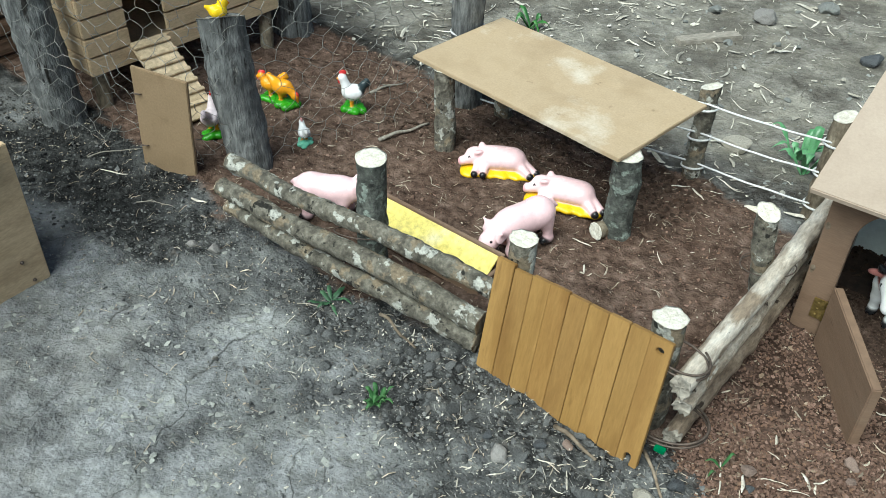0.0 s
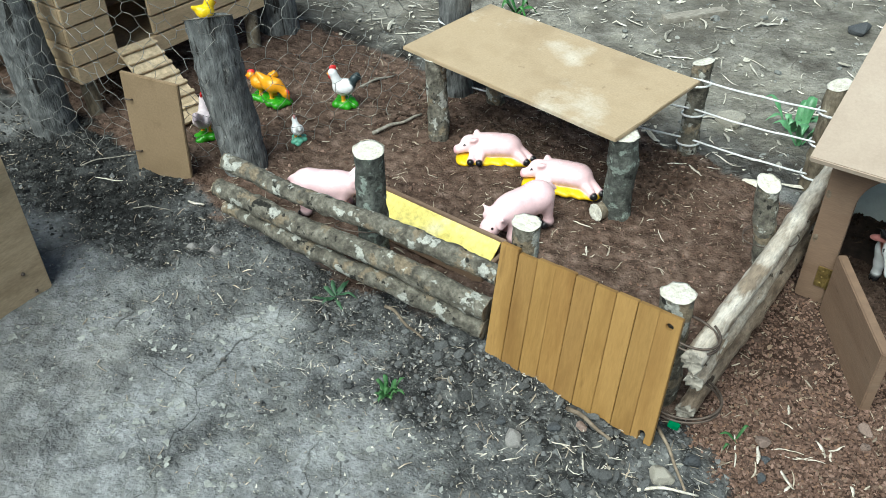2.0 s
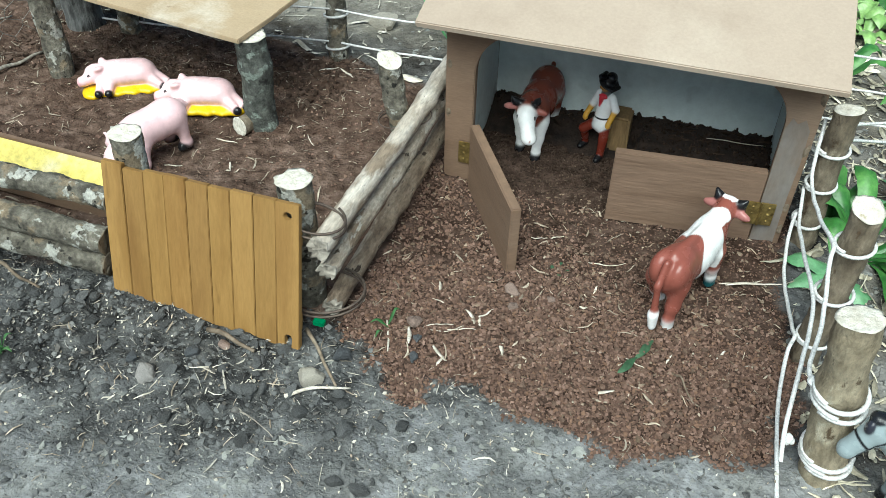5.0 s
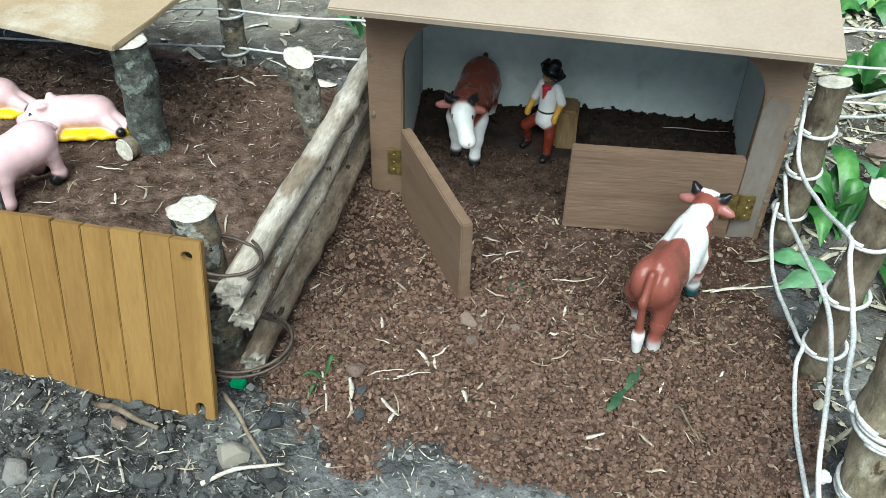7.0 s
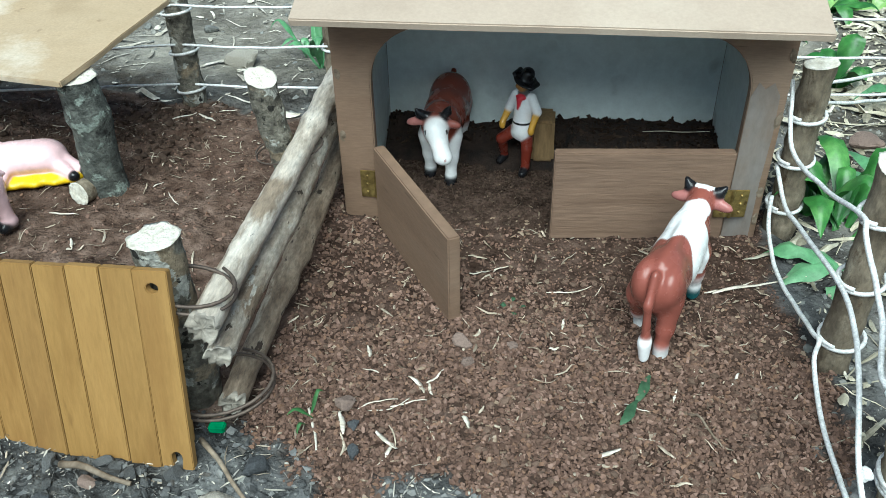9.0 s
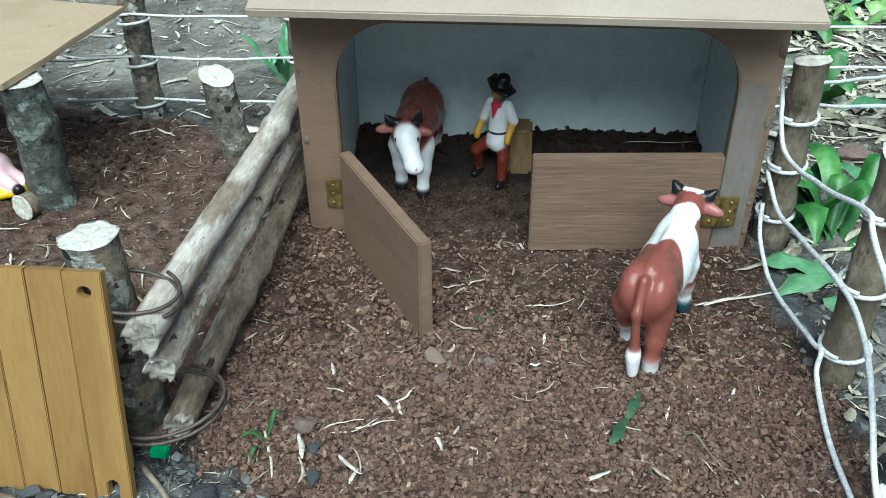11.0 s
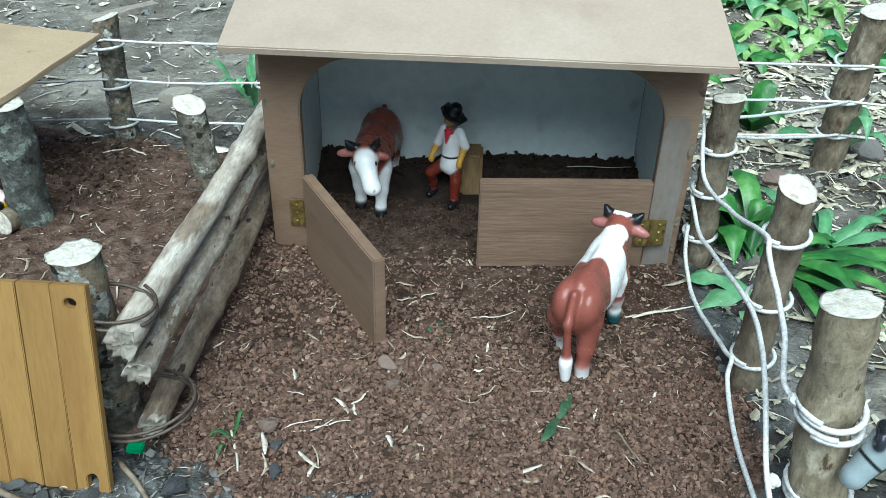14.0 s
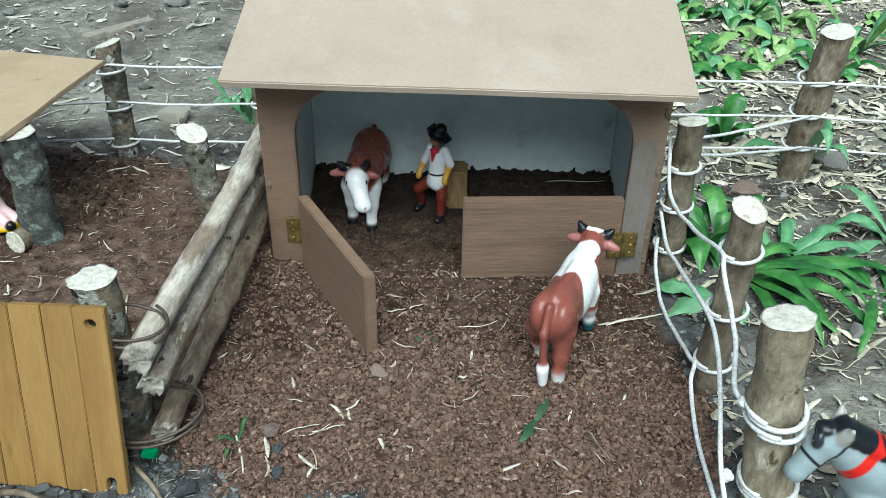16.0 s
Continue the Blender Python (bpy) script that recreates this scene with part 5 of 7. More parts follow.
def grazing_cow():
    """A brown cow seen head on, its white face turned to its left, white forelegs and black hooves."""
    face = (0.95, 0.95, 0.945)
    s = [ball((-0.034, 0, 0.062), (0.030, 0.0250, 0.0285), BROWN), ball((0.0, 0, 0.061), (0.046, 0.0245, 0.0260), BROWN), ball((0.030, 0, 0.063), (0.024, 0.0215, 0.0255), BROWN),
         rod((0.038, 0, 0.072), (0.060, 0.000, 0.078), 0.0175, 0.0135, BROWN), ball((0.067, 0.001, 0.077), (0.0125, 0.0118, 0.0125), face),
         rod((0.069, 0.002, 0.074), (0.082, 0.010, 0.058), 0.0118, 0.0090, face), ball((0.0845, 0.0120, 0.0545), (0.0085, 0.0098, 0.0075), face),
         rod((0.062, -0.008, 0.089), (0.064, -0.0165, 0.0915), 0.0042, 0.0038, BLACK), rod((0.064, -0.0165, 0.0915), (0.067, -0.0205, 0.0985), 0.0037, 0.0012, BLACK),
         rod((0.062, 0.009, 0.089), (0.064, 0.0135, 0.0955), 0.0042, 0.0036, BLACK), rod((0.064, 0.0135, 0.0955), (0.067, 0.0170, 0.1040), 0.0035, 0.0011, BLACK),
         ball((0.061, -0.0215, 0.0815), (0.0040, 0.0110, 0.0048), (0.46, 0.19, 0.17), (10, 0, 0)), ball((0.060, 0.0195, 0.0800), (0.0038, 0.0085, 0.0044), (0.30, 0.10, 0.08), (-14, 0, 0)),
         ball((-0.018, 0, 0.037), (0.012, 0.009, 0.007), (0.55, 0.25, 0.22)), rod((-0.062, 0, 0.082), (-0.068, 0.001, 0.050), 0.0034, 0.0030, BROWN)]
    for x, y, dx, hide in ((-0.042, 1, -0.004, WHITE), (-0.042, -1, 0.006, BROWN), (0.034, 1, 0.010, WHITE), (0.034, -1, -0.004, WHITE)):
        s += [rod((x, 0.0125 * y, 0.052), (x + dx * 0.5, 0.0130 * y, 0.030), 0.0130, 0.0080, BROWN if x < 0 else WHITE), rod((x + dx * 0.5, 0.0130 * y, 0.029), (x + dx, 0.0130 * y, 0.012), 0.0076, 0.0062, hide),
              rod((x + dx, 0.0130 * y, 0.0075), (x + dx + 0.002, 0.0130 * y, 0.003), 0.0066, 0.0076, BLACK)]

    def paint(v, c):
        wob = 0.003 * np.sin(v[:, 1] * 260) + 0.002 * np.sin(v[:, 2] * 310)
        c = tint(c, smoothstep(0.0, 0.002, 0.050 - v[:, 2] + wob) * (v[:, 2] > 0.012) * (v[:, 0] > 0.016), WHITE)
        for y, x in ((-0.0095, 0.076), (0.0135, 0.072)):
            c = tint(c, (np.linalg.norm(v - np.array((x, y, 0.077)), axis=1) < 0.0022).astype(float), BLACK)
        for y in (0.0055, 0.0155):
            c = tint(c, (np.linalg.norm(v - np.array((0.0935, y, 0.056)), axis=1) < 0.0018).astype(float), (0.55, 0.35, 0.33))
        return c

    return sculpt("toy_cow", s, 0.0017, 0.0050, paint)


def piebald_cow():
    """A brown cow with a white saddle and crown, socks, and a tail that ends in a white tuft."""
    hz, skin, hide = 0.080, (0.37, 0.150, 0.135), (0.250, 0.078, 0.058)
    s = [ball((-0.034, 0, 0.062), (0.029, 0.0240, 0.0270), hide), ball((-0.046, 0.0125, 0.067), (0.016, 0.0120, 0.0180), hide), ball((-0.046, -0.0125, 0.067), (0.016, 0.0120, 0.0180), hide),
         ball((0.0, 0, 0.059), (0.046, 0.0245, 0.0260), hide), ball((0.028, 0, 0.064), (0.025, 0.0215, 0.0260), hide), rod((-0.044, 0, 0.084), (0.024, 0, 0.084), 0.0050, 0.0060, hide),
         rod((0.038, 0, 0.072), (0.062, 0, hz + 0.003), 0.0165, 0.0125, hide), ball((0.068, 0, hz), (0.0135, 0.0118, 0.0120), hide), rod((0.073, 0.002, hz - 0.003), (0.089, 0.010, hz - 0.020), 0.0110, 0.0085, WHITE),
         ball((-0.020, 0, 0.037), (0.012, 0.009, 0.007), (0.55, 0.25, 0.22))]
    for y in (-1, 1):
        s += [rod((0.066, 0.008 * y, hz + 0.0095), (0.067, 0.0155 * y, hz + 0.0105), 0.0044, 0.0042, BLACK), rod((0.067, 0.0155 * y, hz + 0.0105), (0.068, 0.0200 * y, hz + 0.0160), 0.0044, 0.0024, BLACK),
              ball((0.063, 0.0200 * y, hz + 0.001), (0.0042, 0.0120, 0.0050), skin, (-6 * y, 0, 0))]
    for x, y, dx, shank, hoof in ((-0.042, 1.25, 0.020, WHITE, WHITE), (-0.042, -1, -0.008, hide, (0.80, 0.80, 0.80)), (0.032, 1, -0.004, WHITE, BLACK), (0.032, -1, 0.006, WHITE, (0.02, 0.10, 0.11))):
        s += [rod((x, 0.0135 * y, 0.050), (x + dx * 0.5, 0.0140 * y, 0.027), 0.0128, 0.0086, hide), rod((x + dx * 0.5, 0.0140 * y, 0.026), (x + dx, 0.0140 * y, 0.012), 0.0082, 0.0066, shank),
              rod((x + dx, 0.0140 * y, 0.0085), (x + dx + 0.001, 0.0140 * y, 0.003), 0.0068, 0.0076, hoof)]
    s += [rod((-0.058, 0, 0.083), (-0.0690, -0.001, 0.062), 0.0040, 0.0037, hide), rod((-0.0690, -0.001, 0.062), (-0.0680, -0.003, 0.030), 0.0037, 0.0042, hide), rod((-0.0680, -0.003, 0.024), (-0.0665, -0.004, 0.008), 0.0068, 0.0050, WHITE)]

    def paint(v, c):
        wob = 0.004 * np.sin(v[:, 1] * 230) + 0.003 * np.sin(v[:, 2] * 210)
        band = smoothstep(-0.009, -0.007, v[:, 0] + wob + 0.5 * np.clip(0.070 - v[:, 2], 0, 0.03)) * (1 - smoothstep(0.047, 0.049, v[:, 0] + wob * 0.5)) * (v[:, 2] > 0.034)
        c = tint(c, band * (1 - (v[:, 1] < -0.014) * (v[:, 0] > 0.028)), WHITE)
        c = tint(c, (np.linalg.norm((v - np.array((0.066, 0, hz + 0.0125))) / (1, 1.5, 1), axis=1) < 0.0066).astype(float), WHITE)
        for y in (-1, 1):
            c = tint(c, (np.linalg.norm(v - np.array((0.077, 0.0105 * y, hz + 0.002)), axis=1) < 0.0020).astype(float), BLACK)
        return c

    return sculpt("toy_cow", s, 0.0017, 0.0050, paint)


def hen(body, comb, base, tall=1.0, tail=BLACK, beak=(0.8, 0.35, 0.02)):
    """A bird standing on a round painted base, facing +x."""
    s = [ball((0, 0, 0.034), (0.021, 0.014, 0.0145), body), rod((0.010, 0, 0.040), (0.016, 0, 0.060 * tall), 0.0105, 0.0068, body), ball((0.018, 0, 0.063 * tall), (0.0075, 0.0065, 0.007), body),
         rod((0.022, 0, 0.062 * tall), (0.029, 0, 0.060 * tall), 0.003, 0.001, beak), ball((0.0165, 0, 0.0715 * tall), (0.0075, 0.0026, 0.0045), comb), ball((0.024, 0, 0.055 * tall), (0.003, 0.003, 0.0048), comb),
         rod((-0.014, 0, 0.038), (-0.027, 0, 0.054), 0.0095, 0.0055, tail), rod((-0.020, 0, 0.048), (-0.031, 0, 0.049), 0.006, 0.004, tail),
         rod((0.002, 0.005, 0.024), (0.003, 0.006, 0.010), 0.0045, 0.0028, beak), rod((0.002, -0.005, 0.024), (0.003, -0.006, 0.010), 0.0045, 0.0028, beak),
         ball((-0.003, 0.0115, 0.035), (0.014, 0.0045, 0.009), body), ball((-0.003, -0.0115, 0.035), (0.014, 0.0045, 0.009), body)]
    for k in range(11):
        a = k * 2.4
        s.append(ball((0.016 * math.sqrt(k / 11) * math.cos(a) * 1.3, 0.016 * math.sqrt(k / 11) * math.sin(a) * 1.2, 0.004 + 0.002 * math.sin(k * 1.9)), (0.0085, 0.0085, 0.007), base))
    return sculpt("toy_hen", s, 0.0015, 0.0035)


def pecking_hen(body, base):
    s = [ball((0, 0, 0.034), (0.020, 0.014, 0.0145), body), rod((0.012, 0, 0.038), (0.026, 0, 0.024), 0.0095, 0.0065, body), ball((0.028, 0, 0.021), (0.007, 0.0065, 0.0065), body),
         rod((0.031, 0, 0.017), (0.034, 0, 0.011), 0.0028, 0.001, (0.8, 0.35, 0.02)), ball((0.031, 0, 0.026), (0.005, 0.0025, 0.005), (0.62, 0.04, 0.03)),
         rod((-0.014, 0, 0.040), (-0.026, 0, 0.050), 0.009, 0.005, body), rod((0.0, 0.005, 0.024), (0.0, 0.006, 0.010), 0.0045, 0.0028, body), rod((0.0, -0.005, 0.024), (0.0, -0.006, 0.010), 0.0045, 0.0028, body),
         ball((-0.004, 0.0125, 0.036), (0.009, 0.003, 0.006), (0.35, 0.10, 0.015))]
    for k in range(11):
        a = k * 2.4
        s.append(ball((0.008 + 0.017 * math.sqrt(k / 11) * math.cos(a) * 1.3, 0.015 * math.sqrt(k / 11) * math.sin(a) * 1.2, 0.004), (0.0085, 0.0085, 0.007), base))
    return sculpt("toy_hen", s, 0.0015, 0.0035)


def sitting_chick():
    y = (0.80, 0.55, 0.01)
    s = [ball((0, 0, 0.013), (0.021, 0.017, 0.0135), y), ball((0.012, 0, 0.028), (0.0115, 0.011, 0.0115), y), rod((0.022, 0, 0.027), (0.028, 0, 0.026), 0.0034, 0.001, (0.75, 0.2, 0.01)),
         rod((-0.012, 0, 0.017), (-0.026, 0, 0.024), 0.009, 0.004, y), ball((0.0, 0.0145, 0.015), (0.012, 0.004, 0.007), y), ball((0.0, -0.0145, 0.015), (0.012, 0.004, 0.007), y)]
    return sculpt("toy_hen", s, 0.0016, 0.005)


def horse():
    """A grey horse with black mane and forelock, thin black bridle and reins, and a broad red breast strap."""
    g, dk, red, ear = (0.30, 0.36, 0.375), (0.012, 0.013, 0.016), (0.62, 0.018, 0.012), (0.40, 0.385, 0.35)
    s = [ball((0, 0, 0.066), (0.048, 0.023, 0.0245), g), ball((-0.036, 0, 0.070), (0.026, 0.0235, 0.025), g), ball((0.032, 0, 0.069), (0.024, 0.0215, 0.027), g),
         rod((0.036, 0, 0.078), (0.064, 0.003, 0.098), 0.0225, 0.0150, g), ball((0.072, 0.005, 0.101), (0.0140, 0.0125, 0.0140), g), rod((0.075, 0.006, 0.098), (0.090, 0.013, 0.076), 0.0122, 0.0088, g), ball((0.092, 0.014, 0.0725), (0.0085, 0.0085, 0.0080), g),
         rod((0.066, 0.013, 0.111), (0.063, 0.018, 0.122), 0.0052, 0.0022, ear), rod((0.068, -0.003, 0.112), (0.066, -0.008, 0.123), 0.0052, 0.0022, ear),
         ball((0.078, 0.0055, 0.1125), (0.0080, 0.0075, 0.0050), dk), ball((0.083, 0.0125, 0.1050), (0.0034, 0.0045, 0.0062), (0.03, 0.032, 0.045))]
    for k in range(9):
        s.append(ball((0.064 - 0.0075 * k, 0.004 - 0.0004 * k, 0.1125 - 0.0035 * k), (0.0085, 0.0135, 0.0085), dk))
    for x, dx in ((-0.040, 0.004), (0.034, 0.003)):
        for y in (-1, 1):
            s += [rod((x, 0.0125 * y, 0.055), (x + dx, 0.0125 * y, 0.030), 0.0125, 0.0072, g), rod((x + dx, 0.0125 * y, 0.030), (x + dx, 0.0125 * y, 0.010), 0.0070, 0.0062, g), rod((x + dx, 0.0125 * y, 0.007), (x + dx, 0.0125 * y, 0.003), 0.0085, 0.0098, dk)]
    s += [rod((-0.060, 0, 0.080), (-0.072, 0, 0.040), 0.0065, 0.0085, dk)]

    def strap(v, c, at, way, wide, paint, low, high):
        d = np.abs((v - np.array(at)) @ (np.array(way) / np.linalg.norm(way)))
        return tint(c, smoothstep(-0.0004, 0.0010, wide - d) * (v[:, 0] > low) * (v[:, 0] < high) * (v[:, 2] > 0.045), paint)

    def paint(v, c):
        c = strap(v, c, (0.046, 0, 0.092), (0.76, 0, 0.56), 0.0048, red, 0.02, 0.085)
        c = strap(v, c, (0.022, 0, 0.070), (0.95, 0, -0.30), 0.0016, dk, -0.01, 0.06)
        c = strap(v, c, (0.083, 0.010, 0.0865), (0.60, 0.25, -0.76), 0.0016, dk, 0.068, 0.12)
        return strap(v, c, (0.073, 0.006, 0.0960), (0.80, 0.25, 0.55), 0.0015, dk, 0.058, 0.10)

    return sculpt("toy_horse", s, 0.0011, 0.0040, paint)


def rider_doll():
    """A small painted doll leaning on a block: one plain shape, facing -y."""
    shirt, cloth, skin, leather, glove, scarf = (0.93, 0.93, 0.93), (0.175, 0.030, 0.018), (0.42, 0.22, 0.07), (0.62, 0.03, 0.05), (0.66, 0.36, 0.05), (0.09, 0.10, 0.10)
    s = [ball((0.000, 0, 0.079), (0.0112, 0.0080, 0.0130), shirt), rod((0, 0, 0.074), (0, -0.001, 0.060), 0.0098, 0.0100, shirt), rod((0, -0.001, 0.058), (0.001, -0.002, 0.048), 0.0106, 0.0122, shirt),
         rod((0, 0, 0.090), (0, -0.001, 0.096), 0.0062, 0.0056, scarf), ball((-0.001, -0.002, 0.1010), (0.0066, 0.0070, 0.0078), skin), ball((-0.0045, -0.0070, 0.1005), (0.0022, 0.0026, 0.0022), skin),
         ball((0.002, -0.002, 0.1070), (0.0135, 0.0125, 0.0022), BLACK, (10, 24, 0)), rod((-0.0090, -0.006, 0.1130), (-0.0085, 0.006, 0.1135), 0.0024, 0.0024, BLACK),
         rod((0.011, -0.008, 0.1010), (0.0130, 0.005, 0.1015), 0.0024, 0.0024, BLACK), rod((0.001, 0, 0.1075), (0.0030, 0.001, 0.1125), 0.0082, 0.0074, BLACK),
         ball((0, -0.0074, 0.089), (0.0060, 0.0025, 0.0030), leather), rod((-0.001, -0.0088, 0.087), (-0.002, -0.0095, 0.076), 0.0030, 0.0010, leather)]
    for x, elbow, wrist, knee, foot in ((-1, (-0.0165, -0.001, 0.070), (-0.0190, -0.009, 0.058), (-0.020, -0.010, 0.036), (-0.023, 0.003, 0.012)),
                                        (1, (0.0160, 0.001, 0.072), (0.0150, -0.008, 0.058), (0.010, -0.008, 0.030), (0.010, -0.010, 0.010))):
        s += [rod((0.0095 * x, 0, 0.087), elbow, 0.0054, 0.0050, shirt), rod(elbow, wrist, 0.0040, 0.0034, glove), ball((wrist[0], wrist[1] - 0.002, wrist[2] - 0.004), (0.0036, 0.0036, 0.0052), glove),
              rod((0.0062 * x, -0.002, 0.048), knee, 0.0072, 0.0060, cloth), rod(knee, foot, 0.0060, 0.0048, cloth),
              rod((foot[0], foot[1], 0.007), (foot[0] + 0.001 * x, foot[1] - 0.009, 0.0045), 0.0052, 0.0042, BLACK)]

    def paint(v, c):
        return tint(c, smoothstep(0.0, 0.0006, 0.0014 - np.abs(v[:, 2] - 0.0595)) * (np.abs(v[:, 0]) < 0.0118), BLACK)

    return sculpt("toy_doll", s, 0.0011, 0.0016, paint)


def place(me, name, m, label, category, group=""):
    ob = new(name, me)
    ob.matrix_basis = m
    return tagged(ob, label, category, group)


def stand(x, y, heading, down=0.0):
    return facing(x, y, float(height(x, y)) - down, heading)


def build_toys():
    pigs = "toy pigs in the pen"
    place(pig_standing(False), "toy_pig", stand(-0.614, -0.200, 33, -0.002), "glossy pink toy pig standing behind the front rails", "toy pig", pigs)
    place(pig_standing(True), "toy_pig", stand(-0.352, -0.078, 249, -0.002), "glossy pink toy pig standing with its snout lowered to the trough", "toy pig", pigs)
    lying = pig_lying()
    place(lying, "toy_pig", stand(-0.493, 0.062, 212, -0.002) @ Matrix.Diagonal((0.84, 0.84, 0.84, 1)), "pink toy pig lying on a bed of yellow straw", "toy pig", pigs)
    place(lying, "toy_pig", stand(-0.360, 0.046, 198, -0.002) @ Matrix.Diagonal((0.84, 0.84, 0.84, 1)), "pink toy pig lying on yellow straw beside the shelter post", "toy pig", pigs)
    place(piebald_cow(), "toy_cow", stand(0.304, -0.124, 66, -0.002) @ Matrix.Diagonal((1.0, 0.84, 1.0, 1)), "brown and white toy cow with black horns seen from behind", "toy cow", "toy cows")
    place(grazing_cow(), "toy_cow", stand(0.088, 0.128, 267, -0.003) @ Matrix.Diagonal((1.0, 0.94, 1.0, 1)), "dark brown toy cow with white face standing in the barn", "toy cow", "toy cows")
    place(rider_doll(), "toy_doll", facing(0.172, 0.124, float(height(0.172, 0.124)) + 0.003, -26), "painted doll in black hat and white shirt beside a block", "toy doll")
    part("wood_block", block(0.182, 0.207, 0.130, 0.165, -0.005, 0.046, 0.003, 0.0012, 3), OCHRE_BLOCK, None)
    tagged(bpy.data.objects["wood_block"], "small rounded brown wooden block inside the barn", "wood block")
    red = (0.62, 0.03, 0.03)
    place(hen(WHITE, red, GRASS_G, 1.0, (0.035, 0.05, 0.055)), "toy_hen", stand(-0.806, 0.062, 222) @ Matrix.Diagonal((0.92, 0.98, 1.02, 1)), "white toy rooster with a red comb on a green base", "toy hen", "toy hens")
    place(hen((0.80, 0.34, 0.015), red, GRASS_G, 0.82, (0.80, 0.34, 0.015)), "toy_hen", stand(-0.945, 0.000, 215) @ Matrix.Diagonal((0.92, 1.0, 0.88, 1)), "orange toy hen with a red head on a green base", "toy hen", "toy hens")
    place(pecking_hen((0.80, 0.34, 0.015), GRASS_G), "toy_hen", stand(-0.912, -0.006, 10), "orange toy hen pecking on a green base", "toy hen", "toy hens")
    place(hen((0.72, 0.62, 0.64), red, GRASS_G, 1.0, (0.55, 0.45, 0.5)), "toy_hen", stand(-0.928, -0.150, 120) @ Matrix.Diagonal((0.95, 0.95, 1.02, 1)), "white toy hen on a green base beside the ramp", "toy hen", "toy hens")
    m = stand(-0.785, -0.078, 150) @ Matrix.Diagonal((0.62, 0.62, 0.62, 1))
    place(hen(WHITE, (0.6, 0.3, 0.3), (0.16, 0.46, 0.32), 0.9, WHITE), "toy_hen", m, "tiny white toy hen on a pale green base", "toy hen", "toy hens")
    place(sitting_chick(), "toy_chick", facing(-0.822, -0.184, 0.2400, 60) @ Matrix.Diagonal((0.62, 0.62, 0.75, 1)), "bright yellow toy chick sitting on top of the post", "toy chick")
    place(horse(), "toy_horse", stand(0.522, -0.340, 172) @ Matrix.Diagonal((0.88, 0.88, 0.92, 1)), "grey toy horse with black mane and red breast strap", "toy horse")


build_toys()


# ---- loose things on the ground ----
def pebble(me_name, seed, mat, flat=0.7, subdiv=2):
    bm = bmesh.new()
    bmesh.ops.create_icosphere(bm, subdivisions=subdiv, radius=1)
    for v in bm.verts:
        n = v.co.copy()
        v.co *= 1 + 0.30 * noise.noise(n * 1.1 + Vector((seed, 0, 0))) + 0.12 * noise.noise(n * 2.7 + Vector((0, seed, 0)))
        for q in range(8):
            r = random.Random(seed * 31 + q)
            d = Vector((r.gauss(0, 1), r.gauss(0, 1), r.gauss(0, 1))).normalized()
            over = v.co.dot(d) - 0.62
            if over > 0:
                v.co -= d * over * 0.9
        v.co.z *= flat
    me = bpy.data.meshes.new(me_name)
    bm.to_mesh(me)
    bm.free()
    me.materials.append(mat)
    return me


def build_stones():
    rows = [(-0.018, -0.356, 0.0155, STONE_PALE, "pale buff angular stone beside the gate"), (0.000, -0.322, 0.011, STONE_BLUE, "dark grey rounded stone beside the gate"), (-0.671, -0.362, 0.012, STONE, "rounded grey clod of earth"),
            (-0.700, -0.376, 0.009, STONE, "rounded grey clod of earth"), (-0.433, -0.285, 0.011, STONE, "brownish grey stone under the rails"), (0.133, -0.182, 0.011, STONE_BROWN, "flat brownish stone in the barn yard"),
            (0.140, -0.200, 0.008, STONE_BROWN, "flat brownish stone in the barn yard"), (0.176, -0.175, 0.0065, STONE_BROWN, "small flat brownish stone in the barn yard"), (0.050, -0.255, 0.011, STONE_BROWN, "flat brownish stone at the edge of the gravel"),
            (0.061, -0.277, 0.006, STONE_BLUE, "small dark stone at the edge of the gravel"), (0.065, -0.300, 0.006, STONE_BLUE, "small dark stone at the edge of the gravel"),
            (0.520, -0.118, 0.020, STONE, "grey angular stone beside the fence"), (0.585, -0.105, 0.013, STONE, "small grey stone beside the plants"),
            (-0.115, -0.345, 0.008, STONE_BROWN, "small brownish stone under the gate"), (-0.134, -0.367, 0.0085, STONE_BLUE, "dark grey clod of earth beside the gate"), (-0.188, -0.390, 0.0075, STONE_BLUE, "dark grey clod of earth beside the gate"),
            (-0.165, -0.405, 0.012, STONE, "grey clod of earth"),
            (0.70, 0.30, 0.030, STONE, "dark grey stone behind the fence"), (0.56, 0.20, 0.022, STONE_BROWN, "brown stone behind the fence"), (-0.24, 0.42, 0.026, STONE_PALE, "pale grey stone behind the back fence"),
            (-0.16, 0.93, 0.026, STONE_BLUE, "dark grey stone far behind the fence"), (-0.05, 1.05, 0.022, STONE_BLUE, "dark grey stone far behind the fence"), (-0.42, 1.00, 0.03, STONE, "grey stone far behind the fence")]
    for k, (x, y, r, mat, label) in enumerate(rows):
        ob = new("stone", pebble("stone", k + 11, mat, 0.45 if mat == STONE_BROWN else 0.7, 3))
        ob.matrix_basis = pose(x, y, float(height(x, y)) + r * 0.32, k * 17 % 20, k * 29 % 15, k * 67) @ Matrix.Diagonal((r, r * 0.82, r, 1))
        tagged(ob, label, "stone", "stones")


build_stones()


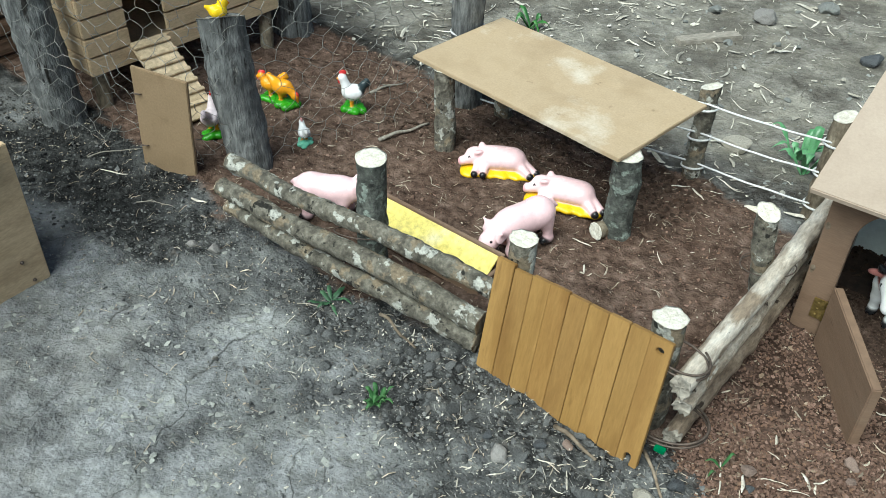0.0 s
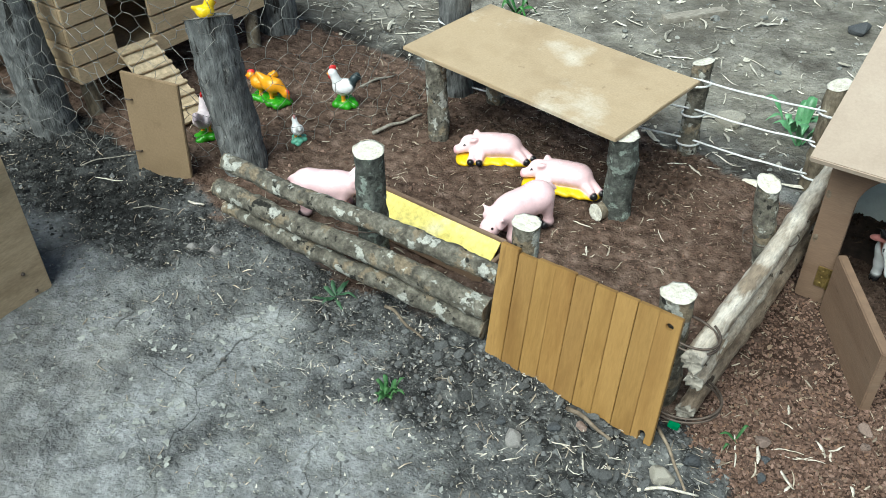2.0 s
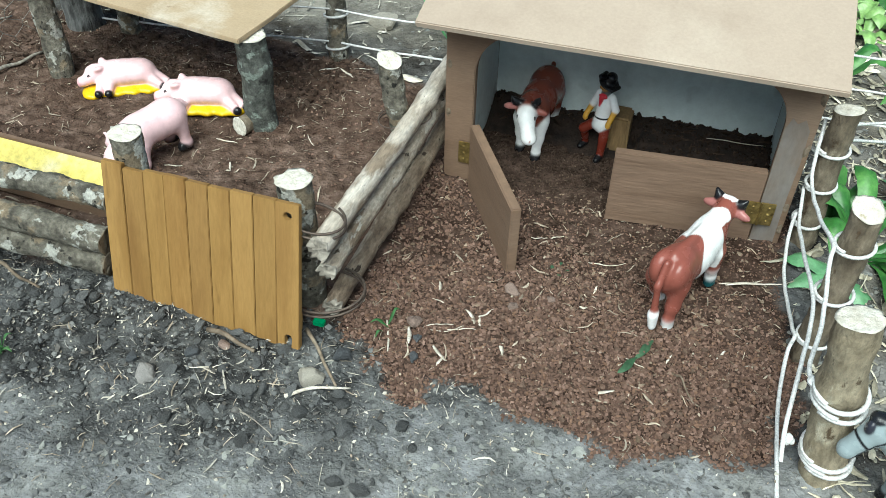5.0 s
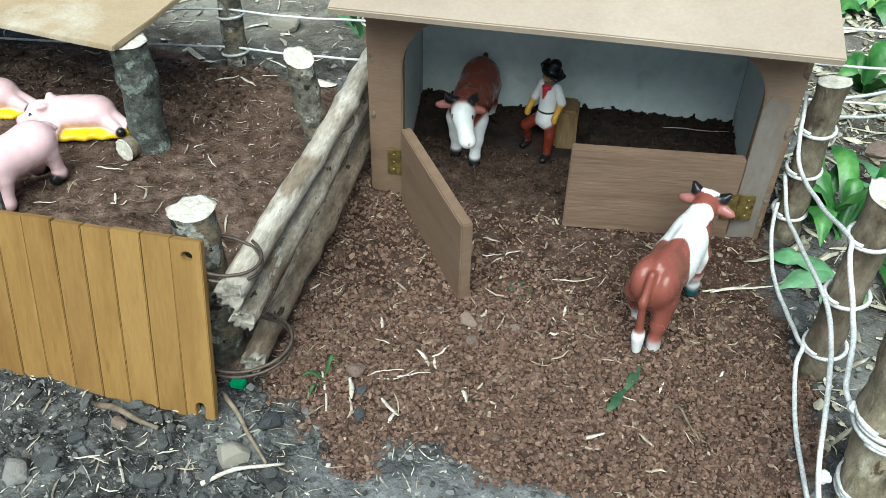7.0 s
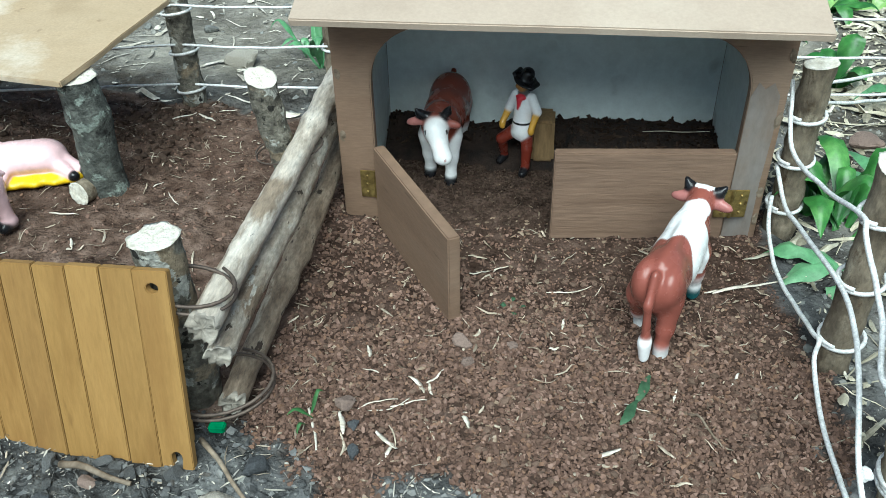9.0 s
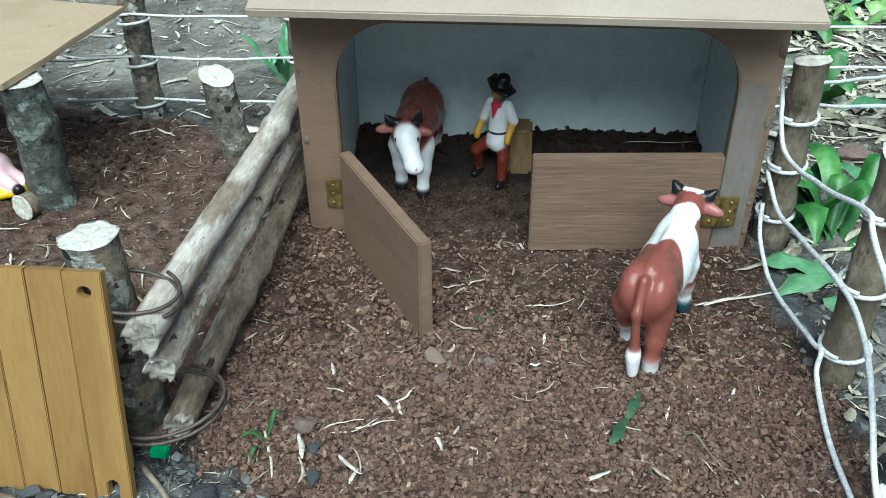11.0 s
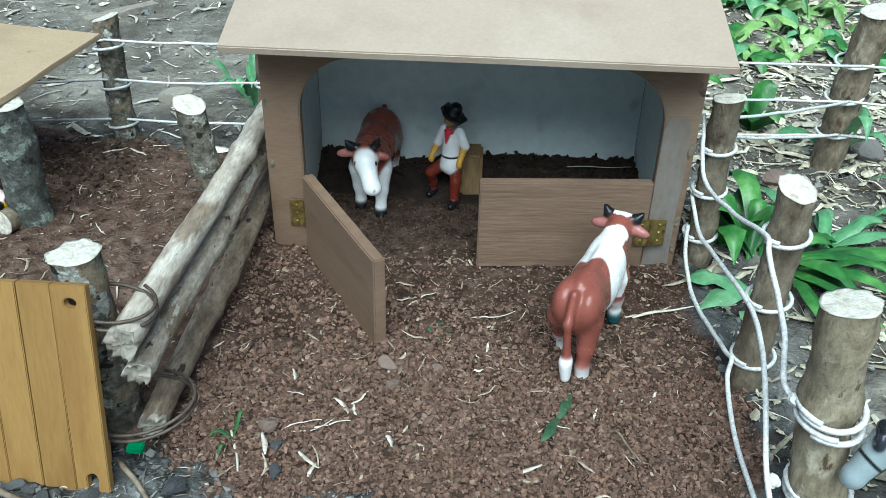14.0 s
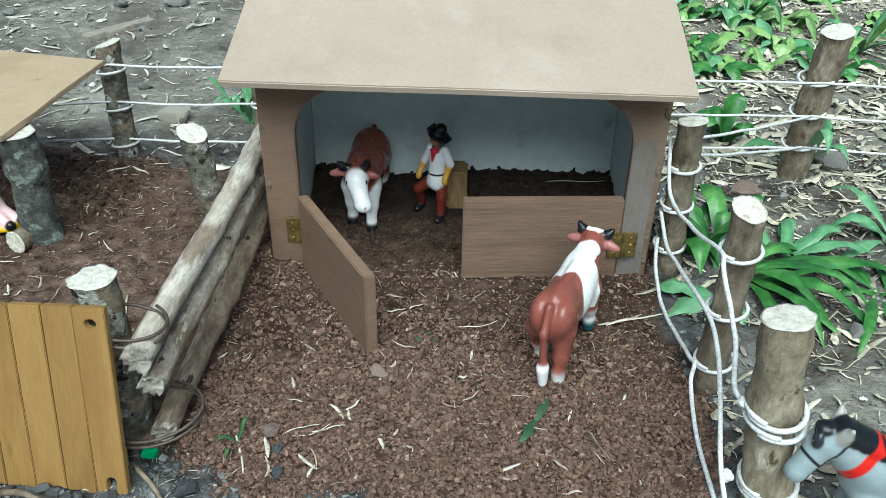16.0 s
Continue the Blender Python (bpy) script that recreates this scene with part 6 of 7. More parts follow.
def build_clods():
    """Dark lumps of earth on the rough ground behind the fences."""
    shapes = [pebble("clod", 60 + k, PEN_CLOD if k < 2 else ASH_CRUMB, 0.6, 2) for k in range(5)]
    rnd = random.Random(17)
    for k in range(36):
        x, y, r = rnd.uniform(-0.75, 0.05), rnd.uniform(0.36, 1.35), 0.008 + 0.022 * rnd.random() ** 2.5
        if k > 22:
            x, y, r = rnd.uniform(-0.62, -0.30), rnd.uniform(0.05, 0.25), rnd.uniform(0.004, 0.010)
        ob = new("clod", shapes[k % 2 if k > 22 else 2 + k % 3])
        ob.matrix_basis = pose(x, y, float(height(x, y)) + r * 0.25, rnd.uniform(-25, 25), rnd.uniform(-25, 25), rnd.uniform(0, 360)) @ Matrix.Diagonal((r, r * rnd.uniform(0.6, 1), r, 1))
        tagged(ob, "dark crumbling clod of earth lying on the ground" if k > 22 else "dusty grey clod of earth behind the fence", "clod", "clods")


build_clods()


def scatter(name, places, sizes, mat, label, category, seed, flat=(0.45, 0.9), sink=0.25, jag=0.32):
    """Thousands of small angular crumbs in one mesh, lying on the ground."""
    rnd = np.random.RandomState(seed)
    bm = bmesh.new()
    bmesh.ops.create_icosphere(bm, subdivisions=1, radius=1)
    lump = np.array([v.co for v in bm.verts])
    tris = np.array([[v.index for v in f.verts] for f in bm.faces])
    bm.free()
    shapes = []
    for k in range(30):
        p = lump * 0.95 + rnd.uniform(-jag, jag, lump.shape) * 0.5
        for d in rnd.normal(size=(7, 3)):
            d /= np.linalg.norm(d)
            p -= np.outer(np.clip(p @ d - 0.34, 0, None), d)
        shapes.append((p, tris))
    n = len(places)
    z = height(places[:, 0], places[:, 1])
    turn = rnd.rand(n, 3) * 2 * np.pi
    verts, faces, o = [], [], 0
    for k in range(n):
        v, f = shapes[k % 30]
        ca, sa, cb, sb = math.cos(turn[k, 0]), math.sin(turn[k, 0]), math.cos(turn[k, 1] * 0.2 - 0.6), math.sin(turn[k, 1] * 0.2 - 0.6)
        stretch = np.array((1, rnd.uniform(0.55, 1), rnd.uniform(*flat))) * sizes[k]
        q = v * stretch
        q = q @ np.array(((ca, sa, 0), (-sa, ca, 0), (0, 0, 1))) @ np.array(((1, 0, 0), (0, cb, sb), (0, -sb, cb)))
        verts.append(q + np.array((places[k, 0], places[k, 1], z[k] + stretch[2] * (0.7 - sink * 2))))
        faces.append(f + o)
        o += len(v)
    verts, faces = np.concatenate(verts), np.concatenate(faces)
    me = bpy.data.meshes.new(name)
    me.vertices.add(len(verts))
    me.vertices.foreach_set("co", verts.astype(np.float32).ravel())
    me.loops.add(faces.size)
    me.loops.foreach_set("vertex_index", faces.astype(np.int32).ravel())
    me.polygons.add(len(faces))
    me.polygons.foreach_set("loop_start", np.arange(0, faces.size, 3, dtype=np.int32))
    me.update()
    me.shade_flat()
    me.materials.append(mat)
    tagged(new(name, me), label, category, kind="stuff")


def spread(n, x0, x1, y0, y1, seed, keep):
    rnd = np.random.RandomState(seed)
    p = np.stack([rnd.uniform(x0, x1, n), rnd.uniform(y0, y1, n)], -1)
    return p[rnd.rand(n) < keep(p[:, 0], p[:, 1])]


def clear_of_barn(x, y):
    return ~((x > -0.004) & (x < 0.404) & (y > -0.002) & (y < 0.21))


def build_scatter():
    rnd = np.random.RandomState(3)
    yard = spread(62000, -0.02, 0.43, -0.37, 0.16, 11, lambda x, y: layers(x, y)[0] * (clear_of_barn(x, y) | ((y < 0.125) & (x < 0.21) & (x > 0.016))) * (0.34 + 0.10 * (clear_of_barn(x, y) < 0.5) + 0.66 * np.clip((-0.06 - y) / 0.16 + 1.6 * (vnoise(x, y, 0.07, 1) - 0.5), 0, 1)))
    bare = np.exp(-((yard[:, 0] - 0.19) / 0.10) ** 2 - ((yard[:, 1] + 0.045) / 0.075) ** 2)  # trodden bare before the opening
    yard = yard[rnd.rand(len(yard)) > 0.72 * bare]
    # Crumbs indoors take the darker clod colour in place of the barn's shade.
    indoors = ~clear_of_barn(yard[:, 0], yard[:, 1])
    scatter("soil_crumbs", yard[indoors], 0.0012 + 0.0022 * rnd.rand(int(indoors.sum())) ** 1.7, PEN_CLOD, "brown crumbs of soil on the barn floor, coloured darker for the shade indoors", "soil", 14, (0.55, 1.0), 0.2, jag=0.42)
    yard = yard[~indoors]
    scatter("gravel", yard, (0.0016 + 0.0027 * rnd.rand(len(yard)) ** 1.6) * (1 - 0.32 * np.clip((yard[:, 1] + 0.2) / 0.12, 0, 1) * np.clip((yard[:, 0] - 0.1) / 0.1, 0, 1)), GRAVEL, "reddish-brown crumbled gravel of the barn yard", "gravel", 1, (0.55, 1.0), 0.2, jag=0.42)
    chips = spread(2600, -0.02, 0.43, -0.36, 0.02, 17, lambda x, y: layers(x, y)[0] * (0.2 + 0.8 * vnoise(x, y, 0.05, 2)))
    scatter("bark_chips", chips, 0.0016 + 0.0045 * rnd.rand(len(chips)) ** 3, CHIP, "flat chips of bark and husk in the gravel", "bark chips", 7, (0.14, 0.32), 0.1, 0.5)
    pen = spread(26000, -1.1, -0.02, -0.32, 0.33, 12, lambda x, y: layers(x, y)[0] * (0.25 + 0.75 * vnoise(x, y, 0.08, 2)))
    scatter("soil_crumbs", pen, 0.0008 + 0.0040 * rnd.rand(len(pen)) ** 6, GRAVEL, "dark reddish soil crumbs in the pens", "soil", 2, jag=0.5)
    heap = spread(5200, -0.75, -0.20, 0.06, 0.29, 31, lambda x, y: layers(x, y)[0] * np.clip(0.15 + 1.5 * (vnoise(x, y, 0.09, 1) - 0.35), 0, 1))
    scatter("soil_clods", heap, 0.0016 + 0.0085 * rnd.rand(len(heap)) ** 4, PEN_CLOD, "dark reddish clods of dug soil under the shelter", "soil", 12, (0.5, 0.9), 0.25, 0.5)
    grey = spread(42000, -1.25, 0.40, -0.62, -0.20, 13, lambda x, y: (1 - layers(x, y)[0]) * (1 - 0.9 * layers(x, y)[1]) * (1 - 0.85 * damp_share(x, y)) * np.clip((y + 0.56) / 0.12, 0.12, 1))
    scatter("clods", grey, 0.0009 + 0.0058 * rnd.rand(len(grey)) ** 5, STONE_DARK, "dark grey crumbs and clods of ashy earth", "soil", 3, (0.4, 0.9), 0.3, 0.5)
    moist = spread(9000, -1.3, -0.70, -0.47, -0.20, 33, lambda x, y: (1 - layers(x, y)[0]) * damp_share(x, y) * (0.2 + 0.8 * vnoise(x, y, 0.04, 1)))
    scatter("clods", moist, 0.0012 + 0.0065 * rnd.rand(len(moist)) ** 4, SOIL_MOIST, "dark moist crumbs of earth before the chicken run", "soil", 13, (0.4, 0.9), 0.3, 0.5)
    front = spread(9000, -0.34, 0.44, -0.66, -0.31, 19, lambda x, y: (1 - layers(x, y)[0]) * vnoise(x, y, 0.05, 1) ** 1.5)
    scatter("clods", front, 0.0010 + 0.0056 * rnd.rand(len(front)) ** 5, STONE_DARK, "dark clods and crumbs on the grey earth before the yard", "soil", 9, (0.4, 0.9), 0.3, 0.5)
    bits = spread(1500, -0.40, 0.44, -0.64, -0.31, 20, lambda x, y: (1 - layers(x, y)[0]) * (0.2 + 0.8 * vnoise(x, y, 0.04, 2)))
    scatter("litter_bits", bits, 0.0010 + 0.0036 * rnd.rand(len(bits)) ** 3, LITTER, "pale bits of husk and bark on the grey earth", "litter", 10, (0.12, 0.35), 0.05, 0.6)
    trodden = spread(26000, -1.25, 0.40, -0.66, -0.28, 15, lambda x, y: (1 - layers(x, y)[0]) * layers(x, y)[1] * (0.1 + 0.9 * vnoise(x, y, 0.05, 1) ** 2))
    scatter("ash_crumbs", trodden, 0.0008 + 0.0034 * rnd.rand(len(trodden)) ** 6, ASH_CRUMB, "pale grey crumbs on the trodden ashy earth", "soil", 5, sink=0.34, jag=0.5)
    back = spread(9000, -1.3, 1.1, 0.20, 1.35, 14, lambda x, y: (1 - layers(x, y)[0]) * (0.2 + 0.8 * vnoise(x, y, 0.1, 1)))
    scatter("clods", back, 0.0015 + 0.008 * rnd.rand(len(back)) ** 6, ASH_CRUMB, "grey crumbs and clods behind the fences", "soil", 4, (0.3, 0.7), 0.35, 0.5)
    flakes = spread(15000, -1.25, 0.40, -0.66, -0.30, 18, lambda x, y: (1 - layers(x, y)[0]) * layers(x, y)[1] * vnoise(x, y, 0.04, 3) ** 2)
    scatter("crust_flakes", flakes, 0.0018 + 0.008 * rnd.rand(len(flakes)) ** 3.5, ASH_FLAKE, "thin cracked flakes of grey ash crust", "soil", 8, (0.10, 0.22), 0.3, 0.6)
    side = spread(9000, 0.41, 0.95, -0.45, 0.35, 16, lambda x, y: (1 - layers(x, y)[0]) * (0.2 + 0.8 * vnoise(x, y, 0.06, 1)))
    scatter("clods", side, 0.0012 + 0.006 * rnd.rand(len(side)) ** 4, ASH_CRUMB, "grey crumbs of earth beside the yard", "soil", 6)


build_scatter()


def single_pieces():
    """The larger pieces of gravel in the yard and clods before the gate, one by one."""
    ground = bpy.data.objects["ground"]
    rnd = random.Random(41)
    sets = (("gravel_stone", GRAVEL_STONE, 280, (0.02, 0.40), (-0.335, -0.075), (0.0030, 0.0052), 0.62, 1),
            ("earth_clod", CLOD_STONE, 290, (-0.46, 0.10), (-0.46, -0.322), (0.0030, 0.0110), 0.66, 0))
    for name, mat, count, (x0, x1), (y0, y1), (r0, r1), flat, on_soil in sets:
        shapes = [pebble(name, 200 + 7 * k + on_soil, mat, flat, 1 if on_soil else 2) for k in range(9)]
        made = 0
        while made < count:
            x, y = rnd.uniform(x0, x1), rnd.uniform(y0, y1)
            if abs(float(layers(x, y)[0]) - on_soil) > 0.1 or (not on_soil and rnd.random() < 0.8 * float(layers(x, y)[1])):
                continue
            r = r0 + (r1 - r0) * rnd.random() ** (2.2 if on_soil else 4.5)
            ob = as_object(name, shapes[made % 9], ground)
            ob.matrix_basis = pose(x, y, float(height(x, y)) + r * 0.22, rnd.uniform(-25, 25), rnd.uniform(-25, 25), rnd.uniform(0, 360)) @ Matrix.Diagonal((r, r * rnd.uniform(0.6, 1), r, 1))
            made += 1


single_pieces()


def ribbon(points, width, lift=0.0, curl=0.0, rolls=0.0):
    """A thin strip along the points, arched across: vertices and faces (three vertices a row)."""
    pts = [Vector(p) for p in points]
    verts, faces = [], []
    for k, p in enumerate(pts):
        ahead = (pts[min(k + 1, len(pts) - 1)] - pts[max(k - 1, 0)]).normalized()
        side = ahead.cross(Vector((0, 0, 1)))
        side = side.normalized() if side.length > 1e-6 else Vector((1, 0, 0))
        up = side.cross(ahead)
        f = k / (len(pts) - 1)
        w = width * (0.2 + 0.8 * math.sin(math.pi * min(0.97, max(0.03, f))) ** 0.6)
        side = side * math.cos(rolls * f) + up * math.sin(rolls * f)
        verts += [p - side * w / 2, p + up * curl * w, p + side * w / 2]
    for k in range(len(pts) - 1):
        a = 3 * k
        faces += [(a, a + 1, a + 4, a + 3), (a + 1, a + 2, a + 5, a + 4)]
    return verts, faces


def straw_mesh(name, places, lengths, widths, mat, label, seed):
    rnd = random.Random(seed)
    rows = []
    for (x, y), n, w in zip(places, lengths, widths):
        a, bow = rnd.uniform(0, 6.28), rnd.gauss(0, 0.45)
        row = []
        for k in range(5):
            row.append((x, y, 0.0009 + w * 0.3 + rnd.uniform(0, 0.0012) + (rnd.uniform(0, 0.25) * n * k / 4 if rnd.random() < 0.12 else 0)))
            x += math.cos(a) * n / 4
            y += math.sin(a) * n / 4
            a += bow * 0.3
        rows.append(row)
    flat = np.array(rows).reshape(-1, 3)
    flat[:, 2] += height(flat[:, 0], flat[:, 1])
    pts = flat.reshape(-1, 5, 3).tolist()
    verts, faces = [], []
    for row, w in zip(pts, widths):
        v, f = ribbon(row, w, 0, 0.25, rnd.uniform(-1, 1))
        o = len(verts)
        verts += v
        faces += [tuple(i + o for i in q) for q in f]
    tagged(new(name, mesh_of(name, verts, faces, mat, False)), label, "straw", kind="stuff")


def build_straw():
    rnd = np.random.RandomState(5)
    p = spread(7500, -1.0, 0.42, -0.34, 0.30, 25, lambda x, y: layers(x, y)[0] * (clear_of_barn(x, y) | ((y < 0.125) & (x < 0.20) & (x > 0.02))) * vnoise(x, y, 0.05, 2))
    straw_mesh("straw", p, 0.002 + 0.009 * rnd.rand(len(p)) ** 3, 0.0005 + 0.0014 * rnd.rand(len(p)) ** 2, FIBRE, "dark brown shredded fibre on the soil", 6)
    p = spread(8000, -1.2, 0.43, -0.56, -0.24, 26, lambda x, y: (1 - layers(x, y)[0]) * (1 - 0.75 * damp_share(x, y)) * np.where(x > -0.3, 0.75, 1 - 0.85 * layers(x, y)[1]))
    straw_mesh("straw", p, 0.002 + 0.010 * rnd.rand(len(p)) ** 3, 0.0004 + 0.0010 * rnd.rand(len(p)) ** 2, FIBRE_GREY, "grey shredded fibre on the ashy earth", 7)
    p = spread(3600, -1.0, 0.42, -0.36, 0.30, 21, lambda x, y: layers(x, y)[0] * clear_of_barn(x, y) * (0.3 + 0.7 * vnoise(x, y, 0.06)))
    straw_mesh("straw", p, 0.003 + 0.022 * rnd.rand(len(p)) ** 4, 0.0007 + 0.0020 * rnd.rand(len(p)) ** 2, STRAW, "bits of dry straw and shredded fibre on the brown soil", 1)
    p = spread(3400, -1.25, 0.45, -0.65, -0.20, 22, lambda x, y: (1 - layers(x, y)[0]) * (1 - 0.75 * layers(x, y)[1]))
    straw_mesh("straw", p, 0.002 + 0.018 * rnd.rand(len(p)) ** 5, 0.0006 + 0.0015 * rnd.rand(len(p)) ** 2, STRAW, "bits of dry straw on the grey earth", 2)
    p = spread(1000, -0.50, 0.20, -0.47, -0.31, 27, lambda x, y: (1 - layers(x, y)[0]) * (0.25 + 0.75 * vnoise(x, y, 0.04, 1)))
    straw_mesh("straw", p, 0.003 + 0.020 * rnd.rand(len(p)) ** 5, 0.0006 + 0.0016 * rnd.rand(len(p)) ** 2, LITTER, "pale dry stalks and root fibres strewn before the gate", 8)
    p = spread(4200, -1.2, 1.2, 0.22, 1.5, 23, lambda x, y: (1 - layers(x, y)[0]) * (0.25 + 0.75 * vnoise(x, y, 0.12, 3)))
    straw_mesh("straw", p, 0.006 + 0.06 * rnd.rand(len(p)) ** 3, 0.0015 + 0.009 * rnd.rand(len(p)) ** 3, LITTER, "dry grass, bark strips and leaf litter behind the fences", 3)
    p = spread(14000, 0.42, 1.5, -0.35, 1.4, 24, lambda x, y: 0.35 + 0.65 * vnoise(x, y, 0.08, 3))
    straw_mesh("straw", p, 0.005 + 0.045 * rnd.rand(len(p)) ** 3, 0.0012 + 0.008 * rnd.rand(len(p)) ** 3, LITTER_TAN, "dry leaf litter beside the yard", 4)

    p = spread(3800, 0.42, 1.75, 0.24, 1.75, 28, lambda x, y: 0.3 + 0.7 * vnoise(x, y, 0.1, 2))
    straw_mesh("straw", p, 0.015 + 0.06 * rnd.rand(len(p)) ** 2, 0.004 + 0.013 * rnd.rand(len(p)) ** 2, LITTER_TAN, "broad pale dry leaves strewn among the weeds", 9)


build_straw()


def build_husks():
    rows = [(0.096, -0.222, 0.111, -0.242, 0.0050, 0.9, 0.3), (0.110, -0.228, 0.122, -0.211, 0.0042, -0.3, 1.2), (0.116, -0.243, 0.112, -0.230, 0.0034, 0.2, 0.8), (0.049, -0.266, 0.057, -0.289, 0.0058, 0.1, 0.2),
            (0.077, -0.277, 0.096, -0.293, 0.0062, -0.5, 0.9), (0.093, -0.287, 0.085, -0.309, 0.0045, 0.2, -0.6), (0.059, -0.259, 0.090, -0.247, 0.0026, 1.2, 1.3), (0.070, -0.262, 0.100, -0.246, 0.0022, -0.9, 2.0),
            (0.085, -0.254, 0.112, -0.243, 0.0030, 0.5, 1.0), (0.234, -0.284, 0.259, -0.277, 0.0062, -0.8, 0.5), (0.132, -0.084, 0.152, -0.078, 0.0040, -0.9, 1.5), (0.150, -0.082, 0.166, -0.068, 0.0038, 1.0, 1.1),
            (0.202, -0.110, 0.241, -0.104, 0.0028, -0.5, 0.7), (0.205, -0.177, 0.213, -0.176, 0.0040, 0.0, 0.1), (0.217, -0.141, 0.216, -0.153, 0.0035, 0.1, 0.2), (0.056, -0.186, 0.060, -0.200, 0.0055, 0.4, 1.2),
            (0.140, -0.256, 0.147, -0.270, 0.0060, 0.3, 0.9), (0.057, -0.214, 0.079, -0.221, 0.0018, 0.2, 0.5), (0.347, -0.092, 0.404, -0.079, 0.0065, 0.5, 0.6), (0.342, -0.092, 0.388, -0.072, 0.0042, -0.4, 0.9),
            (-0.306, -0.02, -0.274, -0.02, 0.0040, 0.2, 0.4), (-0.26, -0.066, -0.25, -0.084, 0.0040, 0.1, 0.3), (-0.18, 0.008, -0.20, 0.032, 0.0018, 0.4, 0.8), (-0.225, 0.042, -0.215, 0.058, 0.0026, 0.2, 0.2),
            (-0.345, -0.092, -0.315, -0.087, 0.0032, 0.3, 0.6), (0.303, 0.150, 0.376, 0.155, 0.0024, 0.1, 0.3), (0.017, -0.247, 0.040, -0.302, 0.0032, 0.35, 0.9), (-0.234, 0.226, -0.205, 0.203, 0.0070, 0.3, 0.4), (-0.240, 0.232, -0.268, 0.212, 0.0030, 0.3, 0.6), (-0.224, 0.236, -0.192, 0.246, 0.0028, -0.3, 0.6), (-0.150, 0.238, -0.104, 0.226, 0.0300, 0.1, 0.3), (0.30, -0.226, 0.304, -0.213, 0.0030, 0.2, 0.5),
            (0.354, -0.193, 0.346, -0.207, 0.0030, 0.1, 0.4), (-0.795, -0.302, -0.765, -0.297, 0.0080, 0.1, 0.4), (-0.927, -0.32, -0.973, -0.338, 0.0032, 0.3, 0.7), (-0.614, -0.415, -0.586, -0.425, 0.0022, 0.2, 0.6),
            (-0.133, -0.387, -0.096, -0.374, 0.0022, -0.7, 1.0), (-0.118, -0.383, -0.100, -0.386, 0.0018, 0.4, 0.7), (0.262, -0.236, 0.280, -0.243, 0.0016, 0.2, 0.5)]
    for k, (ax, ay, bx, by, w, bow, twist) in enumerate(rows):
        rnd = random.Random(k)
        run, across = Vector((bx - ax, by - ay, 0)), Vector((ay - by, bx - ax, 0))
        mx, my = (ax + bx) / 2, (ay + by) / 2
        up = 0.040 if my > 0.05 and mx > 0.2 else 0.0
        pts = []
        for q in range(11):
            f = q / 10
            p = run * (f - 0.5) + across * (bow * 0.5 * (f - f * f) - bow * 0.06) + Vector((rnd.gauss(0, 0.0002), rnd.gauss(0, 0.0002), 0))
            pts.append(p + Vector((0, 0, 0.0022 + 0.0007 * math.sin(q * 0.8 + k) + 0.10 * run.length * f * f * (k % 3 == 0))))
        v, f = ribbon(pts, w * 0.74, 0, 0.16, twist * 0.7)
        v = [q + Vector((rnd.gauss(0, 0.035) * w, rnd.gauss(0, 0.035) * w, 0)) for q in v]
        ob = new("husk", mesh_of("husk", v, f, HUSK, True))
        ob.matrix_basis = Matrix.Translation((mx, my, float(height(mx, my)) + up))
        mod = ob.modifiers.new("thickness", "SOLIDIFY")
        mod.thickness = 0.0005
        tagged(ob, "curled pale dry husk strip lying on the soil", "dry husk", "dry husks")


build_husks()


def twig(a, b, r, label, seed, mat=TWIG, wander=0.006, group="twigs", lift=0.004):
    pa, pb = at(*a), at(*b)
    n = max(8, int((pb - pa).length / 0.008))
    pts = [p + Vector((0, 0, r * 0.8 + lift * math.sin(math.pi * k / (n - 1)))) - pa for k, p in enumerate(bend(pa, pb, wander, seed, n))]
    v, f = tube_data(pts, [r * (1 - 0.45 * k / (n - 1)) for k in range(n)], 8, r * 0.15, 90, seed)
    ob = new("twig", mesh_of("twig", v, f, mat))
    ob.matrix_basis = Matrix.Translation(pa)
    tagged(ob, label, "twig", group)


twig((-0.139, -0.333), (-0.079, -0.349), 0.0030, "grey brown stick lying under the gate", 1.0, TWIG, 0.002)
twig((-0.046, -0.303), (0.015, -0.364), 0.0022, "thin dark stick beside the gate post", 2.0, TWIG, 0.002)
twig((-0.030, -0.386), (0.022, -0.354), 0.0020, "pale peeled stick on the grey earth", 3.0, HUSK, 0.002)
twig((-0.41, -0.315), (-0.335, -0.335), 0.0024, "dark thin stick in front of the rails", 4.0)
twig((-0.828, 0.130), (-0.815, 0.212), 0.0030, "pale driftwood stick in the run", 5.0, DRIFT, 0.006)
twig((-0.700, 0.010), (-0.672, 0.108), 0.0034, "pale driftwood stick beside the netting", 6.0, DRIFT)
twig((0.31, -0.235), (0.33, -0.275), 0.0011, "thin stalk on the gravel", 8.0)
twig((-0.06, -0.415), (-0.02, -0.43), 0.0008, "thin dry stalk on the grey earth", 9.0, DRIFT, 0.003)
twig((-0.51, -0.362), (-0.475, -0.35), 0.0010, "thin dry stalk on the grey earth", 10.0, DRIFT, 0.002)
twig((-0.85, -0.36), (-0.80, -0.33), 0.0010, "thin dry stalk on the grey earth", 11.0, DRIFT, 0.003)
twig((-1.02, -0.33), (-0.97, -0.26), 0.0012, "dry pale stalk beside the netting", 12.0, DRIFT, 0.003)
ob = part("plank", block(-0.075, 0.075, -0.016, 0.016, 0.0, 0.012, 0.002, 0.002, 6), DRIFT, None, m=pose(-0.475, 0.83, float(height(-0.475, 0.83)), 0, 0, 52))
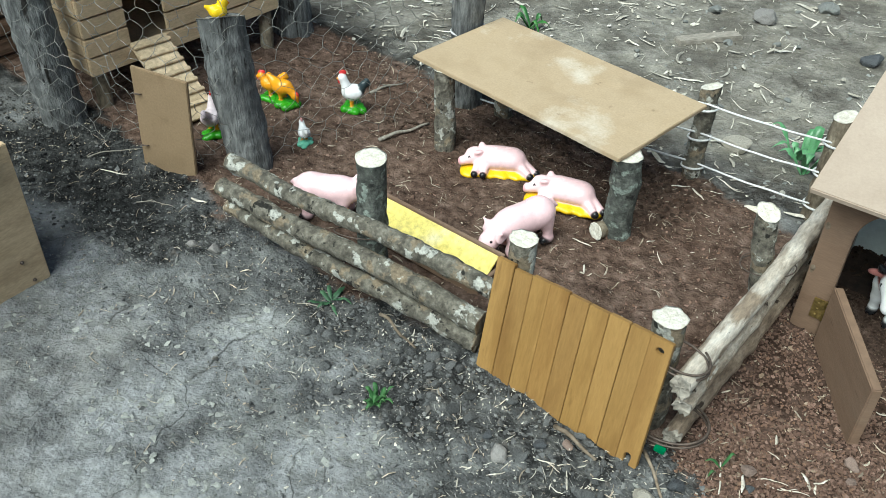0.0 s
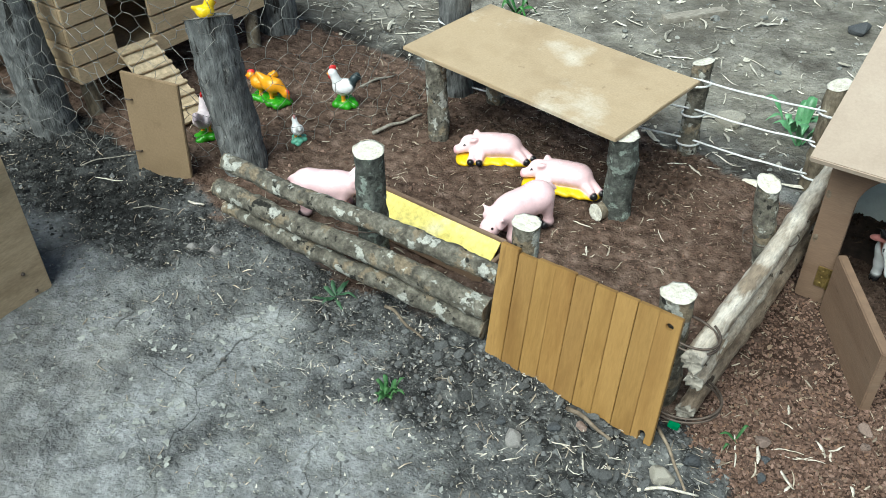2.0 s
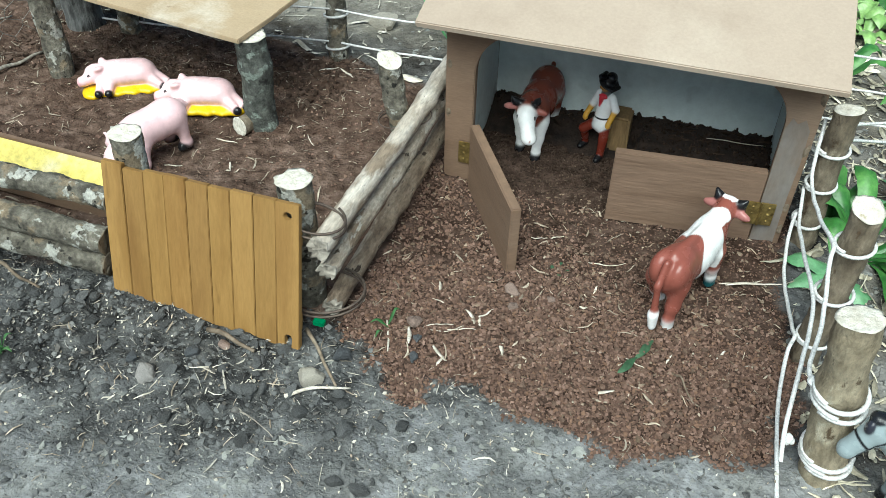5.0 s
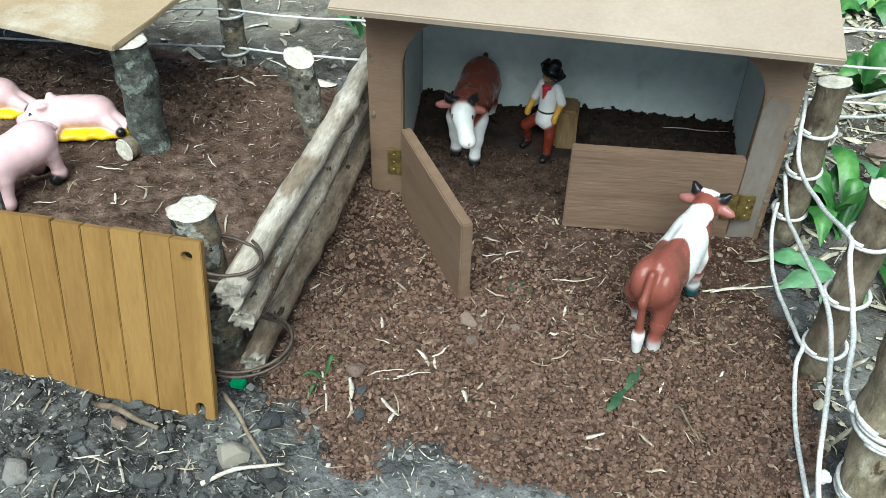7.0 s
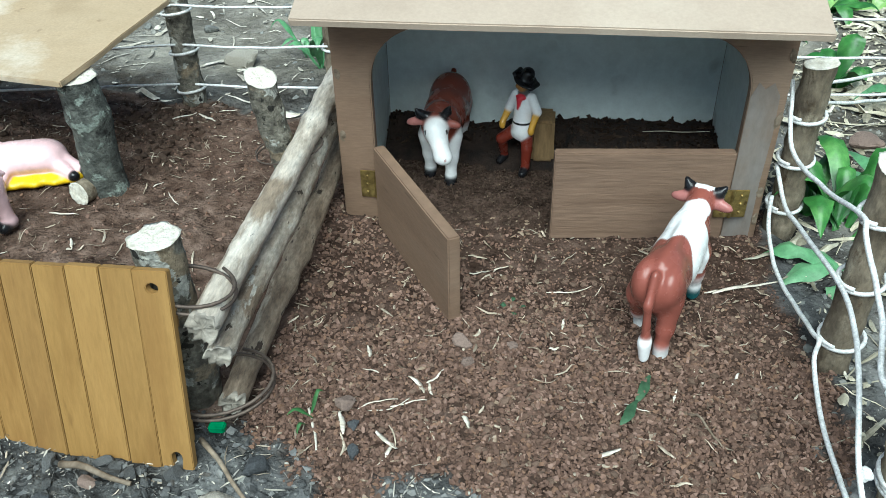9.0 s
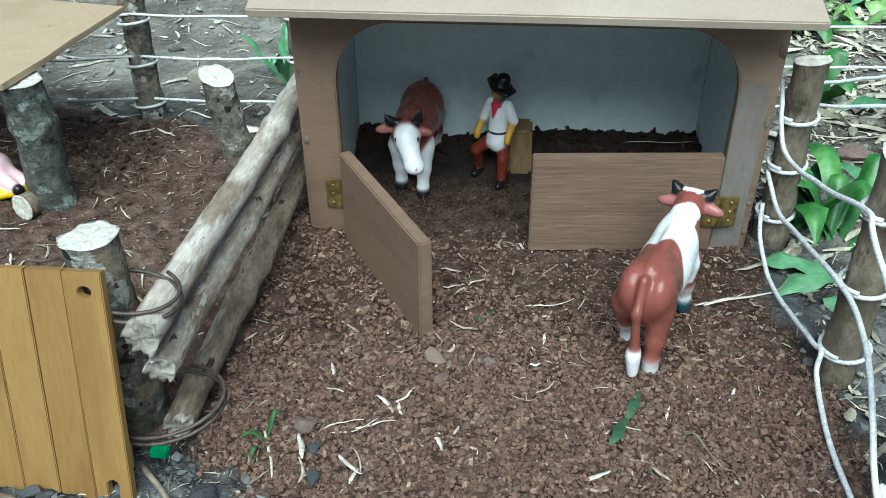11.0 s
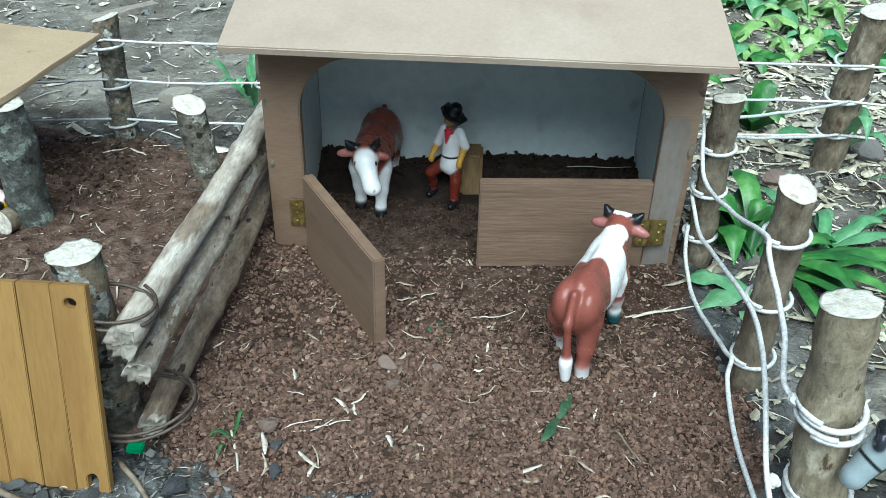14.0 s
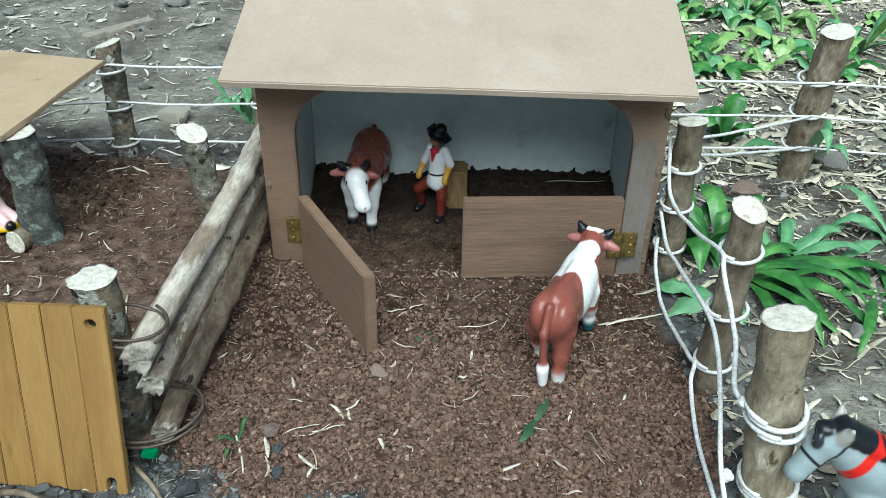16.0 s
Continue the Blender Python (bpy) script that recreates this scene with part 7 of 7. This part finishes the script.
tagged(ob, "short weathered grey plank lying on the far ground", "plank")


# ---- plants ----
def blade(root, heading, length, width, rise, droop, seed, mat, n=9, fold=0.22):
    """One long leaf: rises from the root, bends over and comes to a point; folded along its midrib."""
    pts = []
    for k in range(n):
        f = k / (n - 1)
        out = length * f * (1 - 0.15 * f)
        pts.append(Vector((math.cos(heading) * out, math.sin(heading) * out, rise * math.sin(f * 2.2) - droop * f ** 2.2)) + 0.006 * length / 0.1 * noise.noise_vector(Vector((seed, f * 2, 0))))
    verts, faces = [], []
    for k, p in enumerate(pts):
        f = k / (n - 1)
        ahead = (pts[min(k + 1, n - 1)] - pts[max(k - 1, 0)]).normalized()
        side = Vector((-math.sin(heading), math.cos(heading), 0))
        up = ahead.cross(side) * -1
        w = width * (0.25 + 0.75 * min(1, f / 0.35)) * (1 - max(0, (f - 0.45) / 0.55) ** 2.0) + 0.0003
        wave = 0.12 * w * math.sin(k * 1.7 + seed)
        for s in (-1, -0.5, 0, 0.5, 1):
            verts.append(root + p + side * w / 2 * s + up * (abs(s) * fold * w + wave * s))
    for k in range(n - 1):
        for s in range(4):
            a = 5 * k + s
            faces.append((a, a + 1, a + 6, a + 5))
    return verts, faces


def plant(x, y, leaves, mat, label, seed, group="plants", spread_out=(0, 360), length=(0.08, 0.16), width=(0.016, 0.03), rise=(0.02, 0.05), droop=(0.0, 0.05)):
    rnd = random.Random(seed)
    root = thing("plant", label, "plant", group, Matrix.Translation(at(x, y, -0.002)))
    for k in range(leaves):
        ang = radians(spread_out[0] + (spread_out[1] - spread_out[0]) * (k + rnd.uniform(0.1, 0.9)) / leaves)
        v, f = blade(Vector((rnd.uniform(-0.006, 0.006), rnd.uniform(-0.006, 0.006), 0)), ang, rnd.uniform(*length), rnd.uniform(*width), rnd.uniform(*rise), rnd.uniform(*droop), seed + k * 1.3, mat)
        as_object("leaf", mesh_of("leaf", v, f, mat), root)
    return root


BROAD = "broad-leaved green plant beside the cord fence"
plant(0.498, 0.000, 13, LEAF, BROAD, 51, spread_out=(-80, 35), length=(0.10, 0.21), width=(0.012, 0.021), rise=(0.03, 0.055), droop=(0.03, 0.06))
plant(0.485, 0.020, 8, LEAF, BROAD, 52, spread_out=(20, 200), length=(0.06, 0.12), width=(0.015, 0.024), rise=(0.05, 0.09), droop=(0.0, 0.03))
plant(0.455, 0.045, 5, LEAF, BROAD, 53, spread_out=(-130, 120), length=(0.07, 0.10), width=(0.018, 0.028), rise=(0.03, 0.09), droop=(0.0, 0.03))
plant(0.560, 0.045, 9, LEAF_BLUE, BROAD, 54, spread_out=(-60, 140), length=(0.07, 0.15), width=(0.010, 0.018), rise=(0.02, 0.05), droop=(0.01, 0.04))
plant(0.470, -0.045, 5, LEAF_BLUE, BROAD, 55, spread_out=(-200, -20), length=(0.06, 0.10), width=(0.02, 0.028), rise=(0.01, 0.025), droop=(0.01, 0.03))
plant(0.640, -0.030, 10, LEAF, BROAD, 56, length=(0.07, 0.16), width=(0.010, 0.018))
plant(0.700, 0.090, 9, LEAF_BLUE, BROAD, 57, length=(0.07, 0.16), width=(0.010, 0.018))
plant(0.480, 0.470, 5, LEAF, "green leafy weed behind the barn", 58, length=(0.06, 0.11), width=(0.024, 0.036), rise=(0.05, 0.08))
plant(0.655, 0.290, 5, LEAF_BLUE, "upright pale green shoot beside the post", 59, length=(0.05, 0.11), width=(0.014, 0.022), rise=(0.05, 0.10))
plant(-0.145, 0.455, 9, LEAF_BLUE, "small green weed behind the back fence", 60, length=(0.03, 0.075), width=(0.010, 0.017), rise=(0.03, 0.07), droop=(0.0, 0.02))
plant(-0.115, 0.40, 5, LEAF_BLUE, "small green weed behind the back fence", 61, length=(0.05, 0.09), width=(0.012, 0.018), rise=(0.03, 0.09), droop=(0.0, 0.02))
plant(0.580, 0.385, 6, LEAF, "broad dark green weed between the fence posts", 62, length=(0.045, 0.07), width=(0.026, 0.036), rise=(0.04, 0.075), droop=(0.0, 0.02))
rnd_ = random.Random(9)
for k in range(140):
    x, y = rnd_.uniform(0.42, 1.75), 0.44 + 1.35 * rnd_.random() ** 1.15
    if y < 0.66:
        y += 0.24
    tall = rnd_.random() < 0.13
    plant(x, y, rnd_.randint(4, 7), rnd_.choice((LEAF_LIGHT, LEAF_BLUE, LEAF_LIGHT, LEAF_LIGHT, LEAF)), "lush green weed in the rough ground behind the fence", 70 + k, "weeds",
          length=(0.09, 0.20) if tall else (0.035, 0.11), width=(0.014, 0.024) if tall else (0.018, 0.040), rise=(0.04, 0.12) if tall else (0.01, 0.05), droop=(0.0, 0.06))
plant(-0.312, -0.430, 20, LEAF_WEED, "small feathery green weed on the grey earth", 131, "sprouts", length=(0.010, 0.027), width=(0.003, 0.006), rise=(0.006, 0.024), droop=(0.0, 0.006))
plant(-0.48, -0.335, 9, LEAF_DARK, "small green weed on the grey earth in front of the rails", 132, "sprouts", length=(0.02, 0.04), width=(0.004, 0.007), rise=(0.006, 0.012), droop=(0.0, 0.006))
plant(0.024, -0.268, 3, LEAF_WEED, "small green and straw-coloured sprout at the edge of the gravel", 133, "sprouts", length=(0.012, 0.026), width=(0.003, 0.0045), rise=(0.014, 0.03), droop=(0.0, 0.01))
plant(0.172, -0.127, 5, LEAF_DARK, "tiny green sprout in the gravel", 134, "sprouts", length=(0.006, 0.011), width=(0.003, 0.005), rise=(0.004, 0.007), droop=(0.0, 0.002))
plant(-0.70, 0.40, 6, LEAF, "small green weed far behind the shelter", 135, "sprouts", length=(0.03, 0.07), width=(0.01, 0.016), rise=(0.03, 0.05))
plant(-0.80, 0.62, 6, LEAF, "small green weed far behind the shelter", 136, "sprouts", length=(0.03, 0.07), width=(0.01, 0.016), rise=(0.03, 0.05))
plant(-0.05, 1.15, 9, LEAF, "green weed far behind the fence", 137, "sprouts", length=(0.06, 0.12), width=(0.014, 0.02), rise=(0.04, 0.08))
for k, (x, y, ang) in enumerate(((0.285, -0.201, 247), (0.2715, -0.2335, 244))):
    v, f = blade(Vector(), radians(ang), 0.046 if k == 0 else 0.038, 0.0078, 0.003, 0.001, 3.0 + k, LEAF_DARK, 8, 0.12)
    ob = new("leaf", mesh_of("leaf", v, f, LEAF_DARK))
    ob.matrix_basis = Matrix.Translation(at(x, y, 0.004))
    tagged(ob, "fallen narrow green leaf lying on the gravel", "leaf", "fallen leaves")
